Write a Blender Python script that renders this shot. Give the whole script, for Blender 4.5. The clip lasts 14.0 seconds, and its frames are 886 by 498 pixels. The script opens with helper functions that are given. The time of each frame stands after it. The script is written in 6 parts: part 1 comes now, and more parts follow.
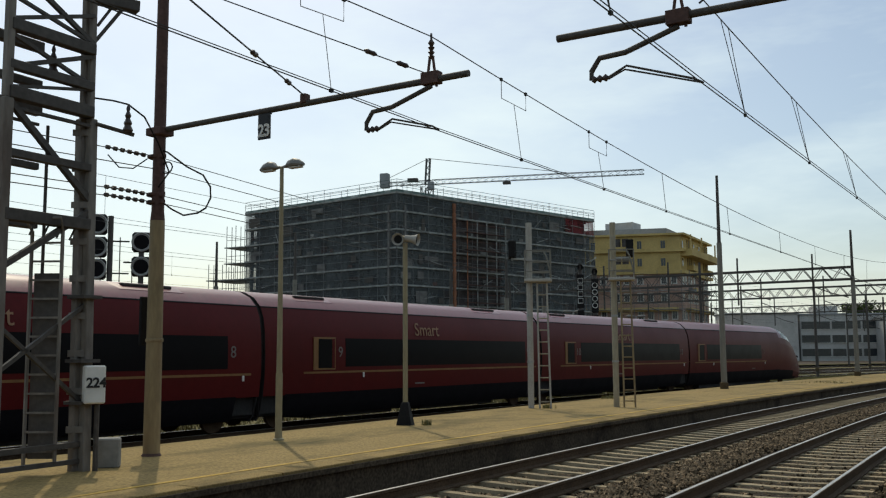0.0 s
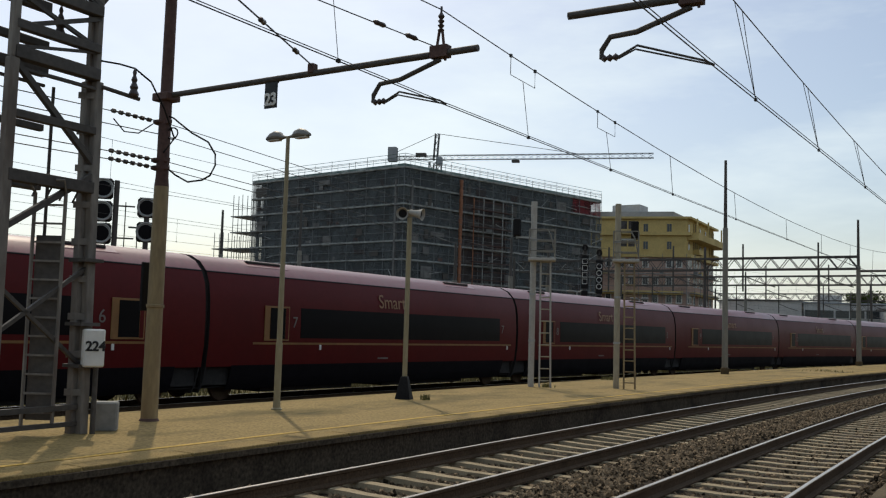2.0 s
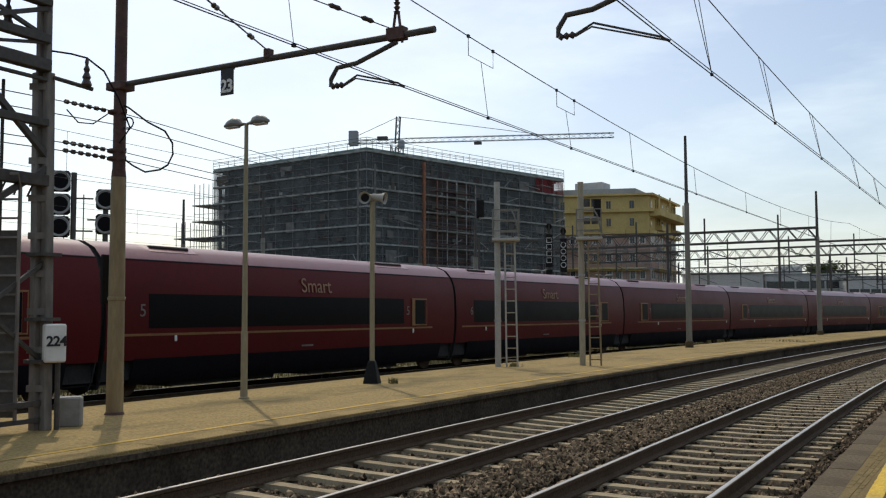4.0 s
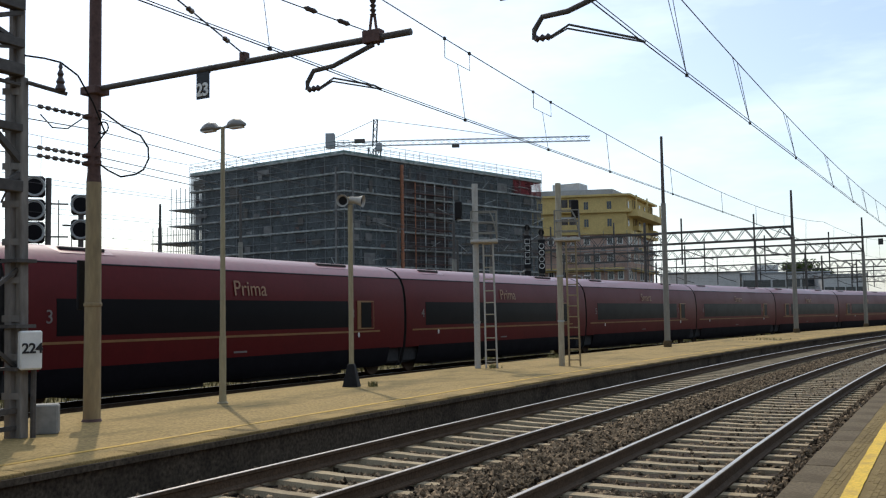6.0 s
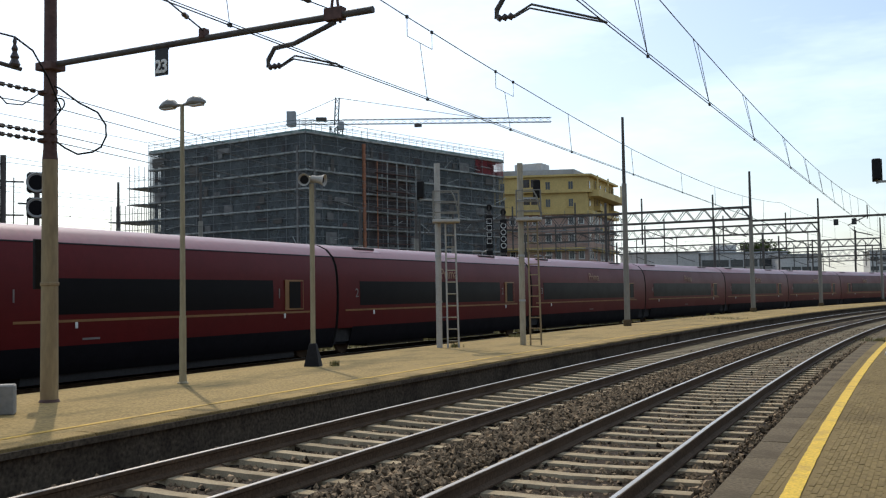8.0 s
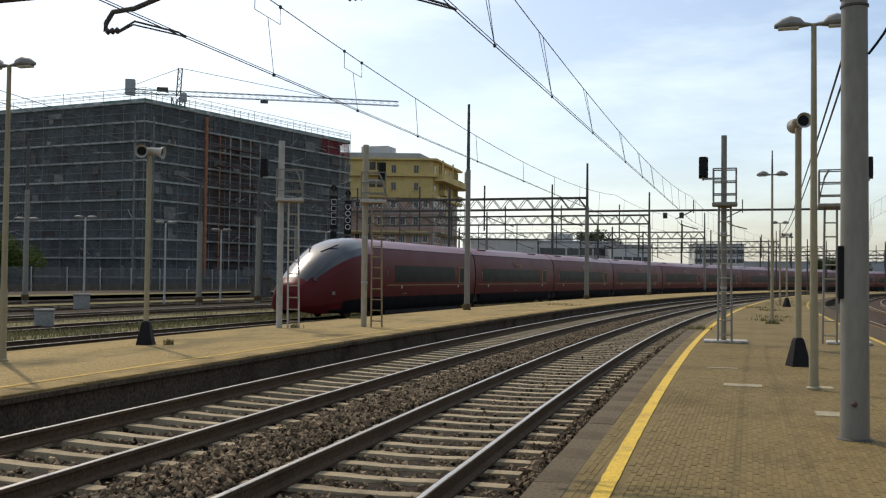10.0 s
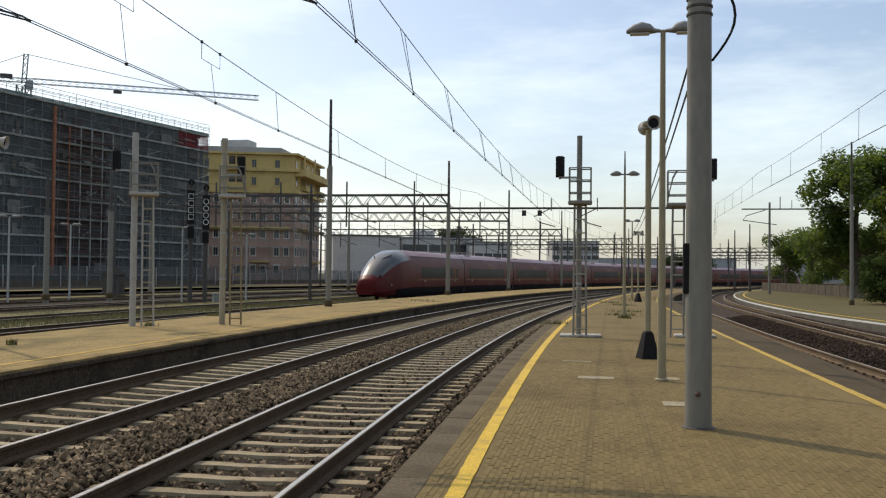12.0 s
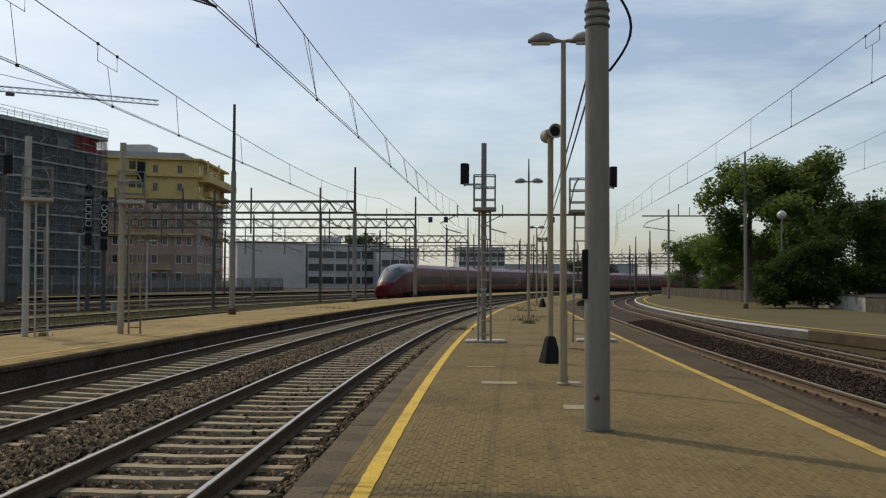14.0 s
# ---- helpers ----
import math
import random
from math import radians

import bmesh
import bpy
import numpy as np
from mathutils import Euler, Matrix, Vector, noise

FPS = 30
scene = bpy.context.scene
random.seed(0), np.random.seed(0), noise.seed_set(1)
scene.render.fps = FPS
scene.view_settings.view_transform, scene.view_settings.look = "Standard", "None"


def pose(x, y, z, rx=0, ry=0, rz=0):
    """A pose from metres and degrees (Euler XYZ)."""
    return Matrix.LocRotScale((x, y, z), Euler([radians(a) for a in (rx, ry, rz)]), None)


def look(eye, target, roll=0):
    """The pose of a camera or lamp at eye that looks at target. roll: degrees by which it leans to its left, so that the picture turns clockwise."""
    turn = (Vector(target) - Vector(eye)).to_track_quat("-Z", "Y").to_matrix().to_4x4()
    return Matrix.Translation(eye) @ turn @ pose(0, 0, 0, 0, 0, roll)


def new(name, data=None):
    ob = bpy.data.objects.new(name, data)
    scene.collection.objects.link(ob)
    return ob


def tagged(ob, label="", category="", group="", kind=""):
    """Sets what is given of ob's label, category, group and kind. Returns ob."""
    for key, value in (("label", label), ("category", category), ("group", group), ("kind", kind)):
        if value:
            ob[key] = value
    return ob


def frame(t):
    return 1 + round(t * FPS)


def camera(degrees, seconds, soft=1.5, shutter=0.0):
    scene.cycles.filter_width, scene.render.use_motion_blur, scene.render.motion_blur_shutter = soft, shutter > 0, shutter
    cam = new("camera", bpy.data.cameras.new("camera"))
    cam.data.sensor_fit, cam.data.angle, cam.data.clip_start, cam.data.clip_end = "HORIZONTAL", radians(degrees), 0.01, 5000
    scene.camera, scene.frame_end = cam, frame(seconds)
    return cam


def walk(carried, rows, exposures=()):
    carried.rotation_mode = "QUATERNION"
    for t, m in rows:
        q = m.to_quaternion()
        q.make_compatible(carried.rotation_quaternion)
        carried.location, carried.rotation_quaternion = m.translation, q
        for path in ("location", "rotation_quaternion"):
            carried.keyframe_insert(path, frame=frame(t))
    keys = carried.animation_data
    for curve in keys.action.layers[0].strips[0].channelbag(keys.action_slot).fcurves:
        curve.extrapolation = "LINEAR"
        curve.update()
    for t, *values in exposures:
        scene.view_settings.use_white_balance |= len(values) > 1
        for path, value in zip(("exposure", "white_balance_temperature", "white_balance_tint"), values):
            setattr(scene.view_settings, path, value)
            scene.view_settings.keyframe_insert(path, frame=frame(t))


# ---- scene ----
EXPOSURES = ((0.0, -0.33, 6450, 3), (0.5, -0.32, 6480, 5), (3.0, -0.30, 6450, 8), (5.5, 0.12, 6100, 9), (7.0, 0.18, 6050, 9), (9.5, 0.10, 6300, 9), (10.5, 0.04, 6450, 10), (12.0, 0.05, 6480, 10), (13.0, -0.08, 6480, 10), (14.0, -0.34, 6450, 10))
cam = camera(49.18, 14.0, soft=1.2)


def aim(x, y, yaw, pitch, roll):
    """The hand-held camera, turned almost on the spot."""
    a, p = radians(yaw), radians(pitch)
    eye = Vector((x, y, 1.5))
    return look(eye, eye + Vector((-math.sin(a) * math.cos(p), math.cos(a) * math.cos(p), math.sin(p))), roll)


AIMS = (
    (0.0, -0.021, -0.124, 32.07, 6.26, -0.32), (0.5, -0.006, -0.100, 27.49, 6.42, -0.46), (1.0, -0.002, -0.075, 30.86, 5.53, 1.32), (1.5, -0.008, -0.066, 31.87, 5.19, 2.10),
    (2.0, -0.011, -0.059, 32.41, 4.83, 1.66), (2.5, -0.006, -0.051, 32.47, 4.53, 0.89), (3.0, 0.000, -0.043, 31.66, 4.27, 0.36), (5.5, 0.000, -0.028, 29.33, 3.61, -0.72),
    (6.0, 0.003, -0.034, 29.04, 3.95, -0.89), (6.5, 0.008, -0.034, 28.70, 3.95, -1.07), (7.0, 0.008, -0.036, 29.30, 3.93, -1.14), (7.2, 0.006, -0.038, 29.07, 3.55, -1.03),
    (9.3, 0.016, -0.035, 23.08, 2.61, -0.88), (9.5, 0.020, -0.043, 22.57, 2.53, -0.55), (10.0, 0.021, -0.029, 17.59, 1.61, 0.64), (10.5, 0.011, -0.017, 13.01, 1.72, 0.53),
    (11.0, 0.007, -0.007, 11.61, 1.94, 0.82), (11.5, 0.018, -0.029, 10.64, 1.74, 0.68), (12.0, 0.041, -0.020, 9.46, 1.48, 0.59), (12.5, 0.055, -0.019, 7.49, 1.79, 1.19),
    (13.0, 0.040, -0.025, 5.66, 1.69, 1.52), (13.5, 0.073, -0.025, 4.98, 1.98, 0.84), (14.0, 0.086, -0.025, 3.97, 1.91, 0.28),
)
walk(cam, [(row[0], aim(*row[1:])) for row in AIMS], EXPOSURES)

# ---- world, sun ----
SUN_WAY = Vector((-0.74, 0.67, 0.0)).normalized()
SUN_UP = radians(48)
world = bpy.data.worlds.new("sky")
scene.world = world
world.use_nodes = True
wn, wl = world.node_tree.nodes, world.node_tree.links
wn.clear()
w_out = wn.new("ShaderNodeOutputWorld")
w_bg = wn.new("ShaderNodeBackground")
w_sky = wn.new("ShaderNodeTexSky")
w_sky.sky_type = 'NISHITA'
w_sky.sun_disc = False
w_sky.sun_elevation = SUN_UP
w_sky.sun_rotation = math.atan2(SUN_WAY.x, SUN_WAY.y)
w_sky.altitude = 120
w_sky.air_density, w_sky.dust_density, w_sky.ozone_density = 1.0, 2.1, 1.0
w_co = wn.new("ShaderNodeTexCoord")
w_map = wn.new("ShaderNodeMapping")
w_map.inputs["Rotation"].default_value = (0.0, radians(-14), radians(40))
w_map.inputs["Scale"].default_value = (1.0, 1.8, 4.2)
w_noise = wn.new("ShaderNodeTexNoise")
w_noise.inputs["Scale"].default_value = 1.7
w_noise.inputs["Detail"].default_value = 6
w_noise.inputs["Roughness"].default_value = 0.62
w_ramp = wn.new("ShaderNodeValToRGB")
w_ramp.color_ramp.elements[0].position, w_ramp.color_ramp.elements[1].position = 0.42, 0.78
w_ramp.color_ramp.elements[0].color = (0.05, 0.05, 0.05, 1)
w_ramp.color_ramp.elements[1].color = (0.8, 0.8, 0.8, 1)
w_mix = wn.new("ShaderNodeMixRGB")
w_mix.inputs["Color2"].default_value = (9.0, 9.7, 9.6, 1)
wl.new(w_co.outputs["Generated"], w_map.inputs["Vector"])
wl.new(w_map.outputs["Vector"], w_noise.inputs["Vector"])
wl.new(w_noise.outputs["Fac"], w_ramp.inputs["Fac"])
wl.new(w_ramp.outputs["Color"], w_mix.inputs["Fac"])
wl.new(w_sky.outputs["Color"], w_mix.inputs["Color1"])
wl.new(w_mix.outputs["Color"], w_bg.inputs["Color"])
w_bg.inputs["Strength"].default_value = 0.135
wl.new(w_bg.outputs["Background"], w_out.inputs["Surface"])
sun = new("sun", bpy.data.lights.new("sun", "SUN"))
sun.data.energy, sun.data.angle, sun.data.color = 2.05, radians(0.6), (1.0, 0.87, 0.68)
sun.matrix_basis = look((0, 0, 60), Vector((0, 0, 60)) - (SUN_WAY * math.cos(SUN_UP) + Vector((0, 0, math.sin(SUN_UP)))))


# ---- materials ----
def mat(name, color, rough=0.8, metal=0.0, grain=30.0, vary=0.25, stain=1.2, stain_to=None, bump=0.25, coat=0.0, per_piece=0.0, stretch=(1, 1, 1), stain_amount=0.6, spec=0.5):
    """A surface with fine grain, larger stains and relief, at real size."""
    m = bpy.data.materials.new(name)
    m.use_nodes = True
    n, l = m.node_tree.nodes, m.node_tree.links
    b = n["Principled BSDF"]
    b.inputs["Roughness"].default_value, b.inputs["Metallic"].default_value = rough, metal
    b.inputs["Coat Weight"].default_value = coat
    b.inputs["Specular IOR Level"].default_value = spec
    co = n.new("ShaderNodeTexCoord")
    mp = n.new("ShaderNodeMapping")
    mp.inputs["Scale"].default_value = stretch
    l.new(co.outputs["Object"], mp.inputs["Vector"])
    fine, wide = n.new("ShaderNodeTexNoise"), n.new("ShaderNodeTexNoise")
    fine.inputs["Scale"].default_value, fine.inputs["Detail"].default_value = grain, 4
    wide.inputs["Scale"].default_value, wide.inputs["Detail"].default_value = stain, 6
    wide.inputs["Roughness"].default_value = 0.65
    l.new(mp.outputs["Vector"], fine.inputs["Vector"])
    l.new(mp.outputs["Vector"], wide.inputs["Vector"])
    dark = tuple(c * (1 - vary) for c in color)
    lite = tuple(min(1.0, c * (1 + vary)) for c in color)
    r1 = n.new("ShaderNodeValToRGB")
    r1.color_ramp.elements[0].position, r1.color_ramp.elements[1].position = 0.3, 0.7
    r1.color_ramp.elements[0].color, r1.color_ramp.elements[1].color = (*dark, 1), (*lite, 1)
    l.new(fine.outputs["Fac"], r1.inputs["Fac"])
    to = stain_to or tuple(c * 0.55 for c in color)
    r2 = n.new("ShaderNodeValToRGB")
    r2.color_ramp.elements[0].position, r2.color_ramp.elements[1].position = 0.48, 0.72
    r2.color_ramp.elements[0].color = (0, 0, 0, 1)
    r2.color_ramp.elements[1].color = (stain_amount,) * 3 + (1,)
    l.new(wide.outputs["Fac"], r2.inputs["Fac"])
    mx = n.new("ShaderNodeMixRGB")
    mx.inputs["Color2"].default_value = (*to, 1)
    l.new(r2.outputs["Color"], mx.inputs["Fac"])
    l.new(r1.outputs["Color"], mx.inputs["Color1"])
    last = mx.outputs["Color"]
    if per_piece:
        info = n.new("ShaderNodeObjectInfo")
        geo = n.new("ShaderNodeNewGeometry")
        add = n.new("ShaderNodeMath")
        add.operation = 'ADD'
        l.new(info.outputs["Random"], add.inputs[0])
        l.new(geo.outputs["Random Per Island"], add.inputs[1])
        fr = n.new("ShaderNodeMath")
        fr.operation = 'FRACT'
        l.new(add.outputs[0], fr.inputs[0])
        rng = n.new("ShaderNodeMapRange")
        rng.inputs["To Min"].default_value, rng.inputs["To Max"].default_value = 1 - per_piece, 1 + per_piece
        l.new(fr.outputs[0], rng.inputs["Value"])
        hsv = n.new("ShaderNodeHueSaturation")
        l.new(rng.outputs["Result"], hsv.inputs["Value"])
        l.new(last, hsv.inputs["Color"])
        last = hsv.outputs["Color"]
    l.new(last, b.inputs["Base Color"])
    rr = n.new("ShaderNodeMapRange")
    rr.inputs["To Min"].default_value, rr.inputs["To Max"].default_value = max(0.02, rough - 0.12), min(1.0, rough + 0.12)
    l.new(wide.outputs["Fac"], rr.inputs["Value"])
    l.new(rr.outputs["Result"], b.inputs["Roughness"])
    if bump:
        bp = n.new("ShaderNodeBump")
        bp.inputs["Strength"].default_value, bp.inputs["Distance"].default_value = bump, 0.01
        l.new(fine.outputs["Fac"], bp.inputs["Height"])
        l.new(bp.outputs["Normal"], b.inputs["Normal"])
    return m


def net_mat(name, color, cover):
    """Building-site netting: a fine open weave."""
    m = mat(name, color, 0.9, grain=4, vary=0.3, stain=0.35, bump=0)
    n, l = m.node_tree.nodes, m.node_tree.links
    b, out = n["Principled BSDF"], n["Material Output"]
    tr, mx = n.new("ShaderNodeBsdfTransparent"), n.new("ShaderNodeMixShader")
    co, no = n.new("ShaderNodeTexCoord"), n.new("ShaderNodeTexNoise")
    no.inputs["Scale"].default_value, no.inputs["Detail"].default_value = 0.5, 5
    l.new(co.outputs["Object"], no.inputs["Vector"])
    rg = n.new("ShaderNodeMapRange")
    rg.inputs["From Min"].default_value, rg.inputs["From Max"].default_value = 0.3, 0.7
    rg.inputs["To Min"].default_value, rg.inputs["To Max"].default_value = cover - 0.2, min(1.0, cover + 0.2)
    l.new(no.outputs["Fac"], rg.inputs["Value"])
    l.new(rg.outputs["Result"], mx.inputs["Fac"])
    l.new(tr.outputs[0], mx.inputs[1])
    l.new(b.outputs[0], mx.inputs[2])
    l.new(mx.outputs[0], out.inputs["Surface"])
    return m


# Bed darker than its stones: shade in the gaps is put into the colour.
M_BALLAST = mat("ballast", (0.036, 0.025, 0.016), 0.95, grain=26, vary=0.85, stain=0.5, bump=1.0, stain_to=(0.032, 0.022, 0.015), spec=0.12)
M_STONE = mat("ballast_stone", (0.180, 0.130, 0.080), 0.9, grain=40, vary=0.3, stain=2, per_piece=0.9, spec=0.12)
M_SLEEPER = mat("sleeper_concrete", (0.335, 0.27, 0.175), 0.9, grain=45, vary=0.18, stain=3, per_piece=0.2, stain_to=(0.17, 0.12, 0.07), stain_amount=0.8, spec=0.12)
M_RAIL = mat("rail_rust", (0.088, 0.058, 0.036), 0.85, 0.0, grain=35, vary=0.35, stain=2, spec=0.12)
# Paler than the other rails: dust, plus sunlight put into the colour.
M_RAILD = mat("dusty_sunlit_rail", (0.175, 0.125, 0.078), 0.9, 0.0, grain=35, vary=0.35, stain=2, spec=0.12)
M_HEAD = mat("rail_head_steel", (0.52, 0.46, 0.39), 0.32, 1.0, grain=20, vary=0.1, stain=1, bump=0.02)
M_HEADD = mat("dull_rail_head", (0.30, 0.235, 0.165), 0.5, 0.6, grain=20, vary=0.2, stain=1, bump=0.02)
M_PLAT = mat("platform_asphalt", (0.30, 0.215, 0.088), 0.92, grain=38, vary=0.36, stain=0.75, stain_to=(0.105, 0.088, 0.042), bump=0.45, stain_amount=0.95, spec=0.12, stretch=(1.0, 0.45, 1.0))
M_KERB = mat("kerb_concrete", (0.100, 0.074, 0.042), 0.92, grain=30, vary=0.35, stain=0.9, bump=0.5, stain_amount=0.9, spec=0.12)
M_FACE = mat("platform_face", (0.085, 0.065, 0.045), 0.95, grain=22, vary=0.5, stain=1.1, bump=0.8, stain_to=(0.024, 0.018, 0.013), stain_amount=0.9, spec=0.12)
M_PAVER = mat("paver", (0.192, 0.140, 0.059), 0.9, grain=60, vary=0.2, stain=0.55, per_piece=0.11, bump=0.3, stain_to=(0.105, 0.078, 0.038), stain_amount=0.75, spec=0.12)
M_YELLOW = mat("yellow_line", (0.62, 0.40, 0.024), 0.8, grain=40, vary=0.25, stain=3.2, stain_to=(0.34, 0.22, 0.06), bump=0.3, stain_amount=0.8)
M_FADED = mat("faded_yellow", (0.50, 0.31, 0.045), 0.85, grain=40, vary=0.3, stain=1.6, stain_to=(0.25, 0.175, 0.07), bump=0.3, stain_amount=1.0)
M_YELLOWF = mat("worn_yellow_line", (0.46, 0.30, 0.04), 0.85, grain=40, vary=0.3, stain=2.4, stain_to=(0.22, 0.155, 0.06), bump=0.3, stain_amount=0.9)
M_WHITE = mat("white_paint", (0.62, 0.60, 0.55), 0.85, grain=30, vary=0.12, stain=1.5, stain_to=(0.35, 0.32, 0.27))
M_GRASS = mat("yard_ground", (0.165, 0.14, 0.062), 1.0, grain=9, vary=0.5, stain=0.22, stain_to=(0.09, 0.10, 0.025), bump=1.0, spec=0.12)
M_YARD = mat("yard_ballast", (0.085, 0.067, 0.050), 1.0, grain=14, vary=0.6, stain=0.3, bump=1.0, spec=0.12)
M_BLADE = mat("grass_blade", (0.185, 0.165, 0.06), 0.8, grain=5, vary=0.3, per_piece=0.4, bump=0)
M_POLE_G = mat("grey_painted_steel", (0.205, 0.190, 0.155), 0.6, 0.0, grain=14, vary=0.12, stain=1.6, bump=0.06, stretch=(1, 1, 0.3))
M_POLE_T = mat("tan_painted_steel", (0.30, 0.255, 0.15), 0.65, grain=18, vary=0.12, stain=2, stain_to=(0.18, 0.13, 0.07), bump=0.1, stretch=(1, 1, 0.3))
M_CREAM = mat("cream_painted_steel", (0.26, 0.195, 0.10), 0.7, grain=14, vary=0.18, stain=1.5, stain_to=(0.12, 0.07, 0.035), bump=0.1, stretch=(1, 1, 0.25), stain_amount=0.8)
M_RUST = mat("rust_brown_steel", (0.095, 0.05, 0.04), 0.8, 0.1, grain=20, vary=0.25, stain=1.5, bump=0.2)
M_GALV = mat("galvanised_steel", (0.38, 0.38, 0.36), 0.5, 0.5, grain=12, vary=0.12, stain=1.5, bump=0.06)
M_DARKST = mat("weathered_dark_steel", (0.085, 0.075, 0.066), 0.7, 0.3, grain=14, vary=0.2, stain=1.5, bump=0.1)
M_CONC = mat("spun_concrete", (0.40, 0.375, 0.33), 0.85, grain=25, vary=0.12, stain=1.2, bump=0.2)
M_TOWER = mat("tower_steel", (0.19, 0.17, 0.145), 0.75, 0.1, grain=9, vary=0.3, stain=1.3, stain_to=(0.09, 0.06, 0.045), bump=0.15, stretch=(1, 1, 0.3), stain_amount=0.9)
M_WIRE = mat("copper_wire", (0.05, 0.05, 0.048), 0.6, 0.4, grain=10, vary=0.1, bump=0)
M_INS = mat("insulator", (0.06, 0.04, 0.035), 0.35, grain=10, vary=0.1, bump=0)
M_BLACK = mat("black_paint", (0.014, 0.013, 0.013), 0.7, grain=20, vary=0.2, bump=0.05, spec=0.15)
M_LAMP = mat("lamp_housing", (0.20, 0.19, 0.17), 0.5, grain=15, vary=0.08, bump=0.02)
M_LENS = mat("lamp_diffuser", (0.5, 0.48, 0.42), 0.25, grain=15, vary=0.05, bump=0)
M_SIGN = mat("enamel_white", (0.72, 0.71, 0.66), 0.5, grain=12, vary=0.06, stain=3, bump=0.02)
M_SIGNK = mat("enamel_black", (0.012, 0.012, 0.012), 0.5, grain=12, vary=0.1, bump=0)
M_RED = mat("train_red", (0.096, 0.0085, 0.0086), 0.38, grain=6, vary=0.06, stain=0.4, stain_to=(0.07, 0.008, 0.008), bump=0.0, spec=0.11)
# Paler than the body red: the sky's sheen is put into this colour.
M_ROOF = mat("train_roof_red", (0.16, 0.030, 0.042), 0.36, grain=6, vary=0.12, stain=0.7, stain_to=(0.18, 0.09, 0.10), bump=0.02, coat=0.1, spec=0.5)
M_SKIRT = mat("train_dark_grey", (0.007, 0.006, 0.008), 0.6, grain=8, vary=0.2, stain=0.8, bump=0.05, spec=0.1)
M_GLASS = mat("train_dark_glass", (0.005, 0.004, 0.005), 0.36, grain=3, vary=0.1, bump=0, spec=0.08)
M_GOLD = mat("train_gold_trim", (0.23, 0.11, 0.03), 0.5, 0.1, grain=8, vary=0.08, bump=0)
M_SCREEN = mat("windscreen_glass", (0.012, 0.013, 0.015), 0.22, grain=3, vary=0.1, bump=0, coat=0.3, spec=0.5)
M_SCREEN.node_tree.nodes["Principled BSDF"].inputs["Coat Roughness"].default_value = 0.12
M_UNDER = mat("train_underframe", (0.022, 0.019, 0.017), 0.9, grain=10, vary=0.3, bump=0.2)
M_WORD = mat("train_letter_pale", (0.30, 0.155, 0.075), 0.5, grain=8, vary=0.05, bump=0)
M_TGREY = mat("train_letter_grey", (0.17, 0.14, 0.125), 0.5, grain=8, vary=0.05, bump=0)
M_SLAB = mat("raw_concrete", (0.155, 0.148, 0.14), 0.95, grain=1.5, vary=0.35, stain=0.25, bump=0.2)
# Shade inside open floors and loggias put into a dark colour; also a door's.
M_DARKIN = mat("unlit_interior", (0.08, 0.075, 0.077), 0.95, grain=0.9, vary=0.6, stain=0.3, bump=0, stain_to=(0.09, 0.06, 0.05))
M_PLANK = mat("scaffold_boards", (0.30, 0.305, 0.29), 0.85, grain=2, vary=0.35, stain=0.4, bump=0.1, stain_to=(0.1, 0.09, 0.08), stain_amount=0.9)
M_SCAF = mat("scaffold_tube", (0.19, 0.195, 0.195), 0.6, 0.3, grain=8, vary=0.15, bump=0)
M_NET = net_mat("green_net", (0.084, 0.094, 0.096), 0.74)
M_NETTHIN = net_mat("thin_dark_net", (0.085, 0.05, 0.042), 0.24)
M_NETTOP = net_mat("teal_net", (0.06, 0.13, 0.118), 0.78)
M_NETRED = net_mat("red_net", (0.17, 0.02, 0.024), 0.75)
M_ORANGE = mat("rubble_chute_orange", (0.27, 0.105, 0.05), 0.7, grain=4, vary=0.3, bump=0.1)
M_YWALL = mat("yellow_render", (0.54, 0.40, 0.155), 0.92, grain=4, vary=0.1, stain=0.3, stain_to=(0.33, 0.24, 0.09), bump=0.1)
M_BWALL = mat("brown_brick_wall", (0.42, 0.28, 0.22), 0.92, grain=6, vary=0.15, stain=0.3, bump=0.2)
M_WINDOW = mat("window_glass", (0.03, 0.035, 0.04), 0.12, grain=2, vary=0.2, bump=0)
M_FRAME = mat("window_frame_white", (0.62, 0.6, 0.55), 0.6, grain=6, vary=0.06, bump=0)
M_COVER = mat("old_cover", (0.30, 0.25, 0.15), 0.9, grain=30, vary=0.25, stain=4, bump=0.3)
M_FARPLAT = mat("opposite_platform", (0.118, 0.098, 0.044), 0.95, grain=30, vary=0.3, stain=0.3, stain_to=(0.075, 0.068, 0.025), bump=0.4, spec=0.12)
M_DUSK = mat("dark_brown_ballast", (0.055, 0.036, 0.025), 0.95, grain=26, vary=0.85, stain=0.5, bump=1.0, spec=0.12)
M_PALE = mat("pale_render", (0.50, 0.49, 0.47), 0.92, grain=3, vary=0.08, stain=0.25, bump=0.1)
M_GREYB = mat("grey_panel", (0.30, 0.31, 0.32), 0.85, grain=3, vary=0.08, stain=0.25, bump=0.1)
M_FENCE = mat("concrete_fence", (0.088, 0.078, 0.062), 0.95, grain=6, vary=0.25, stain=0.5, bump=0.3)
M_BRICK = mat("red_brick", (0.14, 0.053, 0.038), 0.92, grain=8, vary=0.2, stain=0.4, bump=0.3)
M_WALLC = mat("weathered_wall_concrete", (0.115, 0.095, 0.072), 0.95, grain=5, vary=0.25, stain=0.9, stain_to=(0.07, 0.06, 0.045), bump=0.3, stain_amount=0.9, spec=0.12)
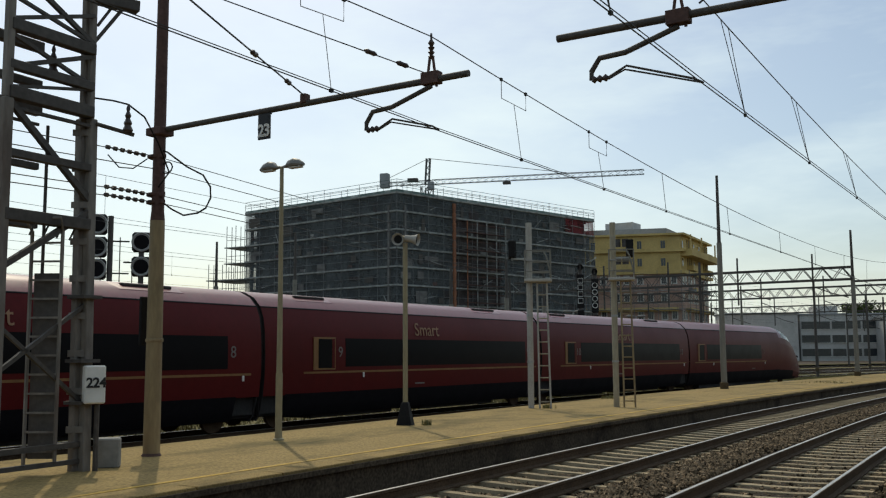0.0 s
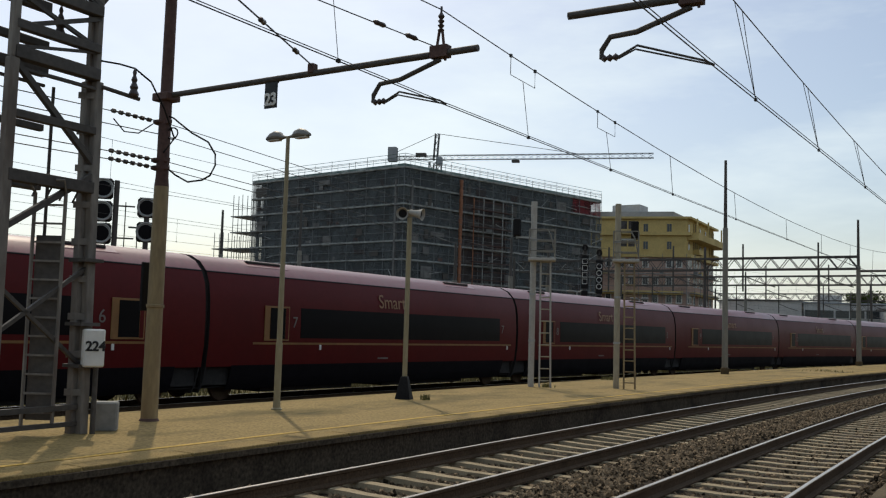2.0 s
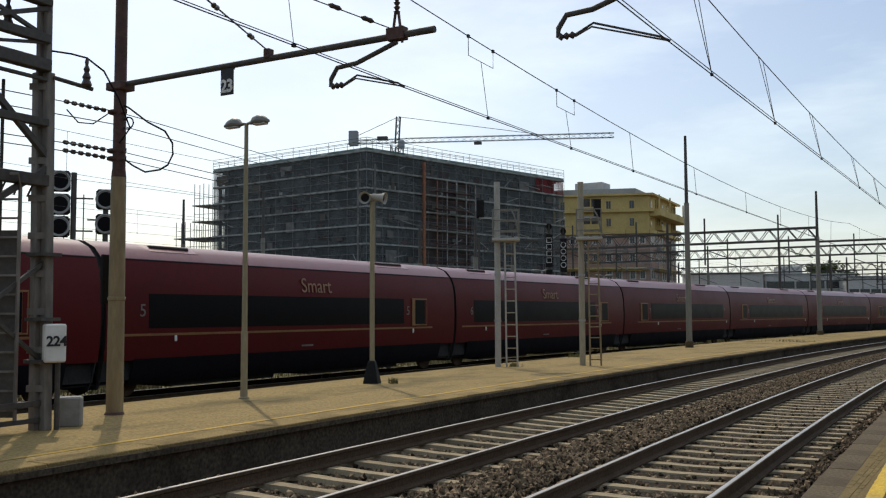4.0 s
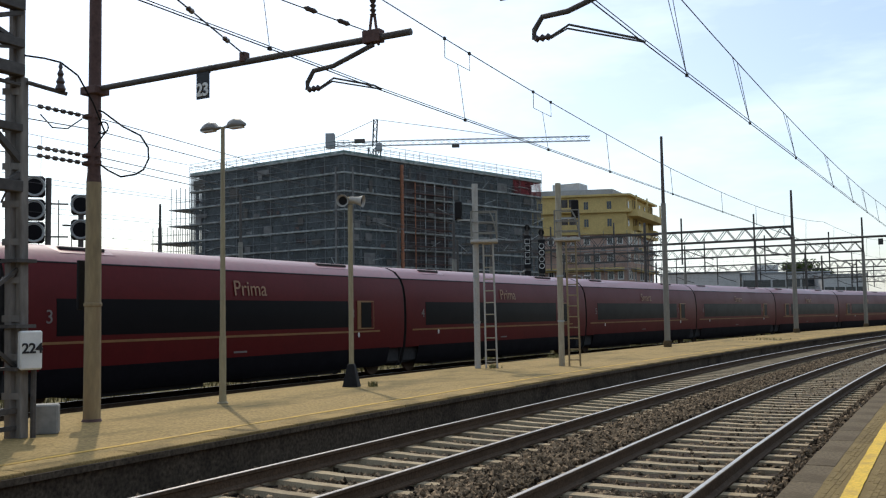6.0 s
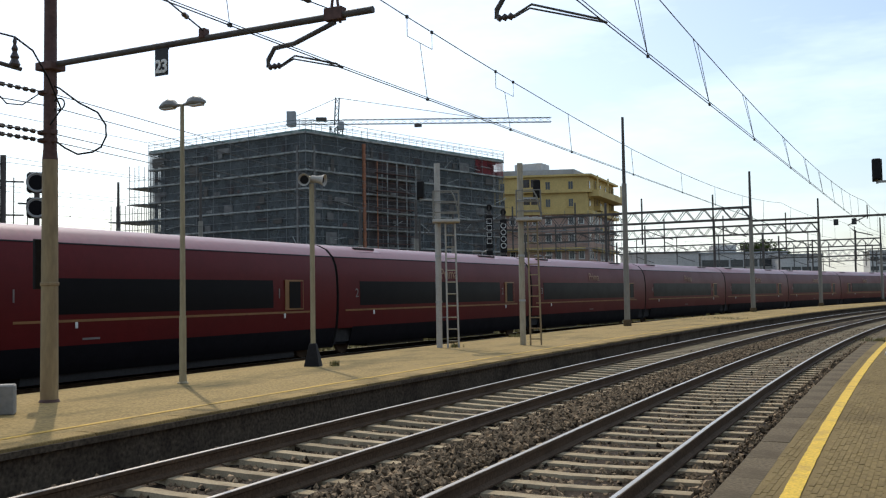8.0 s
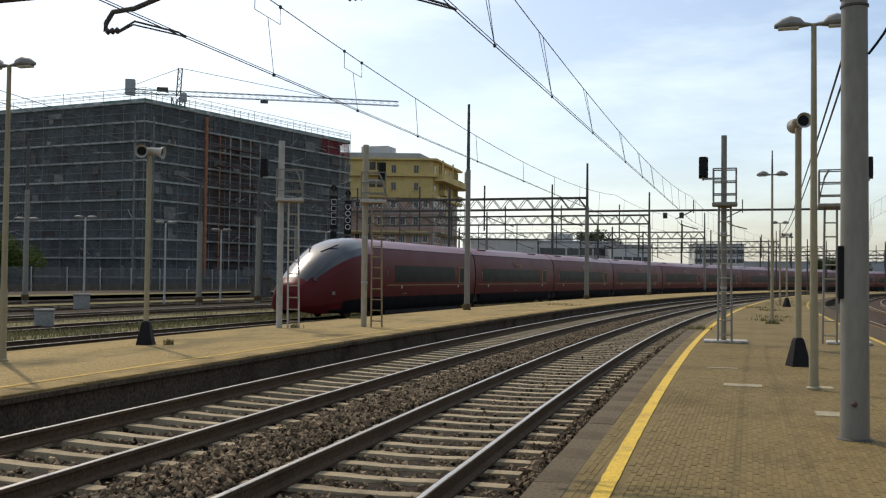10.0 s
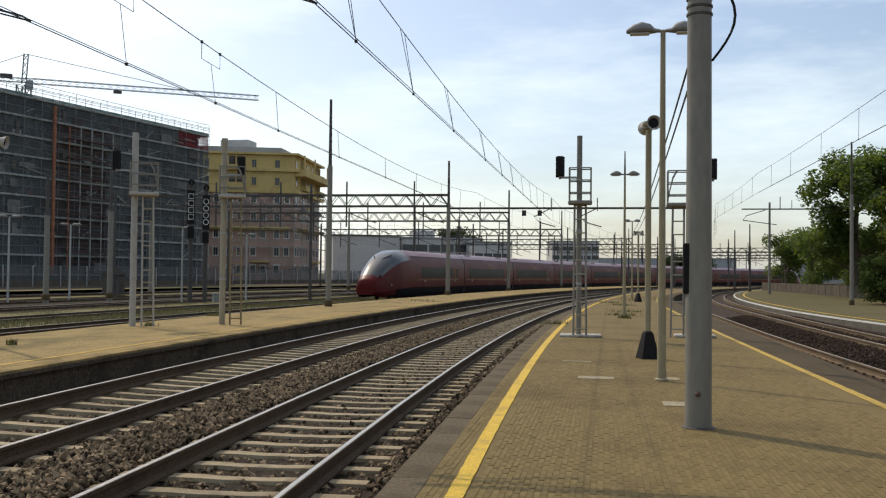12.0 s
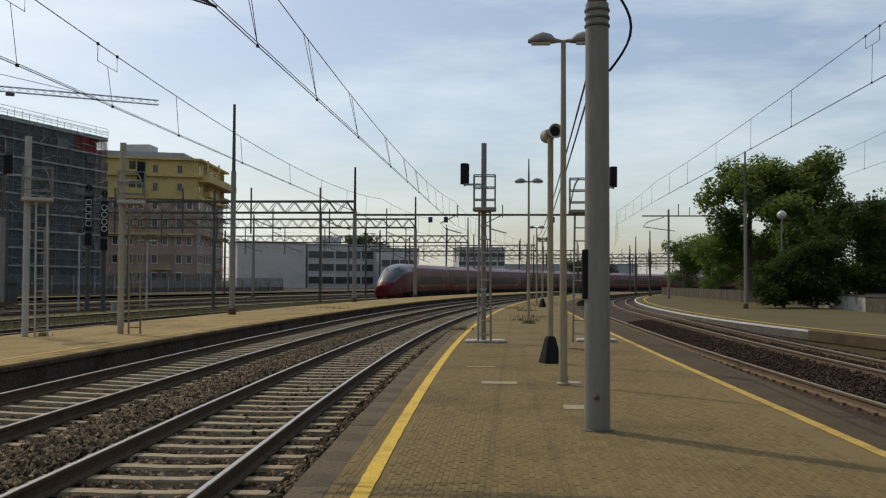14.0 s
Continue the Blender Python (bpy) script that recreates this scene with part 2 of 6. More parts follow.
M_FLAKE = mat("flaking_whitewash", (0.46, 0.43, 0.38), 0.9, grain=9, vary=0.2, stain=1.5, stain_to=(0.12, 0.10, 0.08), bump=0.2, stain_amount=1.0, spec=0.12)
M_MESH = net_mat("wire_mesh", (0.13, 0.135, 0.135), 0.36)
M_COPE = mat("platform_edge_slab", (0.285, 0.2, 0.08), 0.92, grain=40, vary=0.35, stain=0.9, stain_to=(0.085, 0.066, 0.035), bump=0.45, stain_amount=0.8, per_piece=0.08, spec=0.12)
M_KERBS = mat("kerb_slab", (0.125, 0.097, 0.060), 0.92, grain=30, vary=0.35, stain=0.9, bump=0.5, stain_amount=0.9, per_piece=0.07, spec=0.12)
M_KERBB = mat("brown_asphalt_strip", (0.085, 0.062, 0.034), 0.93, grain=30, vary=0.3, stain=0.7, bump=0.5, spec=0.12)
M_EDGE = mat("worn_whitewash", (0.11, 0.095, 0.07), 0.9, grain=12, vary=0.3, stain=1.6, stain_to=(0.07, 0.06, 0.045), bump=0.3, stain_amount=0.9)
M_SIGCOL = mat("pale_weathered_column", (0.34, 0.30, 0.215), 0.8, grain=14, vary=0.16, stain=1.5, stain_to=(0.17, 0.12, 0.07), bump=0.1, stretch=(1, 1, 0.25), stain_amount=0.7)
M_LEAF = mat("leaf", (0.070, 0.108, 0.022), 0.6, grain=3, vary=0.3, per_piece=0.5, bump=0, stain=0.35, stain_to=(0.05, 0.08, 0.02))
n_, l_ = M_LEAF.node_tree.nodes, M_LEAF.node_tree.links
b_, t_, x_ = n_["Principled BSDF"], n_.new("ShaderNodeBsdfTranslucent"), n_.new("ShaderNodeMixShader")
t_.inputs["Color"].default_value = (0.16, 0.22, 0.03, 1)
x_.inputs["Fac"].default_value = 0.42
l_.new(b_.outputs[0], x_.inputs[1])
l_.new(t_.outputs[0], x_.inputs[2])
l_.new(x_.outputs[0], n_["Material Output"].inputs["Surface"])
# Darker copy of the leaf: the shade of backlit crowns is in its colour.
M_LEAF_SHADED = mat("shaded_leaf", (0.054, 0.078, 0.024), 0.95, grain=3, vary=0.3, per_piece=0.4, bump=0, spec=0.06)
n_, l_ = M_LEAF_SHADED.node_tree.nodes, M_LEAF_SHADED.node_tree.links
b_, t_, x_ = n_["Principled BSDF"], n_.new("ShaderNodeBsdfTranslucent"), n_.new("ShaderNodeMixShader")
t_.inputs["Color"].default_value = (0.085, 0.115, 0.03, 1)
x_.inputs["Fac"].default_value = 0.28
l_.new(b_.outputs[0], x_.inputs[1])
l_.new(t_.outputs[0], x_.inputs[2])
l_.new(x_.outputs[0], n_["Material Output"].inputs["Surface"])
M_BARK = mat("bark", (0.10, 0.075, 0.05), 0.95, grain=12, vary=0.35, bump=0.6)
M_CRANE = mat("crane_paint", (0.10, 0.10, 0.098), 0.6, 0.1, grain=4, vary=0.1, bump=0)
M_PLASTER = mat("grey_cabinet", (0.24, 0.235, 0.215), 0.75, grain=10, vary=0.15, stain=2, bump=0.1)


# ---- building helpers ----
class Geo:
    """Vertices and faces gathered for one mesh."""

    def __init__(self):
        self.v, self.f, self.mi = [], [], 0

    def add(self, vs, fs):
        o = len(self.v)
        self.v += [tuple(p) for p in vs]
        self.f += [tuple(i + o for i in q) for q in fs]
        return self

    def box(self, c, s, m=None):
        x, y, z = (h / 2 for h in s)
        vs = [Vector((a * x, b * y, d * z)) for d in (-1, 1) for b in (-1, 1) for a in (-1, 1)]
        vs = [(m @ p if m else p) + Vector(c) for p in vs]
        return self.add(vs, [(0, 2, 3, 1), (4, 5, 7, 6), (0, 1, 5, 4), (2, 6, 7, 3), (0, 4, 6, 2), (1, 3, 7, 5)])

    def bar(self, a, b, w, h=None):
        """A square bar from a to b."""
        a, b = Vector(a), Vector(b)
        d = b - a
        q = d.to_track_quat("Z", "Y").to_matrix()
        return self.box((a + b) / 2, (w, h or w, d.length), q)

    def tube(self, pts, r, n=8, r1=None, caps=True):
        """A round tube along points; the radius may taper to r1."""
        pts = [Vector(p) for p in pts]
        vs, fs = [], []
        last = len(pts) - 1
        for i, p in enumerate(pts):
            d = (pts[min(i + 1, last)] - pts[max(i - 1, 0)]).normalized()
            up = Vector((0, 0, 1)) if abs(d.z) < 0.95 else Vector((0, 1, 0))
            a = d.cross(up).normalized()
            b = a.cross(d)
            rr = r if r1 is None else r + (r1 - r) * i / max(1, last)
            vs += [p + (a * math.cos(k * math.tau / n) + b * math.sin(k * math.tau / n)) * rr for k in range(n)]
        for i in range(last):
            for k in range(n):
                fs.append((i * n + k, i * n + (k + 1) % n, (i + 1) * n + (k + 1) % n, (i + 1) * n + k))
        if caps:
            fs += [tuple(range(n))[::-1], tuple(last * n + k for k in range(n))]
        return self.add(vs, fs)

    def lathe(self, c, prof, n=14, axis=None):
        """A turned form: prof lists (radius, height)."""
        q = Vector(axis).to_track_quat("Z", "Y").to_matrix() if axis else Matrix.Identity(3)
        vs, fs = [], []
        for r, z in prof:
            vs += [Vector(c) + q @ Vector((r * math.cos(k * math.tau / n), r * math.sin(k * math.tau / n), z)) for k in range(n)]
        for i in range(len(prof) - 1):
            for k in range(n):
                fs.append((i * n + k, i * n + (k + 1) % n, (i + 1) * n + (k + 1) % n, (i + 1) * n + k))
        fs += [tuple(range(n))[::-1], tuple((len(prof) - 1) * n + k for k in range(n))]
        return self.add(vs, fs)

    def loft(self, rings, closed=True, caps=True):
        n = len(rings[0])
        vs = [p for r in rings for p in r]
        fs = []
        for i in range(len(rings) - 1):
            for k in range(n if closed else n - 1):
                fs.append((i * n + k, i * n + (k + 1) % n, (i + 1) * n + (k + 1) % n, (i + 1) * n + k))
        if caps:
            fs += [tuple(range(n))[::-1], tuple((len(rings) - 1) * n + k for k in range(n))]
        return self.add(vs, fs)

    def mesh(self, name, material, smooth=True, bevel=0.0):
        me = bpy.data.meshes.new(name)
        me.from_pydata(self.v, [], self.f)
        bm = bmesh.new()
        bm.from_mesh(me)
        if bevel:
            bmesh.ops.bevel(bm, geom=bm.edges[:], offset=bevel, segments=1, affect='EDGES', clamp_overlap=True)
        bmesh.ops.recalc_face_normals(bm, faces=bm.faces[:])
        bm.to_mesh(me)
        bm.free()
        if smooth:
            me.polygons.foreach_set("use_smooth", [True] * len(me.polygons))
            me.set_sharp_from_angle(angle=radians(32))
        me.materials.append(material)
        return me


def thing(name, label, category, group="", m=None, kind=""):
    ob = new(name)
    if m:
        ob.matrix_basis = m
    return tagged(ob, label, category, group, kind)


def part(name, geo, material, parent, label="", bevel=0.0, smooth=True, m=None):
    me = geo if isinstance(geo, bpy.types.Mesh) else geo.mesh(name, material, smooth, bevel)
    ob = new(name, me)
    ob.parent = parent
    if m:
        ob.matrix_basis = m
    return tagged(ob, label)


def whole(name, geo, material, label, category="", group="", kind="", bevel=0.0, smooth=True, m=None):
    ob = new(name, geo.mesh(name, material, smooth, bevel))
    if m:
        ob.matrix_basis = m
    return tagged(ob, label, category, group, kind)


def lettering(words, size, material, depth=0.004, bold=0.0):
    cu = bpy.data.curves.new("lettering", "FONT")
    cu.body, cu.size, cu.extrude, cu.offset = words, size, depth, bold
    cu.align_x, cu.align_y = 'CENTER', 'CENTER'
    tmp = bpy.data.objects.new("lettering", cu)
    scene.collection.objects.link(tmp)
    me = bpy.data.meshes.new_from_object(tmp.evaluated_get(bpy.context.evaluated_depsgraph_get()))
    bpy.data.objects.remove(tmp)
    me.materials.clear()
    me.materials.append(material)
    return me


# The tracks bend to the right round one centre; u is the offset from the camera's line, s the way along it.
RAD = 400.0
R_1, R_2, S_1 = 520.0, 385.0, 45.0


def curve_at(u, s):
    if u < -13.4:
        a = s / RAD
        return RAD - (RAD - u) * math.cos(a), 20 + (RAD - u) * math.sin(a), -a
    if -8.3 < u < -2.2:
        s, r, y0, s1 = s - 2.5, 450.0, 25.5, 39.5
        if s <= s1:
            return r - (r - u) * math.cos(s / r), y0 + (r - u) * math.sin(s / r), -s / r
        b = s1 / r
        a = b + (s - s1) / R_2
        x0, y0 = r * (1 - math.cos(b)) + R_2 * math.cos(b), y0 + (r - R_2) * math.sin(b)
        return x0 - (R_2 - u) * math.cos(a), y0 + (R_2 - u) * math.sin(a), -a
    if s <= S_1:
        a = s / R_1
        return R_1 - (R_1 - u) * math.cos(a), 23 + (R_1 - u) * math.sin(a), -a
    b = S_1 / R_1
    a = b + (s - S_1) / R_2
    x0, y0 = R_1 * (1 - math.cos(b)) + R_2 * math.cos(b), 23 + (R_1 - R_2) * math.sin(b)
    return x0 - (R_2 - u) * math.cos(a), y0 + (R_2 - u) * math.sin(a), -a


def right_at(x, y, k=540.0):
    """The tracks and platform on the other side bend later."""
    return x + ((y - 48) ** 2 / k if y > 48 else 0.0)


def ribbon(profile, ss, where=curve_at, closed=False):
    """A sweep of a cross-section (u, z) along the bend."""
    rings = []
    for s in ss:
        ring = []
        for u, z in profile:
            x, y = where(u, s)[:2]
            ring.append((x, y, z))
        rings.append(ring)
    return Geo().loft(rings, closed, closed)


def steps(a, b, n):
    return [a + (b - a) * i / n for i in range(n + 1)]


# ---- ground, tracks and platforms ----
whole("ground", Geo().box((0, 900, -1.15), (5000, 5000, 0.3)), M_GRASS, "dry grassy ground reaching the horizon", "ground", kind="structure", smooth=False)
yard = ribbon([(-150, 0.0), (-90, 0.0), (-58, -0.16), (-44, -0.48), (-30, -0.70), (-23, -0.76), (-13.2, -0.76)], steps(-80, 340, 84))
whole("yard_ground", yard, M_YARD, "stony brown goods-yard ground with dry patches", "ground", kind="structure")
rng = random.Random(4)
for u0, u1, z0, z1 in ((-24.0, -21.9, -0.71, -0.71), (-29.6, -26.9, -0.67, -0.655), (-41, -38.6, -0.47, -0.42), (-56, -46, -0.36, -0.12)):
    g = ribbon([(u0, z0), ((u0 + u1) / 2, (z0 + z1) / 2 + 0.07), (u1, z1)], steps(-70, 200, 60))
    whole("grass_strip", g, M_GRASS, "strip of dry yellow-green grass between yard tracks", "grass", "grass strips", kind="structure")
right_land = ribbon([(17.0, -0.2), (40, -0.1), (160, 0.1)], steps(-80, 300, 40), lambda u, s: (right_at(u, s), s))
whole("side_ground", right_land, M_GRASS, "rough grassy ground behind the far platform", "ground", kind="structure")

RAIL_PROF = [(-0.07, 0), (0.07, 0), (0.07, 0.02), (0.014, 0.045), (0.012, 0.12), (0.036, 0.135), (0.036, 0.168), (-0.036, 0.168), (-0.036, 0.135), (-0.012, 0.12), (-0.014, 0.045), (-0.07, 0.02)]


def lay_rail(track, u, top, ss, where=curve_at, head=None, side=None):
    r = part("rail", ribbon([(u + a, top - 0.172 + b) for a, b in RAIL_PROF], ss, where, True), side or M_RAIL, track, "rusty brown steel rail")
    part("running_surface", ribbon([(u - 0.024, top - 0.004), (u + 0.024, top - 0.004), (u + 0.022, top), (u - 0.022, top)], ss, where, True), head or M_HEAD, r, "worn steel rail head")


def track_bed(name, label, u, top, ss, where=curve_at, cant=0.0, gauge=1.53):
    t = thing(name, label, "railway track", kind="structure")
    lay_rail(t, u - gauge / 2, top + cant, ss, where)
    lay_rail(t, u + gauge / 2, top, ss, where)
    return t


NEAR = steps(-60, 0, 12)[:-1] + steps(0, 80, 40)[:-1] + steps(80, 330, 60)
track_a = track_bed("track_near", "railway track with concrete sleepers beside the platform", -3.60, -0.25, NEAR)
track_b = track_bed("track_second", "railway track with concrete sleepers, slightly canted", -6.90, -0.25, NEAR, cant=0.04)
for u, z in ((-19.9, -0.55), (-25.3, -0.55), (-31.2, -0.50), (-36.4, -0.42), (-43.0, -0.30)):
    yt = track_bed("yard_track", "yard track with rusty rails on dark ballast", u, z, steps(-70, 330, 70))
    tagged(yt, group="yard tracks")
    bed = ribbon([(u - 1.9, z - 0.24), (u - 1.3, z - 0.13), (u + 1.3, z - 0.13), (u + 1.9, z - 0.24)], steps(-70, 330, 70))
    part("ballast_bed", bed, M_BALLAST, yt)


def sleeper_mesh():
    """A prestressed sleeper: sloped sides, lower waist in the middle."""
    g, rings = Geo(), []
    for x, w, h in ((-1.2, 0.22, 0.0), (-1.18, 0.24, 0.0), (-0.42, 0.24, 0.0), (-0.22, 0.22, -0.008), (0.22, 0.22, -0.008), (0.42, 0.24, 0.0), (1.18, 0.24, 0.0), (1.2, 0.22, 0.0)):
        rings.append([(x, -w / 2, -0.2), (x, w / 2, -0.2), (x, w / 2 - 0.03, h), (x, -w / 2 + 0.03, h)])
    return g.loft(rings).mesh("sleeper", M_SLEEPER, smooth=False)


SLEEPER = sleeper_mesh()
for track, u, cant in ((track_a, -3.60, 0.0), (track_b, -6.90, 0.04)):
    for i in range(190):
        x, y, a = curve_at(u, -43 + i * 0.6)
        part("sleeper", SLEEPER, None, track, m=pose(x, y, -0.425 + cant / 2, 0, math.degrees(cant / 1.5), math.degrees(a) + rng.uniform(-0.5, 0.5)))
    far = Geo()
    for i in range(330):
        x, y, a = curve_at(u, 71 + i * 0.6)
        far.box((x, y, -0.5), (2.4, 0.26, 0.15), Matrix.Rotation(a, 3, 'Z'))
    tagged(part("far_sleepers", far, M_SLEEPER, track, smooth=False), kind="stuff")

# ballast: a rough bed and loose stones on it
bed_rings = []
for s in steps(-40, 10, 40)[:-1] + steps(10, 60, 200)[:-1] + steps(60, 330, 120):
    ring = []
    for k in range(48):
        u = -8.85 + k * 7.3 / 47
        x, y, _ = curve_at(u, s)
        h = -0.458 + 0.04 * noise.noise(Vector((x * 5, y * 5, 0))) + 0.035 * noise.noise(Vector((x * 14, y * 14, 3)))
        mid = abs(u + 5.22)
        h += 0.07 * max(0, 1 - mid / 0.8) - (0.05 if u < -8.0 or u > -2.15 else 0)
        ring.append((x, y, h))
    bed_rings.append(ring)
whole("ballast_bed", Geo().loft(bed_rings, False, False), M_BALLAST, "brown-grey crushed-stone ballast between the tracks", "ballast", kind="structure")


def scatter_stones(name, label, spots, lo, hi, material=None):
    g = Geo()
    for x, y, z in spots:
        r = rng.uniform(lo, hi)
        q = Euler((rng.uniform(0, 3), rng.uniform(0, 3), rng.uniform(0, 3))).to_matrix()
        vs = [Vector(p) * r * rng.uniform(0.6, 1.2) for p in ((1, 0, 0), (-1, 0, 0), (0, 1, 0), (0, -1, 0), (0, 0, 0.8), (0, 0, -0.8))]
        g.add([q @ p + Vector((x, y, z)) for p in vs], [(0, 2, 4), (2, 1, 4), (1, 3, 4), (3, 0, 4), (2, 0, 5), (1, 2, 5), (3, 1, 5), (0, 3, 5)])
    return whole(name, g, material or M_STONE, label, "stones", kind="stuff", smooth=False)


spots = []
for _ in range(74000):
    s = -31 + 58 * rng.random() ** 1.2
    u = rng.uniform(-8.4, -2.1) if rng.random() < 0.6 else rng.uniform(-6.0, -4.45)
    if min(abs(u + 4.365), abs(u + 2.835), abs(u + 7.665), abs(u + 6.135)) < 0.085:
        continue
    k = (s + 43) / 0.6
    inside = abs(u + 3.60) < 1.2 or abs(u + 6.90) < 1.2
    if inside and abs(k - round(k)) < 0.19:
        continue
    x, y, _ = curve_at(u, s)
    spots.append((x, y, (-0.466 if inside else -0.435 + 0.06 * max(0, 1 - abs(u + 5.22) / 0.8)) + rng.uniform(-0.015, 0.025)))
scatter_stones("ballast_stones", "loose crushed ballast stones, brown and grey", spots, 0.028, 0.056)

# platform across the tracks
ssL = steps(-60, 0, 20)[:-1] + steps(0, 60, 40)[:-1] + steps(60, 125, 20)
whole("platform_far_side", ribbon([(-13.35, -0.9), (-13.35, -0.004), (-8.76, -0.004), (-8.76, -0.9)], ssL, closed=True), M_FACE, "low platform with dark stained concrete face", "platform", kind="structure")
whole("platform_surface", ribbon([(-13.3, -0.03), (-13.3, 0.004), (-12.8, 0.012), (-9.1, 0.006), (-8.74, 0.0), (-8.71, -0.03)], ssL, closed=True), M_PLAT, "worn yellow-tan asphalt platform surface", "platform", kind="structure")
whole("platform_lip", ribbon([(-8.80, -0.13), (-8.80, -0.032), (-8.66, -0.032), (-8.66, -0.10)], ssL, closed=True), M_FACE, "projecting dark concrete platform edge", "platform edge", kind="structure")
whole("faded_line", ribbon([(-9.36, 0.009), (-9.26, 0.009), (-9.26, 0.0125), (-9.36, 0.0125)], ssL, closed=True), M_FADED, "faded yellow safety line", "line", kind="structure")
# platform under the camera
ssR = steps(-40, 0, 10)[:-1] + steps(0, 60, 60)[:-1] + steps(60, 150, 40)


def island(u, s):
    """Across the camera's platform: -1 its edge by the near track, +1 its other edge."""
    a = curve_at(-1.70, s - 23)
    y = a[1]
    b = right_at(3.95, y)
    k = (u + 1) / 2
    return a[0] + (b - a[0]) * k, y


def island_u(x, s):
    a, b = island(-1, s)[0], island(1, s)[0]
    return 2 * (x - a) / (b - a) - 1


def yellow_other(u, y):
    return right_at(2.96 + u, y) + (y - 45) ** 2 / 3300 * (y < 45), y


rings, edge, slab = [], [], []
for s in ssR:
    (xa, y), (xb, _) = island(-1, s), island(1, s)
    slab.append([(xa + 0.02, y, -0.9), (xa + 0.02, y, -0.012), (xb - 0.02, y, -0.012), (xb - 0.02, y, -0.9)])
    rings.append([(xa + 0.23, y, -0.01), (xa + 0.23, y, 0.0), (yellow_other(-0.05, y)[0], y, 0.0), (yellow_other(-0.05, y)[0], y, -0.01)])
    edge.append((xa, xb, y))
whole("platform_body", Geo().loft(slab), M_FACE, "low platform with dark concrete sides", "platform", kind="structure")
whole("platform_floor", Geo().loft(rings), M_PAVER, "worn brown paved platform floor", "floor", kind="structure")
whole("kerb_near", Geo().loft([[(a - 0.03, y, -0.14), (a - 0.03, y, -0.006), (a + 0.23, y, -0.006), (a + 0.23, y, -0.14)] for a, b, y in edge]), M_KERB, "grey-brown concrete kerb along the platform edge", "kerb", kind="structure")
whole("kerb_other", Geo().loft([[(yellow_other(-0.05, y)[0], y, -0.12), (yellow_other(-0.05, y)[0], y, 0.004), (b + 0.03, y, 0.004), (b + 0.03, y, -0.12)] for a, b, y in edge]), M_KERBB, "brown asphalt strip along the other platform edge", "kerb", kind="structure")


def worn_line(name, label, where, ss, paint=None):
    """A painted line whose edges have worn unevenly."""
    rings = []
    for s in ss:
        a = 0.004 * noise.noise(Vector((s * 3.1, 0.3, 1.7))) + 0.006 * noise.noise(Vector((s * 9.0, 4.1, 0.2)))
        b = 0.004 * noise.noise(Vector((s * 2.7, 7.3, 3.1))) + 0.006 * noise.noise(Vector((s * 8.0, 2.2, 5.0)))
        (xa, ya), (xb, yb) = where(-0.063 + a, s)[:2], where(0.063 + b, s)[:2]
        rings.append([(xa, ya, 0.004), (xb, yb, 0.004), (xb, yb, 0.0095), (xa, ya, 0.0095)])
    whole(name, Geo().loft(rings), paint or M_YELLOW, label, "line", kind="structure")


FINE = steps(-40, 0, 10)[:-1] + steps(0, 30, 300)[:-1] + steps(30, 60, 100)[:-1] + steps(60, 150, 45)
worn_line("yellow_line_near", "yellow safety line painted on the pavers", lambda u, s: curve_at(-1.205 + u, s - 23), FINE)


worn_line("yellow_line_other", "yellow safety line along the other platform edge", yellow_other, FINE, M_YELLOWF)

# the track and platform on the other side
ssT = steps(-40, 48, 30)[:-1] + steps(48, 160, 50)


def other(u, y):
    return right_at(u, y) + ((35 - y) ** 2 / 950 if y < 35 else 0.0), y


track_c = thing("track_other", "railway track with dark oily ballast", "railway track", kind="structure")
lay_rail(track_c, 5.06, -0.25, ssT, other, M_HEADD, M_RAILD)
lay_rail(track_c, 6.62, -0.10, ssT, other, M_HEADD, M_RAILD)
lay_rail(track_c, 7.60, -0.10, ssT, other, M_HEADD, M_RAILD)
part("ballast_bed", ribbon([(4.0, -0.46), (4.8, -0.44), (5.4, -0.40), (6.4, -0.24), (8.8, -0.25)], ssT, other), M_DUSK, track_c)
for i in range(110):
    y = 8 + i * 0.6
    x = other(5.84, y)[0]
    part("sleeper", SLEEPER, None, track_c, m=pose(x, y, -0.40, 0, -5.4, 0))
spots = []
for _ in range(16000):
    y = rng.uniform(9, 45)
    u = rng.uniform(5.2, 8.4)
    spots.append((other(u, y)[0], y, -0.40 + 0.16 * min(1, (u - 5.2)) + rng.uniform(0, 0.03)))
clips = Geo()
for i in range(90):
    y = 8 + i * 0.6
    for u, z in ((4.97, -0.41), (5.15, -0.40), (6.51, -0.225), (6.73, -0.225), (7.49, -0.225), (7.71, -0.225)):
        clips.box((other(u, y)[0], y, z), (0.07, 0.12, 0.05))
tagged(part("rail_clips", clips, M_RAILD, track_c, "dusty rail fastenings", smooth=False), kind="stuff")
scatter_stones("dark_ballast_stones", "dark crushed stones of the other track", spots, 0.025, 0.05, M_DUSK)


def far_edge(u, y):
    return 8.35 + u + ((y - 48) ** 2 / 240 if y < 48 else (y - 48) ** 2 / 540), y


ssF = steps(-20, 31.4, 14) + steps(33, 48, 6) + steps(50, 160, 40)
whole("platform_opposite", ribbon([(0.03, -0.9), (0.03, 0.0), (10.0, 0.02), (10.0, -0.9)], ssF, far_edge, True), M_FARPLAT, "sandy worn platform on the opposite side", "platform", kind="structure")
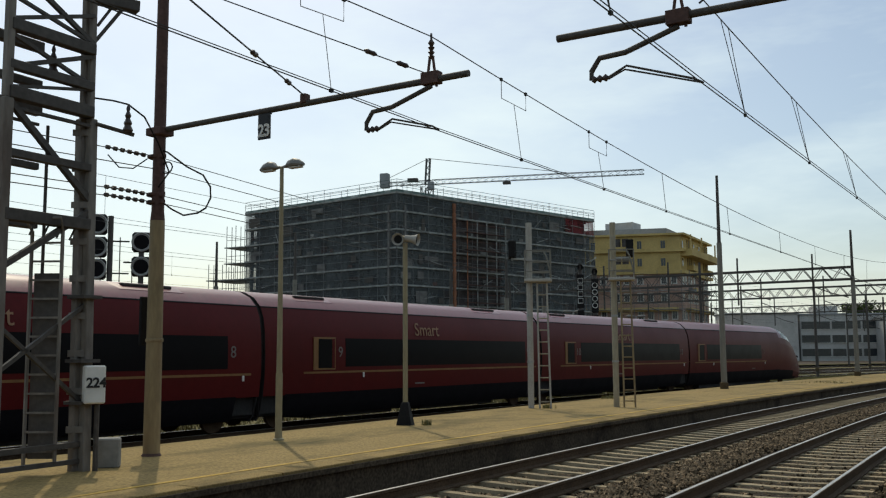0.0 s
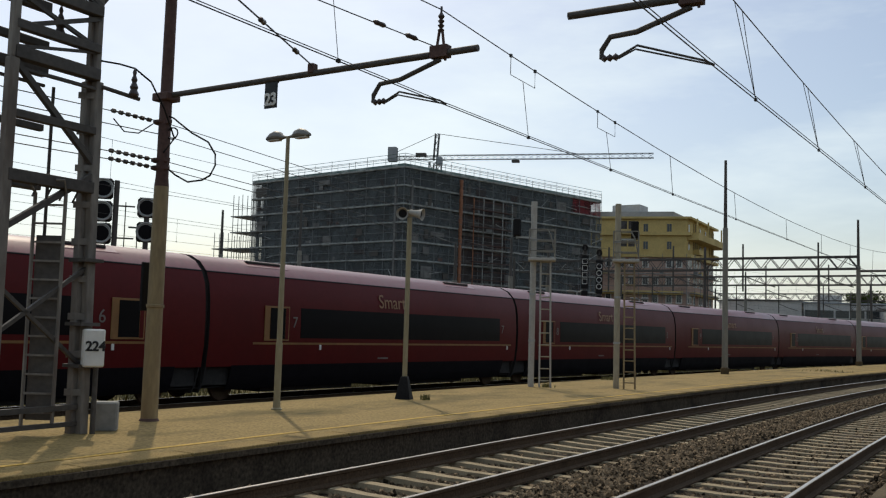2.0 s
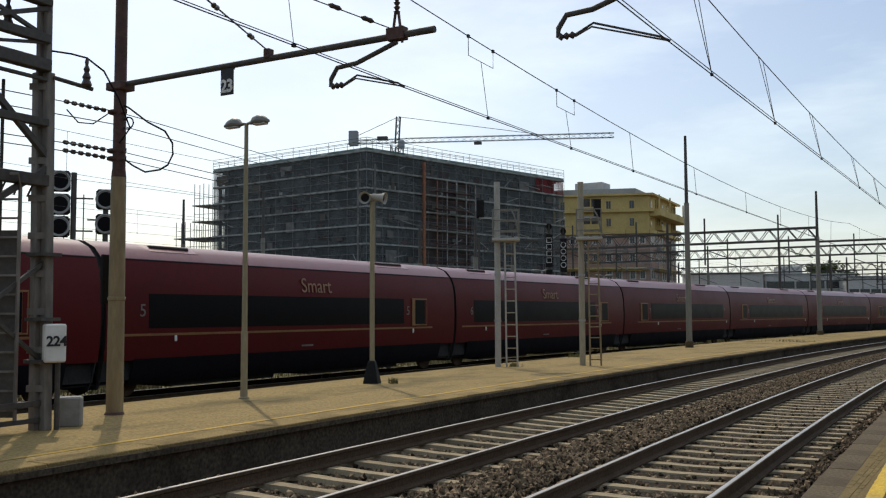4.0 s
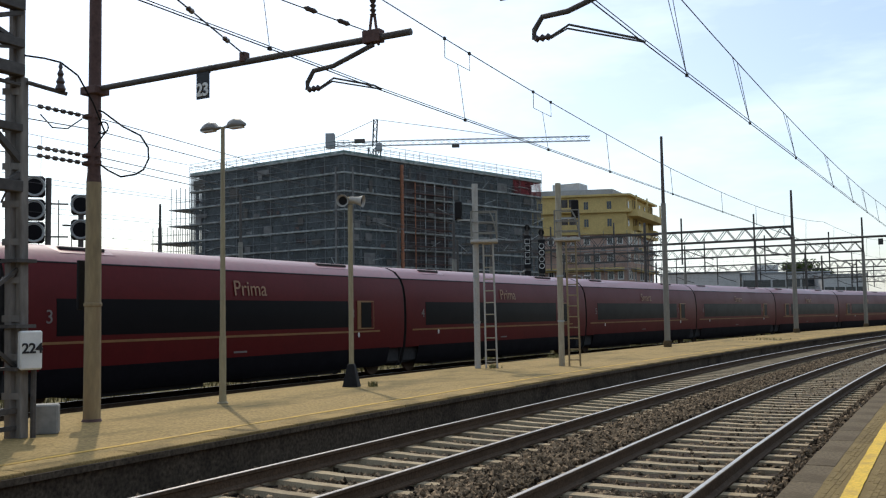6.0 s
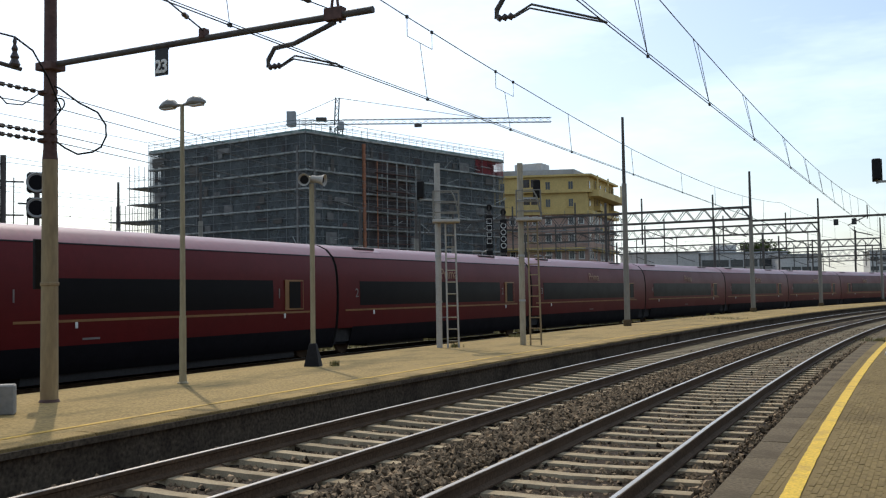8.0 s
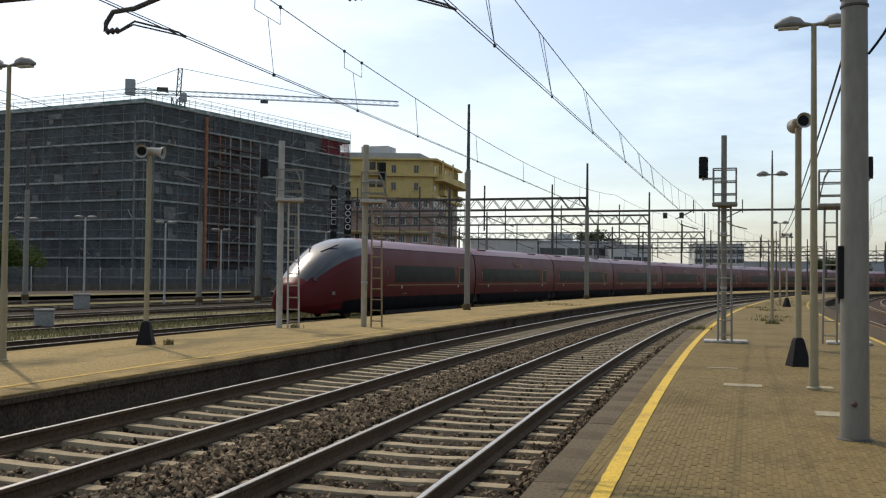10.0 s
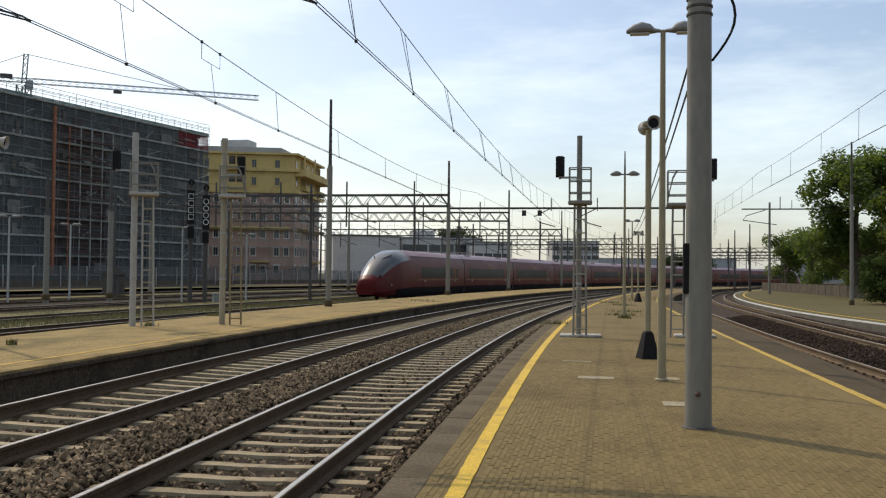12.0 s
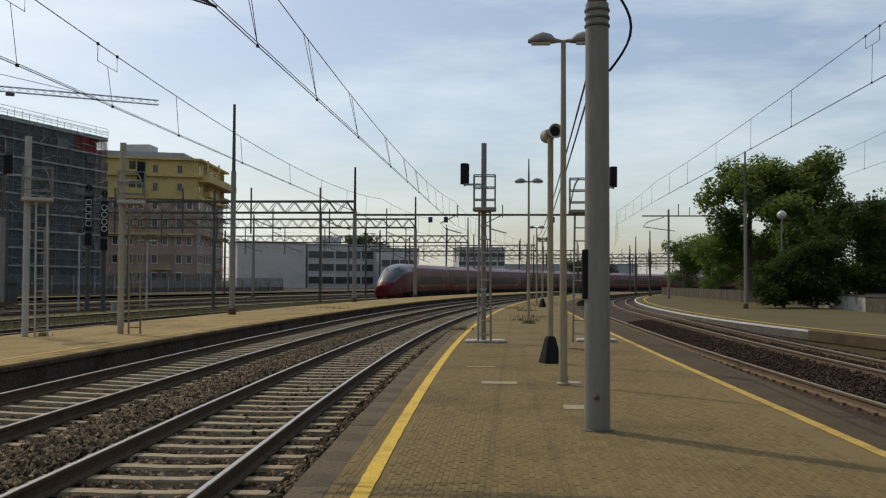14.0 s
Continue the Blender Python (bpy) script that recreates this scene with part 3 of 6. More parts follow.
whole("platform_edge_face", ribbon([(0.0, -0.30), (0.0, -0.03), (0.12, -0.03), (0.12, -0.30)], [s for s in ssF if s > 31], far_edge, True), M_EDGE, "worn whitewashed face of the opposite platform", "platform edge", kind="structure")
whole("white_edge", ribbon([(-0.012, -0.045), (-0.012, 0.006), (0.09, 0.010), (0.09, -0.02)], [s for s in ssF if s > 31], far_edge, True), M_WHITE, "white painted line on the platform edge", "platform edge", kind="structure")
whole("dark_edge", ribbon([(0.0, -0.30), (0.0, 0.006), (0.26, 0.006), (0.26, -0.30)], [s for s in ssF if s < 31.5], far_edge, True), M_KERB, "unpainted grey platform edge", "platform edge", kind="structure")
whole("yellow_line_opposite", ribbon([(0.75, 0.006), (0.85, 0.006), (0.85, 0.012), (0.75, 0.012)], ssF, far_edge, True), M_YELLOW, "worn yellow line on the opposite platform", "line", kind="structure")


# ---- buildings ----
def frame_of(p0, p1):
    d = Vector((p1[0] - p0[0], p1[1] - p0[1], 0))
    return d.length, pose(p0[0], p0[1], 0, 0, 0, math.degrees(math.atan2(d.y, d.x)))


def scaffolded_building():
    """A concrete frame wrapped in scaffolding and nets; lifts of 2.1 m."""
    b = thing("scaffolded_building", "unfinished concrete building wrapped in dark green scaffold netting", "building")
    p0, p1, p2 = (-61.85, 88.8), (-53.1, 124.3), (-88.2, 92.1)
    c = ((p1[0] + p2[0]) / 2, (p1[1] + p2[1]) / 2)

    def inset(p, k):
        return (p[0] + (c[0] - p[0]) * k, p[1] + (c[1] - p[1]) * k)

    p3 = (p1[0] + p2[0] - p0[0], p1[1] + p2[1] - p0[1])
    quad = [inset(p, 0.05) for p in (p0, p1, p3, p2)]
    core = [inset(p, 0.062) for p in (p0, p1, p3, p2)]
    for k in range(7):
        z = -0.2 + k * 3.3
        part("floor_slab", Geo().loft([[(x, y, z) for x, y in quad], [(x, y, z + 0.34) for x, y in quad]]), M_SLAB, b, "raw concrete floor slab", smooth=False)
    # Solid block; its dark colour stands in for the unlit storeys.
    part("core", Geo().loft([[(x, y, -0.2) for x, y in core], [(x, y, 19.4) for x, y in core]]), M_DARKIN, b, "solid core coloured dark for the shade between the floors", smooth=False)
    part("roof_slab", Geo().loft([[(x, y, 19.5) for x, y in quad], [(x, y, 20.0) for x, y in quad]]), M_SLAB, b, smooth=False)
    for (a, e, bays) in ((p0, p1, 15), (p0, p2, 9)):
        length, m = frame_of(a, e)
        flip = 1 if e is p1 else -1
        for i in range(bays + 1):
            x = length * i / bays
            col = Geo().box((x, flip * 1.25, 9.2), (0.4, 0.3, 18.6))
            part("column", col, M_SLAB, b, m=m, smooth=False)
            g = Geo()
            for dy in (0.0, 1.0):
                g.tube([(x, flip * dy, -0.3), (x, flip * dy, 21.0 + rng.uniform(0, 0.5))], 0.028, 5)
            part("standard", g, M_SCAF, b, m=m)
        for k in range(10):
            z = 0.9 + k * 2.1
            g = Geo().box((length / 2, flip * 0.5, z), (length, 0.95, 0.05)).box((length / 2, flip * -0.02, z + 0.10), (length, 0.03, 0.17))
            part("walkway", g, M_PLANK, b, "pale scaffold boards with toe board", m=m, smooth=False)
            g = Geo()
            for h in (1.05,):
                g.tube([(0, 0.02, z + h), (length, 0.02, z + h)], 0.028, 5)
            part("guard_rail", g, M_SCAF, b, m=m)
            if k < 9:
                cuts = [0.0, 0.245, 0.475, 0.66, 0.83, 1.0] if e is p1 else [0.0, 0.34, 0.67, 1.0]
                n = len(cuts) - 1
                for j in range(n):
                    red = e is p1 and k == 8 and j == n - 1
                    bare = e is p1 and j == 1 and k < 8
                    lift = Geo()
                    x0, x1 = length * cuts[j] + 0.03, length * cuts[j + 1] - 0.03
                    cols = 10
                    rows = []
                    for w in range(cols + 1):
                        x = x0 + (x1 - x0) * w / cols
                        bag = 0.10 * math.sin(w / cols * math.pi) + 0.05 * noise.noise(Vector((x * 0.8, k * 3.1, 0)))
                        rows.append([(x, flip * (0.12 + bag * h), z + 0.12 + 1.94 * v) for v, h in ((0, 0.2), (0.35, 1), (0.7, 0.9), (1, 0.2))])
                    lift.loft(rows, False, False)
                    part("net", lift, M_NETRED if red else M_NETTHIN if bare else M_NET, b, "red safety net" if red else "thin torn net" if bare else "", m=m)
        crown = Geo().box((length / 2, flip * 0.08, 20.12), (length, 0.03, 0.3)).tube([(0, flip * 0.04, 20.6), (length, flip * 0.04, 20.6)], 0.03, 5).tube([(0, flip * 0.04, 21.0), (length, flip * 0.04, 21.0)], 0.03, 5).tube([(0, flip * 0.04, 21.4), (length, flip * 0.04, 21.4)], 0.03, 5)
        part("top_net", crown, M_NETTOP, b, "teal net and rails along the roof edge", m=m, smooth=False)
    for a, e, flip, n in ((p0, p1, 1, 90), (p0, p2, -1, 60)):
        length, m = frame_of(a, e)
        for _ in range(n):
            k, x, w = rng.randrange(9), rng.uniform(1, length - 1), rng.uniform(0.3, 2.2)
            z = 0.95 + 2.1 * k
            kind = rng.random()
            if kind < 0.45:
                part("sheet", Geo().box((x, flip * 0.06, z + rng.uniform(0.4, 1.3)), (w, 0.03, rng.uniform(0.3, 1.4))), rng.choice((M_SLAB, M_NETTHIN, M_DARKST)), b, m=m, smooth=False)
            elif kind < 0.8:
                part("loose_board", Geo().bar((x, flip * -0.06, z + rng.uniform(0, 1.2)), (x + w * 1.4, flip * -0.06, z + rng.uniform(0, 1.5)), 0.07), M_PLANK, b, m=m, smooth=False)
            else:
                part("crate", Geo().box((x, flip * 0.4, z + 0.3), (w * 0.5, 0.5, 0.6)), rng.choice((M_PLANK, M_RUST, M_SLAB)), b, m=m, smooth=False)
    # open steps of scaffolding at one end
    length, m = frame_of(p2, (p2[0] - 10, p2[1] - 0.7))
    for x0, x1, top in ((0.0, 3.0, 17.5), (3.0, 6.0, 12.6)):
        for x in steps(x0, x1, 2):
            for dy in (0.0, -1.0, -4.0, -5.0):
                part("standard", Geo().tube([(x, dy, -0.3), (x, dy, top + 1)], 0.05, 5), M_SCAF, b, m=m)
        for k in range(int(top / 2.1)):
            g = Geo().box(((x0 + x1) / 2, -2.5, 0.9 + 2.1 * k), (x1 - x0, 6.0, 0.12)).box(((x0 + x1) / 2, 0, 1.9 + 2.1 * k), (x1 - x0, 0.06, 0.06))
            part("walkway", g, M_PLANK, b, m=m, smooth=False)
    # rubble chute, hoist bay
    length, m = frame_of(p0, p1)
    prof = []
    for k in range(16):
        prof += [(0.17, k * 1.15), (0.24, k * 1.15 + 1.0), (0.22, k * 1.15 + 1.14)]
    g = Geo().lathe((8.6, -0.5, 1.0), prof, 8)
    part("rubble_chute", g, M_ORANGE, b, "orange-brown plastic rubble chute", m=m)
    for i in range(5):
        g = Geo().tube([(10.4 + i * 1.7, -0.9, -0.2), (10.4 + i * 1.7, -0.9, 17.5)], 0.07, 6)
        part("hoist_mast", g, M_ORANGE if i == 0 else M_PLANK, b, m=m)
    for k in range(8):
        g = Geo().box((13.6, -0.9, 1.4 + k * 2.1), (6.8, 0.5, 0.1)).tube([(10.4, -0.9, 2.4 + k * 2.1), (17.2, -0.9, 2.4 + k * 2.1)], 0.05, 5)
        part("hoist_landing", g, M_RUST, b, m=m, smooth=False)


scaffolded_building()


def window_on(face, x, z, w, h, y=-0.05, frame_m=M_FRAME):
    wn_ = part("window", Geo().box((x, y, z), (w + 0.36, 0.1, h + 0.36)), frame_m, face, "white window surround", smooth=False)
    part("pane", Geo().box((x - w * 0.26, y - 0.055, z), (w * 0.46, 0.03, h)).box((x + w * 0.26, y - 0.055, z), (w * 0.46, 0.03, h)), M_WINDOW, wn_, smooth=False)


def yellow_block():
    b = thing("apartment_block", "yellow apartment block with brown lower storeys under scaffolding", "building")
    p0, p1, p2 = (-52.1, 158.1), (-53.6, 178.0), (-78.0, 149.5)
    p3 = (p1[0] + p2[0] - p0[0], p1[1] + p2[1] - p0[1])
    q = [p0, p1, p3, p2]
    part("lower_wall", Geo().loft([[(x, y, -0.3) for x, y in q], [(x, y, 15.2) for x, y in q]]), M_BWALL, b, "brown lower storeys", smooth=False)
    part("upper_wall", Geo().loft([[(x, y, 15.2) for x, y in q], [(x, y, 21.4) for x, y in q]]), M_YWALL, b, "freshly painted yellow upper storeys", smooth=False)
    c = (sum(p[0] for p in q) / 4, sum(p[1] for p in q) / 4)
    big = [(c[0] + (x - c[0]) * 1.06, c[1] + (y - c[1]) * 1.06) for x, y in q]
    small = [(c[0] + (x - c[0]) * 0.8, c[1] + (y - c[1]) * 0.8) for x, y in q]
    part("roof", Geo().loft([[(x, y, 21.4) for x, y in big], [(x, y, 21.75) for x, y in big]]), M_YWALL, b, "projecting yellow eaves", smooth=False)
    part("attic", Geo().loft([[(x, y, 21.75) for x, y in small], [(x, y, 22.9) for x, y in small]]), M_GREYB, b, "set-back grey attic", smooth=False)
    for z in (15.2, 18.9):
        part("cornice", Geo().loft([[(x, y, z - 0.3) for x, y in big], [(x, y, z + 0.25) for x, y in big]]), M_YWALL, b, smooth=False)
    for a, e, n in ((p0, p1, 5), (p2, p0, 7)):
        length, m = frame_of(a, e)
        f = part("facade", Geo().box((length / 2, -0.02, 11), (length - 0.2, 0.02, 0.2)), M_BWALL, b, m=m, smooth=False)
        for k in range(7):
            z = 2.0 + 2.98 * k
            for i in range(n):
                x = length * (i + 0.5) / n
                if k >= 5 and i % 3 == 1:
                    # No real recess here: the loggia's shade is only the panel's dark colour.
                    part("loggia", Geo().box((x, -0.03, z + 0.2), (2.9, 0.06, 1.9)), M_DARKIN, f, "flat dark panel coloured as a loggia in shade", smooth=False)
                    part("balustrade", Geo().box((x, -0.55, z - 0.75), (3.3, 1.1, 0.85)), M_YWALL, f, smooth=False)
                    for px in (-1.3, 0.0, 1.3):
                        part("loggia_post", Geo().box((x + px, -0.12, z + 0.2), (0.22, 0.2, 2.0)), M_YWALL, f, smooth=False)
                else:
                    window_on(f, x - 0.9, z, 0.75, 1.3, frame_m=M_YWALL if k >= 5 else M_FRAME)
                    if (i + k) % 3 and k < 5:
                        window_on(f, x + 0.75, z, 0.7, 1.25)
        part("canopy", Geo().box((length * 0.8, -0.5, 3.3), (3.2, 1.0, 0.3)), M_YWALL, f, "small yellow canopy", smooth=False)
        for z in (8.9,):
            part("balcony_band", Geo().box((length * 0.55, -0.5, z), (length * 0.86, 1.0, 0.62)), M_YWALL, f, "yellow balcony strip", smooth=False)
        for i in range(9):
            part("stacked_pallet", Geo().box((length * rng.uniform(0.1, 0.9), -1.0, 12.25 + rng.uniform(0, 0.1)), (rng.uniform(0.5, 1.2), 0.6, rng.uniform(0.3, 0.8))), rng.choice((M_PLANK, M_YWALL, M_SLAB)), b, "pale building material on the scaffold", m=m, smooth=False)
        for k in range(4):
            z = 2.6 + 3.15 * k
            part("scaffold_walkway", Geo().box((length / 2, -1.0, z), (length + 1, 0.9, 0.08)).tube([(0, -1.4, z + 1), (length, -1.4, z + 1)], 0.04, 5), M_PLANK, b, m=m, smooth=False)
        for i in range(n + 1):
            x = length * i / n
            part("scaffold_standard", Geo().tube([(x, -1.4, -0.3), (x, -1.4, 15.4)], 0.05, 5), M_SCAF, b, m=m)
    for x, y in ((p0[0] + 1.5, p0[1] + 1.0), (p0[0] + 1.5, p0[1] + 7.0), (p1[0] + 1.5, p1[1])):
        part("balcony_post", Geo().box((x, y, 20.2), (0.22, 0.22, 2.6)), M_YWALL, b, smooth=False)
    part("balcony", Geo().loft([[(p0[0] - 0.6, p0[1] + 0.4, z), (p0[0] + 1.9, p0[1] + 0.4, z), (p1[0] + 2.1, p1[1] + 1.2, z), (p1[0] - 0.6, p1[1] + 1.2, z)] for z in (17.9, 19.0)]), M_YWALL, b, "projecting yellow balcony round the corner", smooth=False)
    part("attic_box", Geo().box((c[0] + 3.0, c[1] - 4.0, 23.2), (5.0, 4.0, 2.0)), M_PALE, b, "pale roof structure", smooth=False)
    for i in range(5):
        part("roof_vent", Geo().box((c[0] - 8 + i * 4.0, c[1] - 6 + i * 1.2, 22.5), (0.7, 0.7, 1.5)), M_DARKST, b, smooth=False)


yellow_block()


def low_block(name, label, a, e, depth, h, wall, bands, n, roof_box=False):
    length, m = frame_of(a, e)
    b = thing(name, label, "building", "low buildings beyond the yard", m)
    part("wall", Geo().box((length / 2, depth / 2, h / 2 - 0.2), (length, depth, h)), wall, b, smooth=False)
    part("roof", Geo().box((length / 2, depth / 2, h - 0.1), (length + 0.5, depth + 0.5, 0.3)), M_GREYB, b, smooth=False)
    for k in range(bands):
        z = 1.6 + k * (h - 1.2) / bands
        for i in range(n):
            w = length / n
            wn_ = part("window", Geo().box((w * (i + 0.5), -0.05, z), (w * 0.86, 0.12, 1.5)), M_WINDOW, b, smooth=False)
            part("sill", Geo().box((w * (i + 0.5), -0.12, z - 0.8), (w * 0.9, 0.25, 0.1)), M_FRAME, wn_, smooth=False)
    if roof_box:
        part("plant_room", Geo().box((length * 0.35, depth / 2, h + 0.8), (length * 0.25, depth * 0.4, 1.8)), M_PALE, b, smooth=False)
    return b


low_block("warehouse", "plain pale rendered warehouse beyond the yard", (-56, 196), (-43, 202), 12, 9.6, M_PALE, 0, 1)
low_block("office_building", "pale three-storey building with long window bands", (-43, 204), (-27, 212), 12, 9.4, M_PALE, 3, 6, True)
low_block("workshop", "white two-storey workshop building", (-27.5, 206), (-20, 210), 10, 8.6, M_PALE, 2, 4)
low_block("yard_house", "dark brick house with a flat roof behind the yard trees", (-84, 67.9), (-71.5, 73.1), 8, 7.2, M_BRICK, 2, 4)
low_block("distant_hall", "hazy blue-grey hall far down the line", (-5, 420), (50, 405), 20, 9, M_GREYB, 1, 8)
low_block("distant_hall", "hazy grey hall far down the line", (62, 360), (80, 350), 20, 8, M_GREYB, 1, 8)
low_block("distant_flats", "distant pale block of flats", (-20, 380), (-2, 384), 14, 15, M_PALE, 4, 6)
low_block("brick_house", "red-brown brick house behind the trees", (22.6, 63.8), (35, 55.5), 12, 6.75, M_BRICK, 2, 6)


def yard_fence():
    """Wire-mesh panels on a low concrete base along the far side of the yard."""
    f = thing("yard_fence", "grey wire-mesh fence on a low concrete base", "fence")
    panel = Geo().box((0, 0, 1.3), (0.03, 3.84, 1.5)).mesh("panel", M_MESH, smooth=False)
    base = Geo().box((0, 0, 0.28), (0.16, 3.9, 0.56)).mesh("base", M_WALLC, smooth=False)
    post = Geo().box((0, 0, 1.05), (0.1, 0.1, 2.1)).mesh("post", M_GALV, smooth=False)
    for i in range(48):
        x, y, a = curve_at(-60.5, -40 + i * 4.0 * RAD / (RAD + 60.5))
        m = pose(x, y, -0.15, 0, 0, math.degrees(a))
        part("panel", panel, None, f, m=m)
        part("base", base, None, f, m=m)
        part("post", post, None, f, m=pose(*curve_at(-60.4, -42 + i * 4.0 * RAD / (RAD + 60.5))[:2], -0.15, 0, 0, math.degrees(a)))


yard_fence()


def side_wall():
    f = thing("boundary_wall", "low weathered concrete boundary wall", "wall")
    pts = [(18.4, 118), (18.6, 94), (18.8, 77), (18.9, 67.5), (18.9, 62)]
    for a, b in zip(pts, pts[1:]):
        length, m = frame_of(a, b)
        n = round(length / 2.4)
        for i in range(n):
            part("panel", Geo().box((length * (i + 0.5) / n, 0, 0.33), (length / n - 0.015, 0.16, 1.15)), M_WALLC, f, m=m, smooth=False)
            part("post", Geo().box((length * i / n, 0, 0.36), (0.16, 0.2, 1.19)), M_WALLC, f, m=m, smooth=False)
    g = thing("painted_wall", "low wall with flaking pale paint", "wall")
    length, m = frame_of((18.9, 61.0), (20.0, 50.0))
    for i in range(5):
        part("panel", Geo().box((length * (i + 0.5) / 5, 0, 0.28), (length / 5 - 0.04, 0.2, 0.98)), M_FLAKE if i < 3 else M_WALLC, g, m=m, smooth=False)
    part("coping", Geo().box((length / 2, 0, 0.81), (length, 0.3, 0.08)), M_FENCE, g, m=m, smooth=False)


side_wall()


def tower_crane():
    base = Vector((-70.9, 109.0, 0))
    c = thing("tower_crane", "pale grey tower crane turning slowly above the building", "crane", m=pose(*base))

    def lattice(g, p, q, w, n, r=0.05):
        p, q = Vector(p), Vector(q)
        d = (q - p).normalized()
        a = d.cross(Vector((0, 0, 1)) if abs(d.z) < 0.9 else Vector((0, 1, 0))).normalized() * w / 2
        b = a.cross(d)
        offs = (a + b, a - b, -a - b, -a + b)
        for o in offs:
            g.bar(p + o, q + o, r * 2)
        for i in range(n):
            s0, s1 = p + (q - p) * i / n, p + (q - p) * (i + 1) / n
            for k in range(4):
                g.bar(s0 + offs[k], s1 + offs[(k + 1) % 4], r)
        return g

    part("mast", lattice(Geo(), (0, 0, 0), (0, 0, 24.3), 1.2, 16, 0.07), M_CRANE, c)
    top = part("jib", lattice(Geo(), (0.8, 0, 24.9), (29.0, 0, 24.9), 0.6, 29, 0.032), M_CRANE, c, "slender lattice jib")
    part("counter_jib", lattice(Geo(), (-6.7, 0, 24.9), (0.8, 0, 24.9), 0.5, 8, 0.03), M_CRANE, top)
    part("counterweight", Geo().box((-6.0, 0, 25.4), (1.2, 1.0, 2.0)), M_GREYB, top, "grey counterweight block", bevel=0.05)
    part("tower_head", lattice(Geo(), (0, 0, 24.5), (0.2, 0, 28.2), 0.5, 4, 0.06), M_CRANE, top)
    part("cab", Geo().box((0.7, -0.6, 24.3), (0.8, 0.8, 1.1)), M_GREYB, top, bevel=0.05)
    part("winch", Geo().box((-2.0, 0, 25.3), (1.4, 0.7, 0.5)), M_DARKST, top, bevel=0.03)
    part("tie", Geo().tube([(0.2, 0, 28.2), (19, 0, 25.3)], 0.04, 5).tube([(0.2, 0, 28.2), (-6.5, 0, 25.3)], 0.04, 5), M_CRANE, top)
    part("trolley", Geo().box((11, 0, 24.3), (1.0, 0.7, 0.3)), M_DARKST, top)
    return top


crane_jib = tower_crane()


# ---- trees ----
def tree(name, label, x, y, h, spread, leaves, seed, low=0.25, leaf=0.2, leaf_m=None):
    r = random.Random(seed)
    t = thing(name, label, "tree", m=pose(x, y, -0.15))
    trunk, tips = Geo(), []
    trunk.tube([(0, 0, 0), (0.08, 0.05, h * 0.2), (-0.05, 0.1, h * 0.45), (0.05, 0, h * 0.7)], h * 0.028, 9, h * 0.012)
    for i in range(15):
        z = h * r.uniform(low, 0.72)
        a = r.uniform(0, math.tau)
        reach = spread * r.uniform(0.45, 1.0)
        mid = Vector((math.cos(a) * reach * 0.5, math.sin(a) * reach * 0.5, z + h * 0.10))
        tip = Vector((math.cos(a) * reach, math.sin(a) * reach, min(h * 0.95, z + h * r.uniform(0.1, 0.32))))
        trunk.tube([(0, 0, z), mid, tip], h * 0.011, 5, h * 0.003)
        tips += [(tip, spread * 0.34), (mid + Vector((0, 0, h * 0.06)), spread * 0.3)]
    for i in range(6):
        tips.append((Vector((r.uniform(-0.4, 0.4) * spread, r.uniform(-0.4, 0.4) * spread, h * r.uniform(0.72, 0.93))), spread * r.uniform(0.22, 0.4)))
    part("trunk", trunk, M_BARK, t)
    g = Geo()
    for i in range(leaves):
        c, rad = tips[r.randrange(len(tips))]
        d = Vector((r.gauss(0, 1), r.gauss(0, 1), r.gauss(0, 0.75))).normalized() * rad * r.random() ** 0.4
        p = c + d
        if p.z < 0.3:
            continue
        q = Euler((r.uniform(-0.9, 0.9), r.uniform(-0.9, 0.9), r.uniform(0, 6.3))).to_matrix()
        s = leaf * r.uniform(0.6, 1.4)
        g.add([q @ Vector(v) * s + p for v in ((-0.5, 0, 0), (0, -0.34, 0.1), (0.6, 0, 0), (0, 0.34, 0.1))], [(0, 1, 2), (0, 2, 3)])
    part("crown", g, leaf_m or M_LEAF, t, smooth=False)


tree("tree", "tall leafy green tree behind the boundary wall", 19.4, 79.5, 11.5, 3.9, 20000, 1, 0.16, 0.27)
tree("tree", "broad leafy green tree behind the boundary wall", 23.9, 81.0, 11.7, 4.1, 22000, 2, 0.16, 0.27)
tree("tree", "lower leafy tree between the tall ones and the wall", 21.4, 74.0, 8.2, 3.3, 15000, 14, 0.1, 0.25)
tree("tree", "leafy green tree beside the tracks", 21.3, 91, 6.6, 3.0, 10000, 3, 0.04, 0.26)
tree("tree", "leafy green tree further down the line", 21.4, 104, 7.0, 3.2, 9000, 5, 0.04, 0.28)
tree("tree", "leafy green tree further down the line", 20.9, 118, 6.8, 3.0, 8000, 15, 0.04, 0.3)
tree("bush", "dense dark green bush in front of the low wall", 16.3, 58.8, 3.3, 2.0, 11000, 7, 0.03, 0.18, M_LEAF_SHADED)
tree("bush", "broad dense dark green bush in front of the low wall", 18.1, 58.6, 4.2, 2.1, 14000, 12, 0.03, 0.18, M_LEAF_SHADED)
tree("tree", "dark leafy tree half hiding the brick house", 21.7, 61.8, 7.0, 2.8, 14000, 6, 0.05, 0.2, M_LEAF_SHADED)
tree("bush", "dense green bush behind the boundary wall", 20.9, 84, 5.0, 2.6, 9000, 8, 0.03, 0.22)
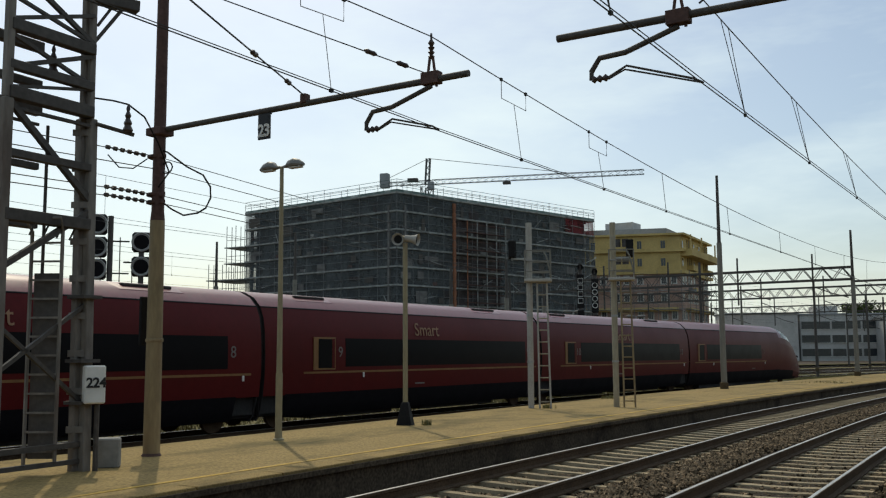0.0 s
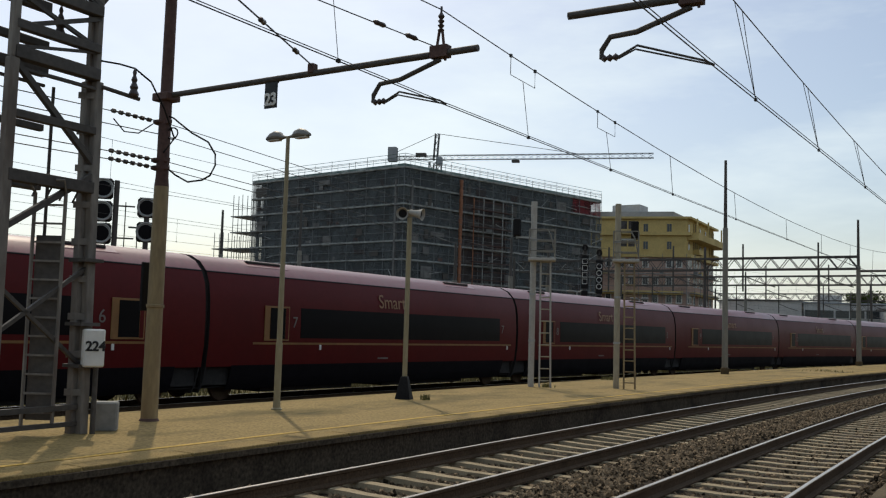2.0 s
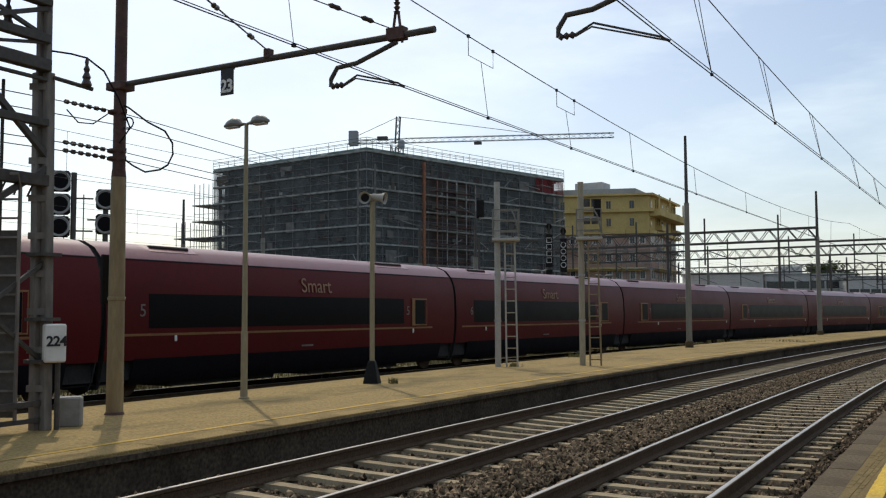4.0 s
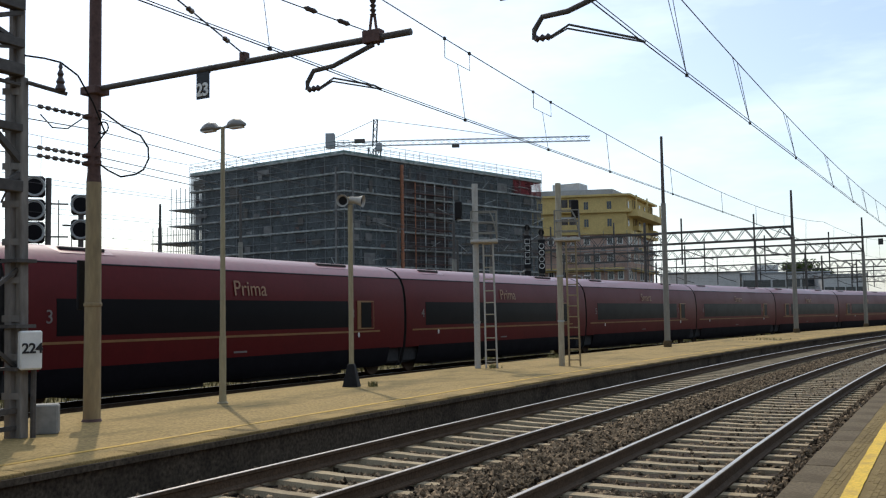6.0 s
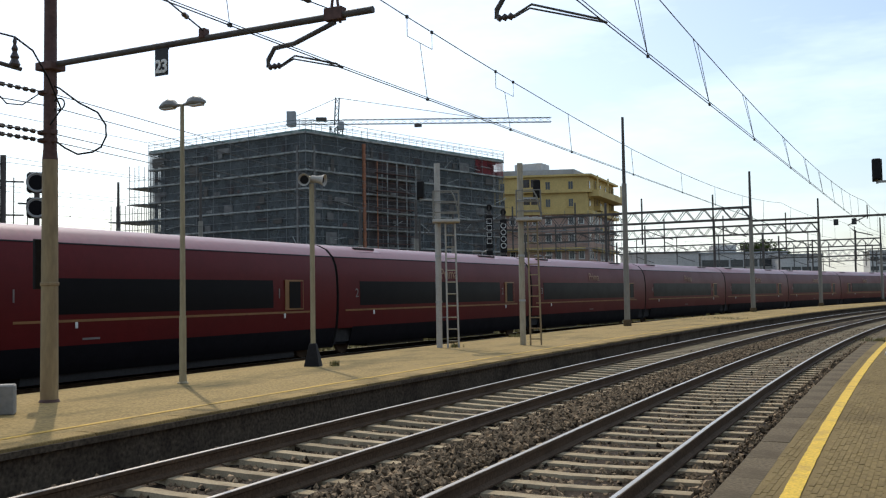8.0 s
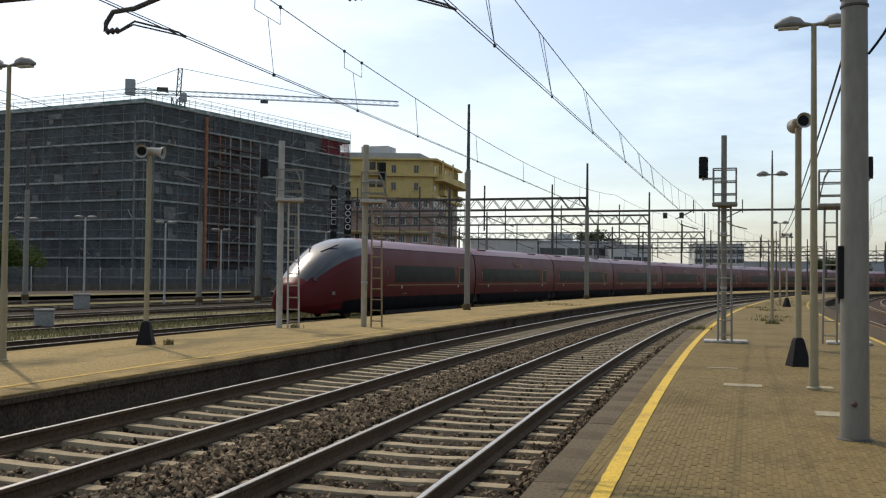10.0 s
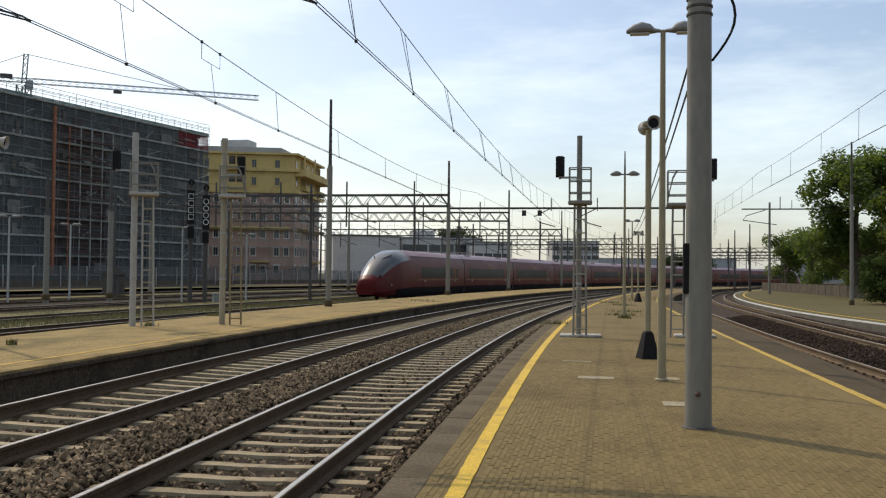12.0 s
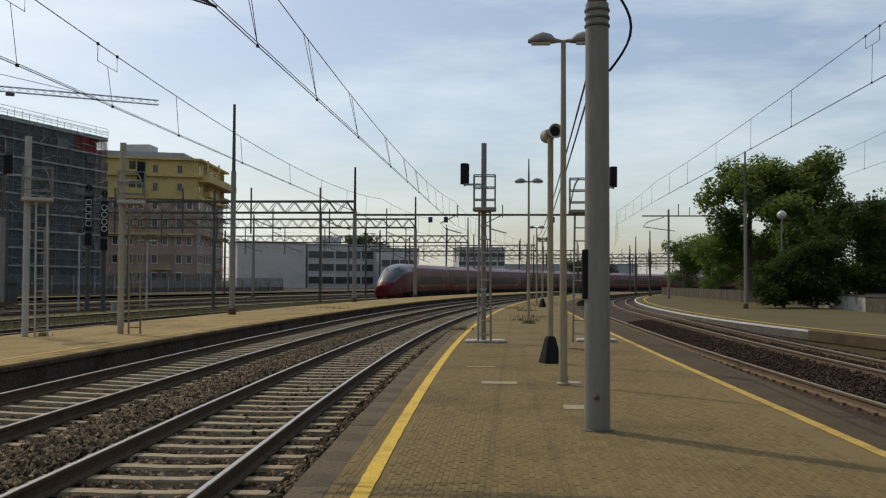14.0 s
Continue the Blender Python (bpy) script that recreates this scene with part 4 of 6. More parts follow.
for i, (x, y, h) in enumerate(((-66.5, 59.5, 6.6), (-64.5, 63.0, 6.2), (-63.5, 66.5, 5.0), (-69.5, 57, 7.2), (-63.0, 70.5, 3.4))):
    tree("tree", "dull green tree behind the yard fence", x, y, h, 3.4, 7000, 20 + i, 0.04, 0.3, M_LEAF_SHADED)

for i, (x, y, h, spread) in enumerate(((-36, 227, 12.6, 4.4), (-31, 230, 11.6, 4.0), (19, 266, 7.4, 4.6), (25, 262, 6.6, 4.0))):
    tree("tree", "distant dark green tree beyond the tracks", x, y, h, spread, 4000, 40 + i, 0.04, 0.5, M_LEAF_SHADED)

# unseen block closing the place behind the camera, added to darken the train's reflections
length, m = frame_of((46, -90), (46, 40))
whole("reflection_block", Geo().box((0, 0, 5.5), (14, 130, 12)), M_BRICK, "unseen brick-red block added to darken reflections in the train", "building", kind="structure", smooth=False, m=pose(50, -25, 0))


# ---- platform furniture ----
def platform_lamp(label, x, y, h, turn, spike=0.0):
    """A twin-head platform lamp on a slim post."""
    t = thing("platform_lamp", label, "lamp post", "platform lamps", pose(x, y, 0, 0, 0, turn))
    part("post", Geo().tube([(0, 0, 0), (0, 0, 1.2)], 0.062, 12).tube([(0, 0, 1.2), (0, 0, h)], 0.052, 12, 0.036), M_POLE_T, t)
    part("base_collar", Geo().lathe((0, 0, 0), [(0.10, 0), (0.10, 0.03), (0.07, 0.05), (0.066, 0.16)], 12), M_POLE_T, t)
    for side in (-1, 1):
        rings = []
        for q, w, hh, dz in ((0.04, 0.03, 0.03, 0.0), (0.12, 0.05, 0.05, 0.0), (0.18, 0.085, 0.10, 0.02), (0.3, 0.10, 0.125, 0.03), (0.42, 0.085, 0.10, 0.015), (0.52, 0.035, 0.04, 0.0)):
            rings.append([(side * q, w * math.cos(k * math.tau / 12), h + dz + hh * math.sin(k * math.tau / 12) * (0.9 if math.sin(k * math.tau / 12) > 0 else 0.55)) for k in range(12)])
        hd = part("lamp_head", Geo().loft(rings), M_LAMP, t, "grey streamlined lamp head")
        part("diffuser", Geo().box((side * 0.33, 0, h - 0.035), (0.28, 0.12, 0.03)), M_LENS, hd, bevel=0.01)
    part("cross_arm", Geo().tube([(-0.2, 0, h), (0.2, 0, h)], 0.022, 8), M_POLE_T, t)
    if spike:
        part("spike", Geo().tube([(0, 0, h), (0, 0, h + spike)], 0.035, 8, 0.02), M_DARKST, t, "dark spike above the lamp")
    return t


platform_lamp("slim tan platform lamp with two grey heads", -11.83, 13.16, 4.95, 0)
platform_lamp("slim tan platform lamp beside a thick mast", 0.86, 14.2, 5.04, 0)
platform_lamp("slim grey platform lamp with a spike on top", 0.76, 35.4, 5.15, 0, 0.85)
platform_lamp("slim grey platform lamp far along the platform", 1.8, 63, 5.0, 0)
platform_lamp("slim grey platform lamp far along the platform", 2.9, 84, 5.0, 4)


def globe_lamp():
    t = thing("globe_lamp", "grey lamp post with a pale globe by the bushes", "lamp post", m=pose(17.1, 62.0, -0.1))
    part("post", Geo().tube([(0, 0, 0), (0, 0, 5.7)], 0.07, 10, 0.05), M_POLE_G, t)
    part("globe", Geo().lathe((0, 0, 5.85), [(0.08 + 0.0, -0.25), (0.2, -0.2), (0.29, -0.08), (0.30, 0.04), (0.24, 0.18), (0.1, 0.28), (0.02, 0.3)], 16), M_LENS, t, "pale frosted globe")


globe_lamp()


def loudspeaker(label, x, y, h, turn, ways=((-0.35, -0.9, -0.12), (0.8, 0.3, -0.12))):
    t = thing("loudspeaker_post", label, "loudspeaker", "loudspeaker posts", pose(x, y, 0, 0, 0, turn))
    part("post", Geo().tube([(0, 0, 0.4), (0, 0, h - 0.05)], 0.055, 12), M_POLE_T, t)
    part("foot", Geo().loft([[(sx * w, sy * w, z) for sx, sy in ((-1, -1), (1, -1), (1, 1), (-1, 1))] for z, w in ((0, 0.17), (0.05, 0.16), (0.46, 0.08), (0.5, 0.058))]), M_BLACK, t, "black tapered foot", bevel=0.008)
    part("bracket", Geo().bar((-0.17, 0, h), (0.17, 0, h), 0.05), M_POLE_T, t)
    for side, d in zip((-1, 1), ways):
        c = (side * 0.14, 0, h + 0.04)
        hn = part("horn", Geo().lathe(c, [(0.05, -0.16), (0.07, -0.14), (0.075, -0.02), (0.09, 0.06), (0.128, 0.15), (0.136, 0.16), (0.124, 0.155), (0.09, 0.09), (0.04, 0.02)], 18, d), M_CONC, t, "pale grey loudspeaker horn")
        # Added black plug: the shade inside the horn is its colour.
        part("mouth_shade", Geo().lathe(c, [(0.06, 0.08), (0.092, 0.105)], 18, d), M_BLACK, hn, "black disc coloured as the shade in the horn mouth")
        part("driver", Geo().lathe(c, [(0.03, -0.24), (0.055, -0.22), (0.055, -0.14)], 10, d), M_POLE_T, hn)
    return t


loudspeaker("tan post with two grey horn loudspeakers on black foot", -11.95, 17.35, 4.0, 20, ((0.05, -1.0, -0.1), (0.93, -0.1, -0.15)))
loudspeaker("tan post with two grey horn loudspeakers on black foot", 0.83, 18.0, 4.22, -70, ((-0.95, 0.33, -0.08), (0.98, -0.1, 0.03)))
loudspeaker("tan loudspeaker post further along the platform", 2.0, 57.5, 4.0, -50)


def signal_post(label, x, y, h, turn, head_side, col, slab=False, ladder=(0.45, 0.0), radius=0.085):
    """A signal on a column with cage and ladder; the head faces away along the line."""
    t = thing("railway_signal", label, "railway signal", "platform signals", pose(x, y, 0, 0, 0, turn))
    part("column", Geo().tube([(0, 0, 0), (0, 0, h)], radius, 14), col, t)
    if slab:
        part("base_slab", Geo().box((0.05, 0, 0.03), (1.0, 0.7, 0.06)), M_FLAKE, t, "white painted concrete slab", bevel=0.015)
    for z in (1.3, 2.6, h - 1.1):
        part("clamp", Geo().lathe((0, 0, z), [(radius + 0.012, -0.03), (radius + 0.012, 0.03)], 14), M_GALV, t)
    hz = h - 0.75
    hd = part("signal_head", Geo().box((head_side * 0.48, 0, hz), (0.18, 0.3, 0.48)), M_BLACK, t, "black signal head", bevel=0.02)
    part("backplate", Geo().box((head_side * 0.48, 0.18, hz), (0.22, 0.02, 0.52)), M_BLACK, hd, bevel=0.006)
    for k in range(2):
        part("hood", Geo().lathe((head_side * 0.48, 0.19, hz - 0.12 + 0.24 * k), [(0.075, 0), (0.085, 0.2), (0.078, 0.2), (0.07, 0.02)], 12, (0, 1, 0)), M_BLACK, hd)
    part("bracket", Geo().bar((0, 0, hz - 0.28), (head_side * 0.5, 0, hz - 0.28), 0.05).bar((head_side * 0.48, 0, hz - 0.32), (head_side * 0.48, 0, hz - 0.2), 0.05), M_GALV, t)
    lx, ly = ladder
    c0, c1 = (lx - 0.26, lx + 0.26) if abs(lx) < 0.1 else (-0.12, lx + 0.22) if lx > 0 else (lx - 0.22, 0.12)
    cage = Geo()
    for z in (h - 0.82, h - 1.12, h - 1.42):
        cage.tube([(c0, 0.1, z), (c0, -0.30, z), (c1, -0.30, z), (c1, 0.1, z), (c0, 0.1, z)], 0.017, 6)
    for cx, cy in ((c0, 0.1), (c0, -0.3), (c1, -0.3), (c1, 0.1)):
        cage.tube([(cx, cy, h - 1.6), (cx, cy, h - 0.82)], 0.02, 6)
    if abs(lx) > 0.1:
        cage.tube([(lx, -0.3, h - 0.82), (lx + 0.1 * lx / abs(lx), -0.34, h - 1.0), (lx + 0.22 * lx / abs(lx), -0.34, h - 1.5)], 0.024, 6)
    part("cage", cage, M_POLE_G, t, "steel guard cage")
    part("standing_plate", Geo().box(((c0 + c1) / 2, -0.1, h - 1.66), (c1 - c0 + 0.06, 0.46, 0.09)), M_POLE_G if radius < 0.08 else M_CONC, t, bevel=0.02)
    tx = lx * 0.9
    ld = part("ladder", Geo().tube([(lx - 0.145, ly - 0.12, 0.0), (tx - 0.13, -0.1, h - 1.6)], 0.026, 6).tube([(lx + 0.165, ly - 0.12, 0.0), (tx + 0.14, -0.1, h - 1.6)], 0.026, 6), M_CREAM if col is M_SIGCOL else col, t, "steel ladder")
    nr = int((h - 1.7) / 0.3)
    for k in range(nr):
        q = (k + 0.6) / nr
        xa, xb = (lx - 0.145) * (1 - q) + (tx - 0.13) * q, (lx + 0.165) * (1 - q) + (tx + 0.14) * q
        yy = (ly - 0.12) * (1 - q) - 0.1 * q
        part("rung", Geo().tube([(xa, yy, q * (h - 1.6)), (xb, yy, q * (h - 1.6))], 0.019, 6), M_CREAM if col is M_SIGCOL else M_SIGCOL, ld)
    return t


signal_post("pale concrete signal column with cage and ladder", -12.5, 24.4, 5.24, 27, -1, M_CONC, ladder=(0.38, 0.0))
signal_post("pale signal column with a rusty ladder", -10.65, 26.1, 5.3, 22, 1, M_SIGCOL, ladder=(0.36, 0.0))
signal_post("grey signal column on a white slab", -0.57, 24.0, 4.94, 1, -1, M_POLE_G, True, (0.02, -0.2), 0.066)
signal_post("grey signal column on a white slab behind the mast", 2.22, 24.8, 4.94, -2, 1, M_POLE_G, True, (-0.4, -0.2), 0.066)
# small things lying on the camera's platform
for x, y, sx, sy, lab in ((-0.07, 14.35, 0.52, 0.34, "pale concrete inspection cover"), (0.9, 11.65, 0.34, 0.4, "worn pale concrete patch"), (0.98, 14.5, 0.3, 0.3, "pale concrete patch by the lamp"), (-0.42, 17.0, 0.5, 0.14, "narrow pale concrete strip")):
    whole("ground_cover", Geo().box((x, y, 0.006), (sx, sy, 0.012)), M_COVER, lab, "cover", bevel=0.003)


def thick_mast():
    """The catenary mast on the camera's platform, with its long arm over the near track."""
    t = thing("catenary_mast", "thick grey tubular catenary mast on the platform", "mast", m=pose(0.97, 9.91, 0))
    part("tube", Geo().tube([(0, 0, 0), (0, 0, 4.35)], 0.132, 28, 0.118), M_POLE_G, t)
    part("upper_tube", Geo().tube([(0, 0, 4.35), (0, 0, 8.6)], 0.10, 24, 0.08), M_RUST, t, "brown upper tube")
    part("base_weld", Geo().lathe((0, 0, 0), [(0.17, 0), (0.165, 0.012), (0.14, 0.02)], 24), M_DARKST, t)
    for z in (4.12, 4.2, 4.28):
        part("band", Geo().lathe((0, 0, z), [(0.118, -0.014), (0.130, -0.01), (0.130, 0.01), (0.118, 0.014)], 24), M_DARKST, t)
    part("cable_loop", Geo().tube([(0.12 + 0.22 * math.sin(k * math.pi / 10), -0.04, 4.55 - 0.09 * k) for k in range(11)], 0.014, 6), M_BLACK, t, "black cable loop")
    part("earth_stub", Geo().lathe((-0.02, -0.13, 0.34), [(0.02, 0), (0.03, 0.03), (0.012, 0.05)], 8, (0, -1, 0.4)), M_RUST, t)
    part("junction_strip", Geo().box((-0.12, -0.03, 1.58), (0.07, 0.1, 0.5)), M_BLACK, t, "long black cable box", bevel=0.01)
    part("arm", Geo().tube([(0.1, 0, 5.13), (-5.68, 0.0, 5.17)], 0.045, 12), M_DARKST, t, "long dark steel arm")
    part("stay", Geo().tube([(0, 0, 8.0), (-4.0, 0, 5.26)], 0.012, 5), M_WIRE, t)
    arm_fittings(t, -4.23, 5.15, -5.26, 4.61, -3.98, 4.38)
    sg = part("number_plate_holder", Geo().box((-1.96, -0.02, 4.92), (0.2, 0.012, 0.34)), M_SIGNK, t, "black plate with white numerals")
    part("plate_hook", Geo().bar((-2.02, 0, 5.06), (-2.02, 0, 5.22), 0.012).bar((-1.9, 0, 5.06), (-1.9, 0, 5.22), 0.012), M_DARKST, sg)
    for k, digit in enumerate("24"):
        part("numeral", lettering(digit, 0.21, M_SIGN, 0.004, 0.007), None, sg, "white numeral", m=pose(-2.007 + 0.094 * k, -0.03, 4.88, 90, 0, 0))
    return t


def arm_fittings(t, xh, zh, xe, ze, xc, zc, y=0.0):
    """The hanger with insulator, bent support tube and steady arm below a beam."""
    hg = part("hanger", Geo().bar((xh - 0.08, y, zh - 0.12), (xh - 0.02, y, zh + 0.3), 0.03).bar((xh + 0.08, y, zh - 0.12), (xh + 0.02, y, zh + 0.3), 0.03).box((xh, y, zh), (0.26, 0.13, 0.16)), M_RUST, t, "rust-red hanger clamp", bevel=0.004)
    part("insulator", Geo().lathe((xh, y, zh + 0.26), [(0.02, 0), (0.045, 0.03), (0.02, 0.05), (0.045, 0.09), (0.02, 0.11), (0.045, 0.15), (0.02, 0.17), (0.045, 0.21), (0.015, 0.26), (0.015, 0.34)], 10), M_INS, hg)
    way = 1 if xc > xe else -1
    part("bent_tube", Geo().tube([(xh, y, zh - 0.1), (xh + (xe - xh) * 0.6, y, zh - 0.1 + (ze - zh + 0.1) * 0.42), (xe + 0.1 * way, y, ze + 0.24), (xe, y, ze + 0.1), (xe, y, ze)], 0.032, 10), M_DARKST, t, "bent support tube")
    part("steady_insulator", Geo().lathe((xe, y, ze), [(0.02, 0), (0.045, 0.03), (0.02, 0.06), (0.045, 0.10), (0.02, 0.13), (0.045, 0.17), (0.02, 0.2)], 10, (way, 0, 0)), M_INS, t)
    part("steady_arm", Geo().tube([(xe + 0.2 * way, y, ze), (xe + 0.42 * way, y, ze + 0.10), (xc - 0.1 * way, y, zc + 0.06), (xc, y, zc)], 0.014, 6).tube([(xe + 0.2 * way, y, ze - 0.02), (xe + 0.4 * way, y, ze + 0.06), (xc, y, zc + 0.0)], 0.011, 6), M_DARKST, t)


thick_mast()


def brown_mast():
    """The catenary mast across the tracks, tan below and brown above, with number plate."""
    t = thing("catenary_mast", "tall catenary mast, tan below and dark brown above", "mast", m=pose(-11.75, 10.15, 0, 0, 0, 0))
    off = pose(0.06, 0, 0)
    part("lower_tube", Geo().tube([(0, 0, 0), (0, 0, 3.6)], 0.128, 20, 0.112), M_CREAM, t, "tan painted lower tube", m=off)
    part("upper_tube", Geo().tube([(0, 0, 3.6), (0, 0, 3.75), (0, 0, 9.2)], 0.112, 20, 0.082), M_RUST, t, "dark brown upper tube", m=off)
    part("foot", Geo().lathe((0, 0, 0), [(0.155, 0), (0.15, 0.02), (0.13, 0.05)], 18), M_RUST, t, m=off)
    part("band", Geo().lathe((0, 0, 1.75), [(0.118, -0.03), (0.136, -0.02), (0.136, 0.02), (0.118, 0.03)], 18), M_CREAM, t, m=off)
    part("cable_box", Geo().box((-0.15, -0.05, 2.05), (0.06, 0.12, 0.75)), M_BLACK, t, bevel=0.01)
    part("arm", Geo().tube([(0.08, 0, 5.03), (5.69, 0, 5.04)], 0.045, 12), M_DARKST, t, "long dark steel arm")
    part("arm_socket", Geo().box((0.06, 0, 5.0), (0.34, 0.28, 0.12)), M_RUST, t, bevel=0.01)
    arm_fittings(t, 5.13, 5.06, 4.09, 4.51, 5.24, 4.37)
    part("stay", Geo().tube([(3.01, 0, 5.14), (8.4, -12.2, 4.82)], 0.011, 5), M_WIRE, t, "insulated stay wire")
    part("stay_clamp", Geo().box((3.01, 0, 5.1), (0.1, 0.12, 0.14)), M_RUST, t, bevel=0.01)
    for q in (0.06, 0.16):
        part("stay_insulator", Geo().lathe((3.01 + 5.39 * q, -12.2 * q, 5.14 - 0.32 * q), [(0.012, -0.1), (0.035, -0.06), (0.03, 0.0), (0.035, 0.06), (0.012, 0.1)], 8, (5.39, -12.2, -0.32)), M_INS, t)
    for q in (0.035, 0.085, 0.33):
        part("stay_insulator", Geo().lathe((5.05 - 4.6 * q, -0.05 - 7.5 * q, 5.14 + 1.93 * q), [(0.012, -0.09), (0.035, -0.05), (0.03, 0.0), (0.035, 0.05), (0.012, 0.09)], 8, (-4.6, -7.5, 1.93)), M_INS, t)
    sg = part("number_plate_holder", Geo().box((2.27, -0.02, 4.80), (0.235, 0.014, 0.38)), M_SIGNK, t, "black plate with white numerals")
    part("plate_hook", Geo().bar((2.165, 0, 4.97), (2.165, 0, 5.08), 0.02).bar((2.375, 0, 4.97), (2.375, 0, 5.08), 0.02), M_DARKST, sg)
    for k, digit in enumerate("23"):
        part("numeral", lettering(digit, 0.25, M_SIGN, 0.004, 0.008), None, sg, "white numeral", m=pose(2.215 + 0.112 * k, -0.032, 4.73, 90, 0, 0))
    for z in (4.61, 4.01, 3.89):
        prof = []
        for k in range(6):
            prof += [(0.013, k * 0.13), (0.036, k * 0.13 + 0.02), (0.034, k * 0.13 + 0.07), (0.013, k * 0.13 + 0.09)]
        part("insulator_string", Geo().lathe((-0.02, -0.2, z), prof, 8, (-0.03, -1, 0.01)), M_INS, t, "string of dark insulators")
        part("dead_end", Geo().lathe((0, 0, z), [(0.115, -0.03), (0.14, -0.02), (0.14, 0.02), (0.115, 0.03)], 14).box((0.16, -0.03, z), (0.12, 0.06, 0.06)), M_RUST, t)
    part("pigtail", Geo().tube([(0.02, -0.2, 4.55), (0.0, -0.45, 4.36), (-0.02, -0.7, 4.34), (-0.03, -0.9, 4.5)], 0.01, 6), M_BLACK, t)
    part("jumper_cable", Geo().tube([(0.1, 0.0, 4.72), (0.25, 0.0, 4.66), (0.67, 0.0, 4.39), (1.03, 0.0, 4.22), (1.19, 0.0, 4.02), (1.2, 0.0, 3.86), (1.1, 0.0, 3.71), (0.93, 0.0, 3.65), (0.63, 0.0, 3.64), (0.36, 0.0, 3.76), (0.15, 0.0, 3.89)], 0.014, 6), M_BLACK, t, "hanging jumper cable loop")
    part("jumper_cable", Geo().tube([(0.12 + 0.12 * (1 - math.cos(k * math.tau / 12)), 0.0, 4.42 + 0.09 * math.sin(k * math.tau / 12)) for k in range(13)], 0.012, 6), M_BLACK, t, "small cable coil")
    return t


brown_mast()


def post_mast(label, x, y, h, r=0.13, mtl=M_POLE_G):
    t = thing("catenary_mast", label, "mast", "slender masts", pose(x, y, 0))
    part("tube", Geo().tube([(0, 0, -0.2), (0, 0, h * 0.68)], r, 14, r * 0.85), mtl, t)
    part("upper_tube", Geo().tube([(0, 0, h * 0.68), (0, 0, h)], r * 0.62, 12, r * 0.45), M_DARKST, t)
    part("foot", Geo().lathe((0, 0, 0), [(r * 1.35, 0), (r * 1.35, 0.26), (r, 0.3)], 14), M_KERB, t)
    return t


post_mast("slender grey catenary mast on the platform", -11.97, 41.4, 9.2)
post_mast("slender grey catenary mast carrying a lattice beam", -10.95, 68.2, 9.6, 0.16)
post_mast("slender grey catenary mast carrying a lattice beam", -8.75, 90, 9.4, 0.16)
post_mast("slender grey catenary mast further along", -5.1, 119, 9.4, 0.15)
post_mast("slender grey catenary mast on the opposite platform", 13.64, 56.9, 9.1, 0.11)


def lattice_portal(label, x0, x1, y, z, depth, n, turn=0.0, legs=()):
    """A lattice beam across the yard tracks with droppers and legs."""
    t = thing("lattice_portal", label, "gantry", "catenary gantries", pose(x0, y, 0, 0, 0, turn))
    w = x1 - x0
    for dy in (-0.3, 0.3):
        for zz in (z, z + depth):
            part("chord", Geo().bar((0, dy, zz), (w, dy, zz), 0.12), M_DARKST, t)
    for dy in (-0.3, 0.3):
        zig = [(w * i / (2 * n), dy, z + depth * (i % 2)) for i in range(2 * n + 1)]
        g = Geo().tube(zig, 0.045, 4)
        part("lacing", g, M_DARKST, t)
    for lx, ztop, zlow in legs:
        part("leg", Geo().tube([(lx, 0, zlow), (lx, 0, ztop)], 0.13, 10, 0.09), M_DARKST, t)
    for k in range(max(2, int(abs(w) / 5))):
        lx = w * (k + 0.5) / max(2, int(abs(w) / 5))
        part("drop_post", Geo().bar((lx, 0, z - 1.5), (lx, 0, z + depth + 1.0), 0.1).tube([(lx, 0, z - 0.4), (lx + 1.2, 0, z - 0.9), (lx + 2.2, 0, z - 1.2)], 0.04, 6), M_DARKST, t, "hanging drop post with arm")
    return t


lattice_portal("dark lattice gantry beam over the yard tracks", -10.95, -36.0, 68.2, 6.35, 0.8, 20, 0, ((-10.2, 8.0, -0.6), (-25.6, 7.6, -0.6)))
lattice_portal("dark lattice gantry beam over the yard tracks", -8.75, -36.0, 90, 6.5, 0.8, 22, -1.5, ((-9.0, 7.9, -0.6), (-27.8, 7.6, -0.6)))
lattice_portal("dark lattice gantry beam further down the yard", -5.1, -36.0, 119, 6.3, 0.8, 24, -3, ((-11, 7.8, -0.6), (-31, 7.8, -0.6)))
for i, (s, u0, u1) in enumerate(((118, -11.5, -42), (142, -11.5, -44), (166, 8, -44), (192, 10, -40), (222, 10, -44), (252, 10, -46))):
    x0, y0, a = curve_at(u0, s)
    lattice_portal("distant lattice gantry across the tracks", x0, x0 + (u1 - u0), y0, 6.1, 0.8, 24, math.degrees(a), ((0, 8.5, -0.6), ((u1 - u0) * 0.32, 8.6, -0.6), ((u1 - u0) * 0.66, 8.6, -0.6), (u1 - u0, 8.5, -0.6)))


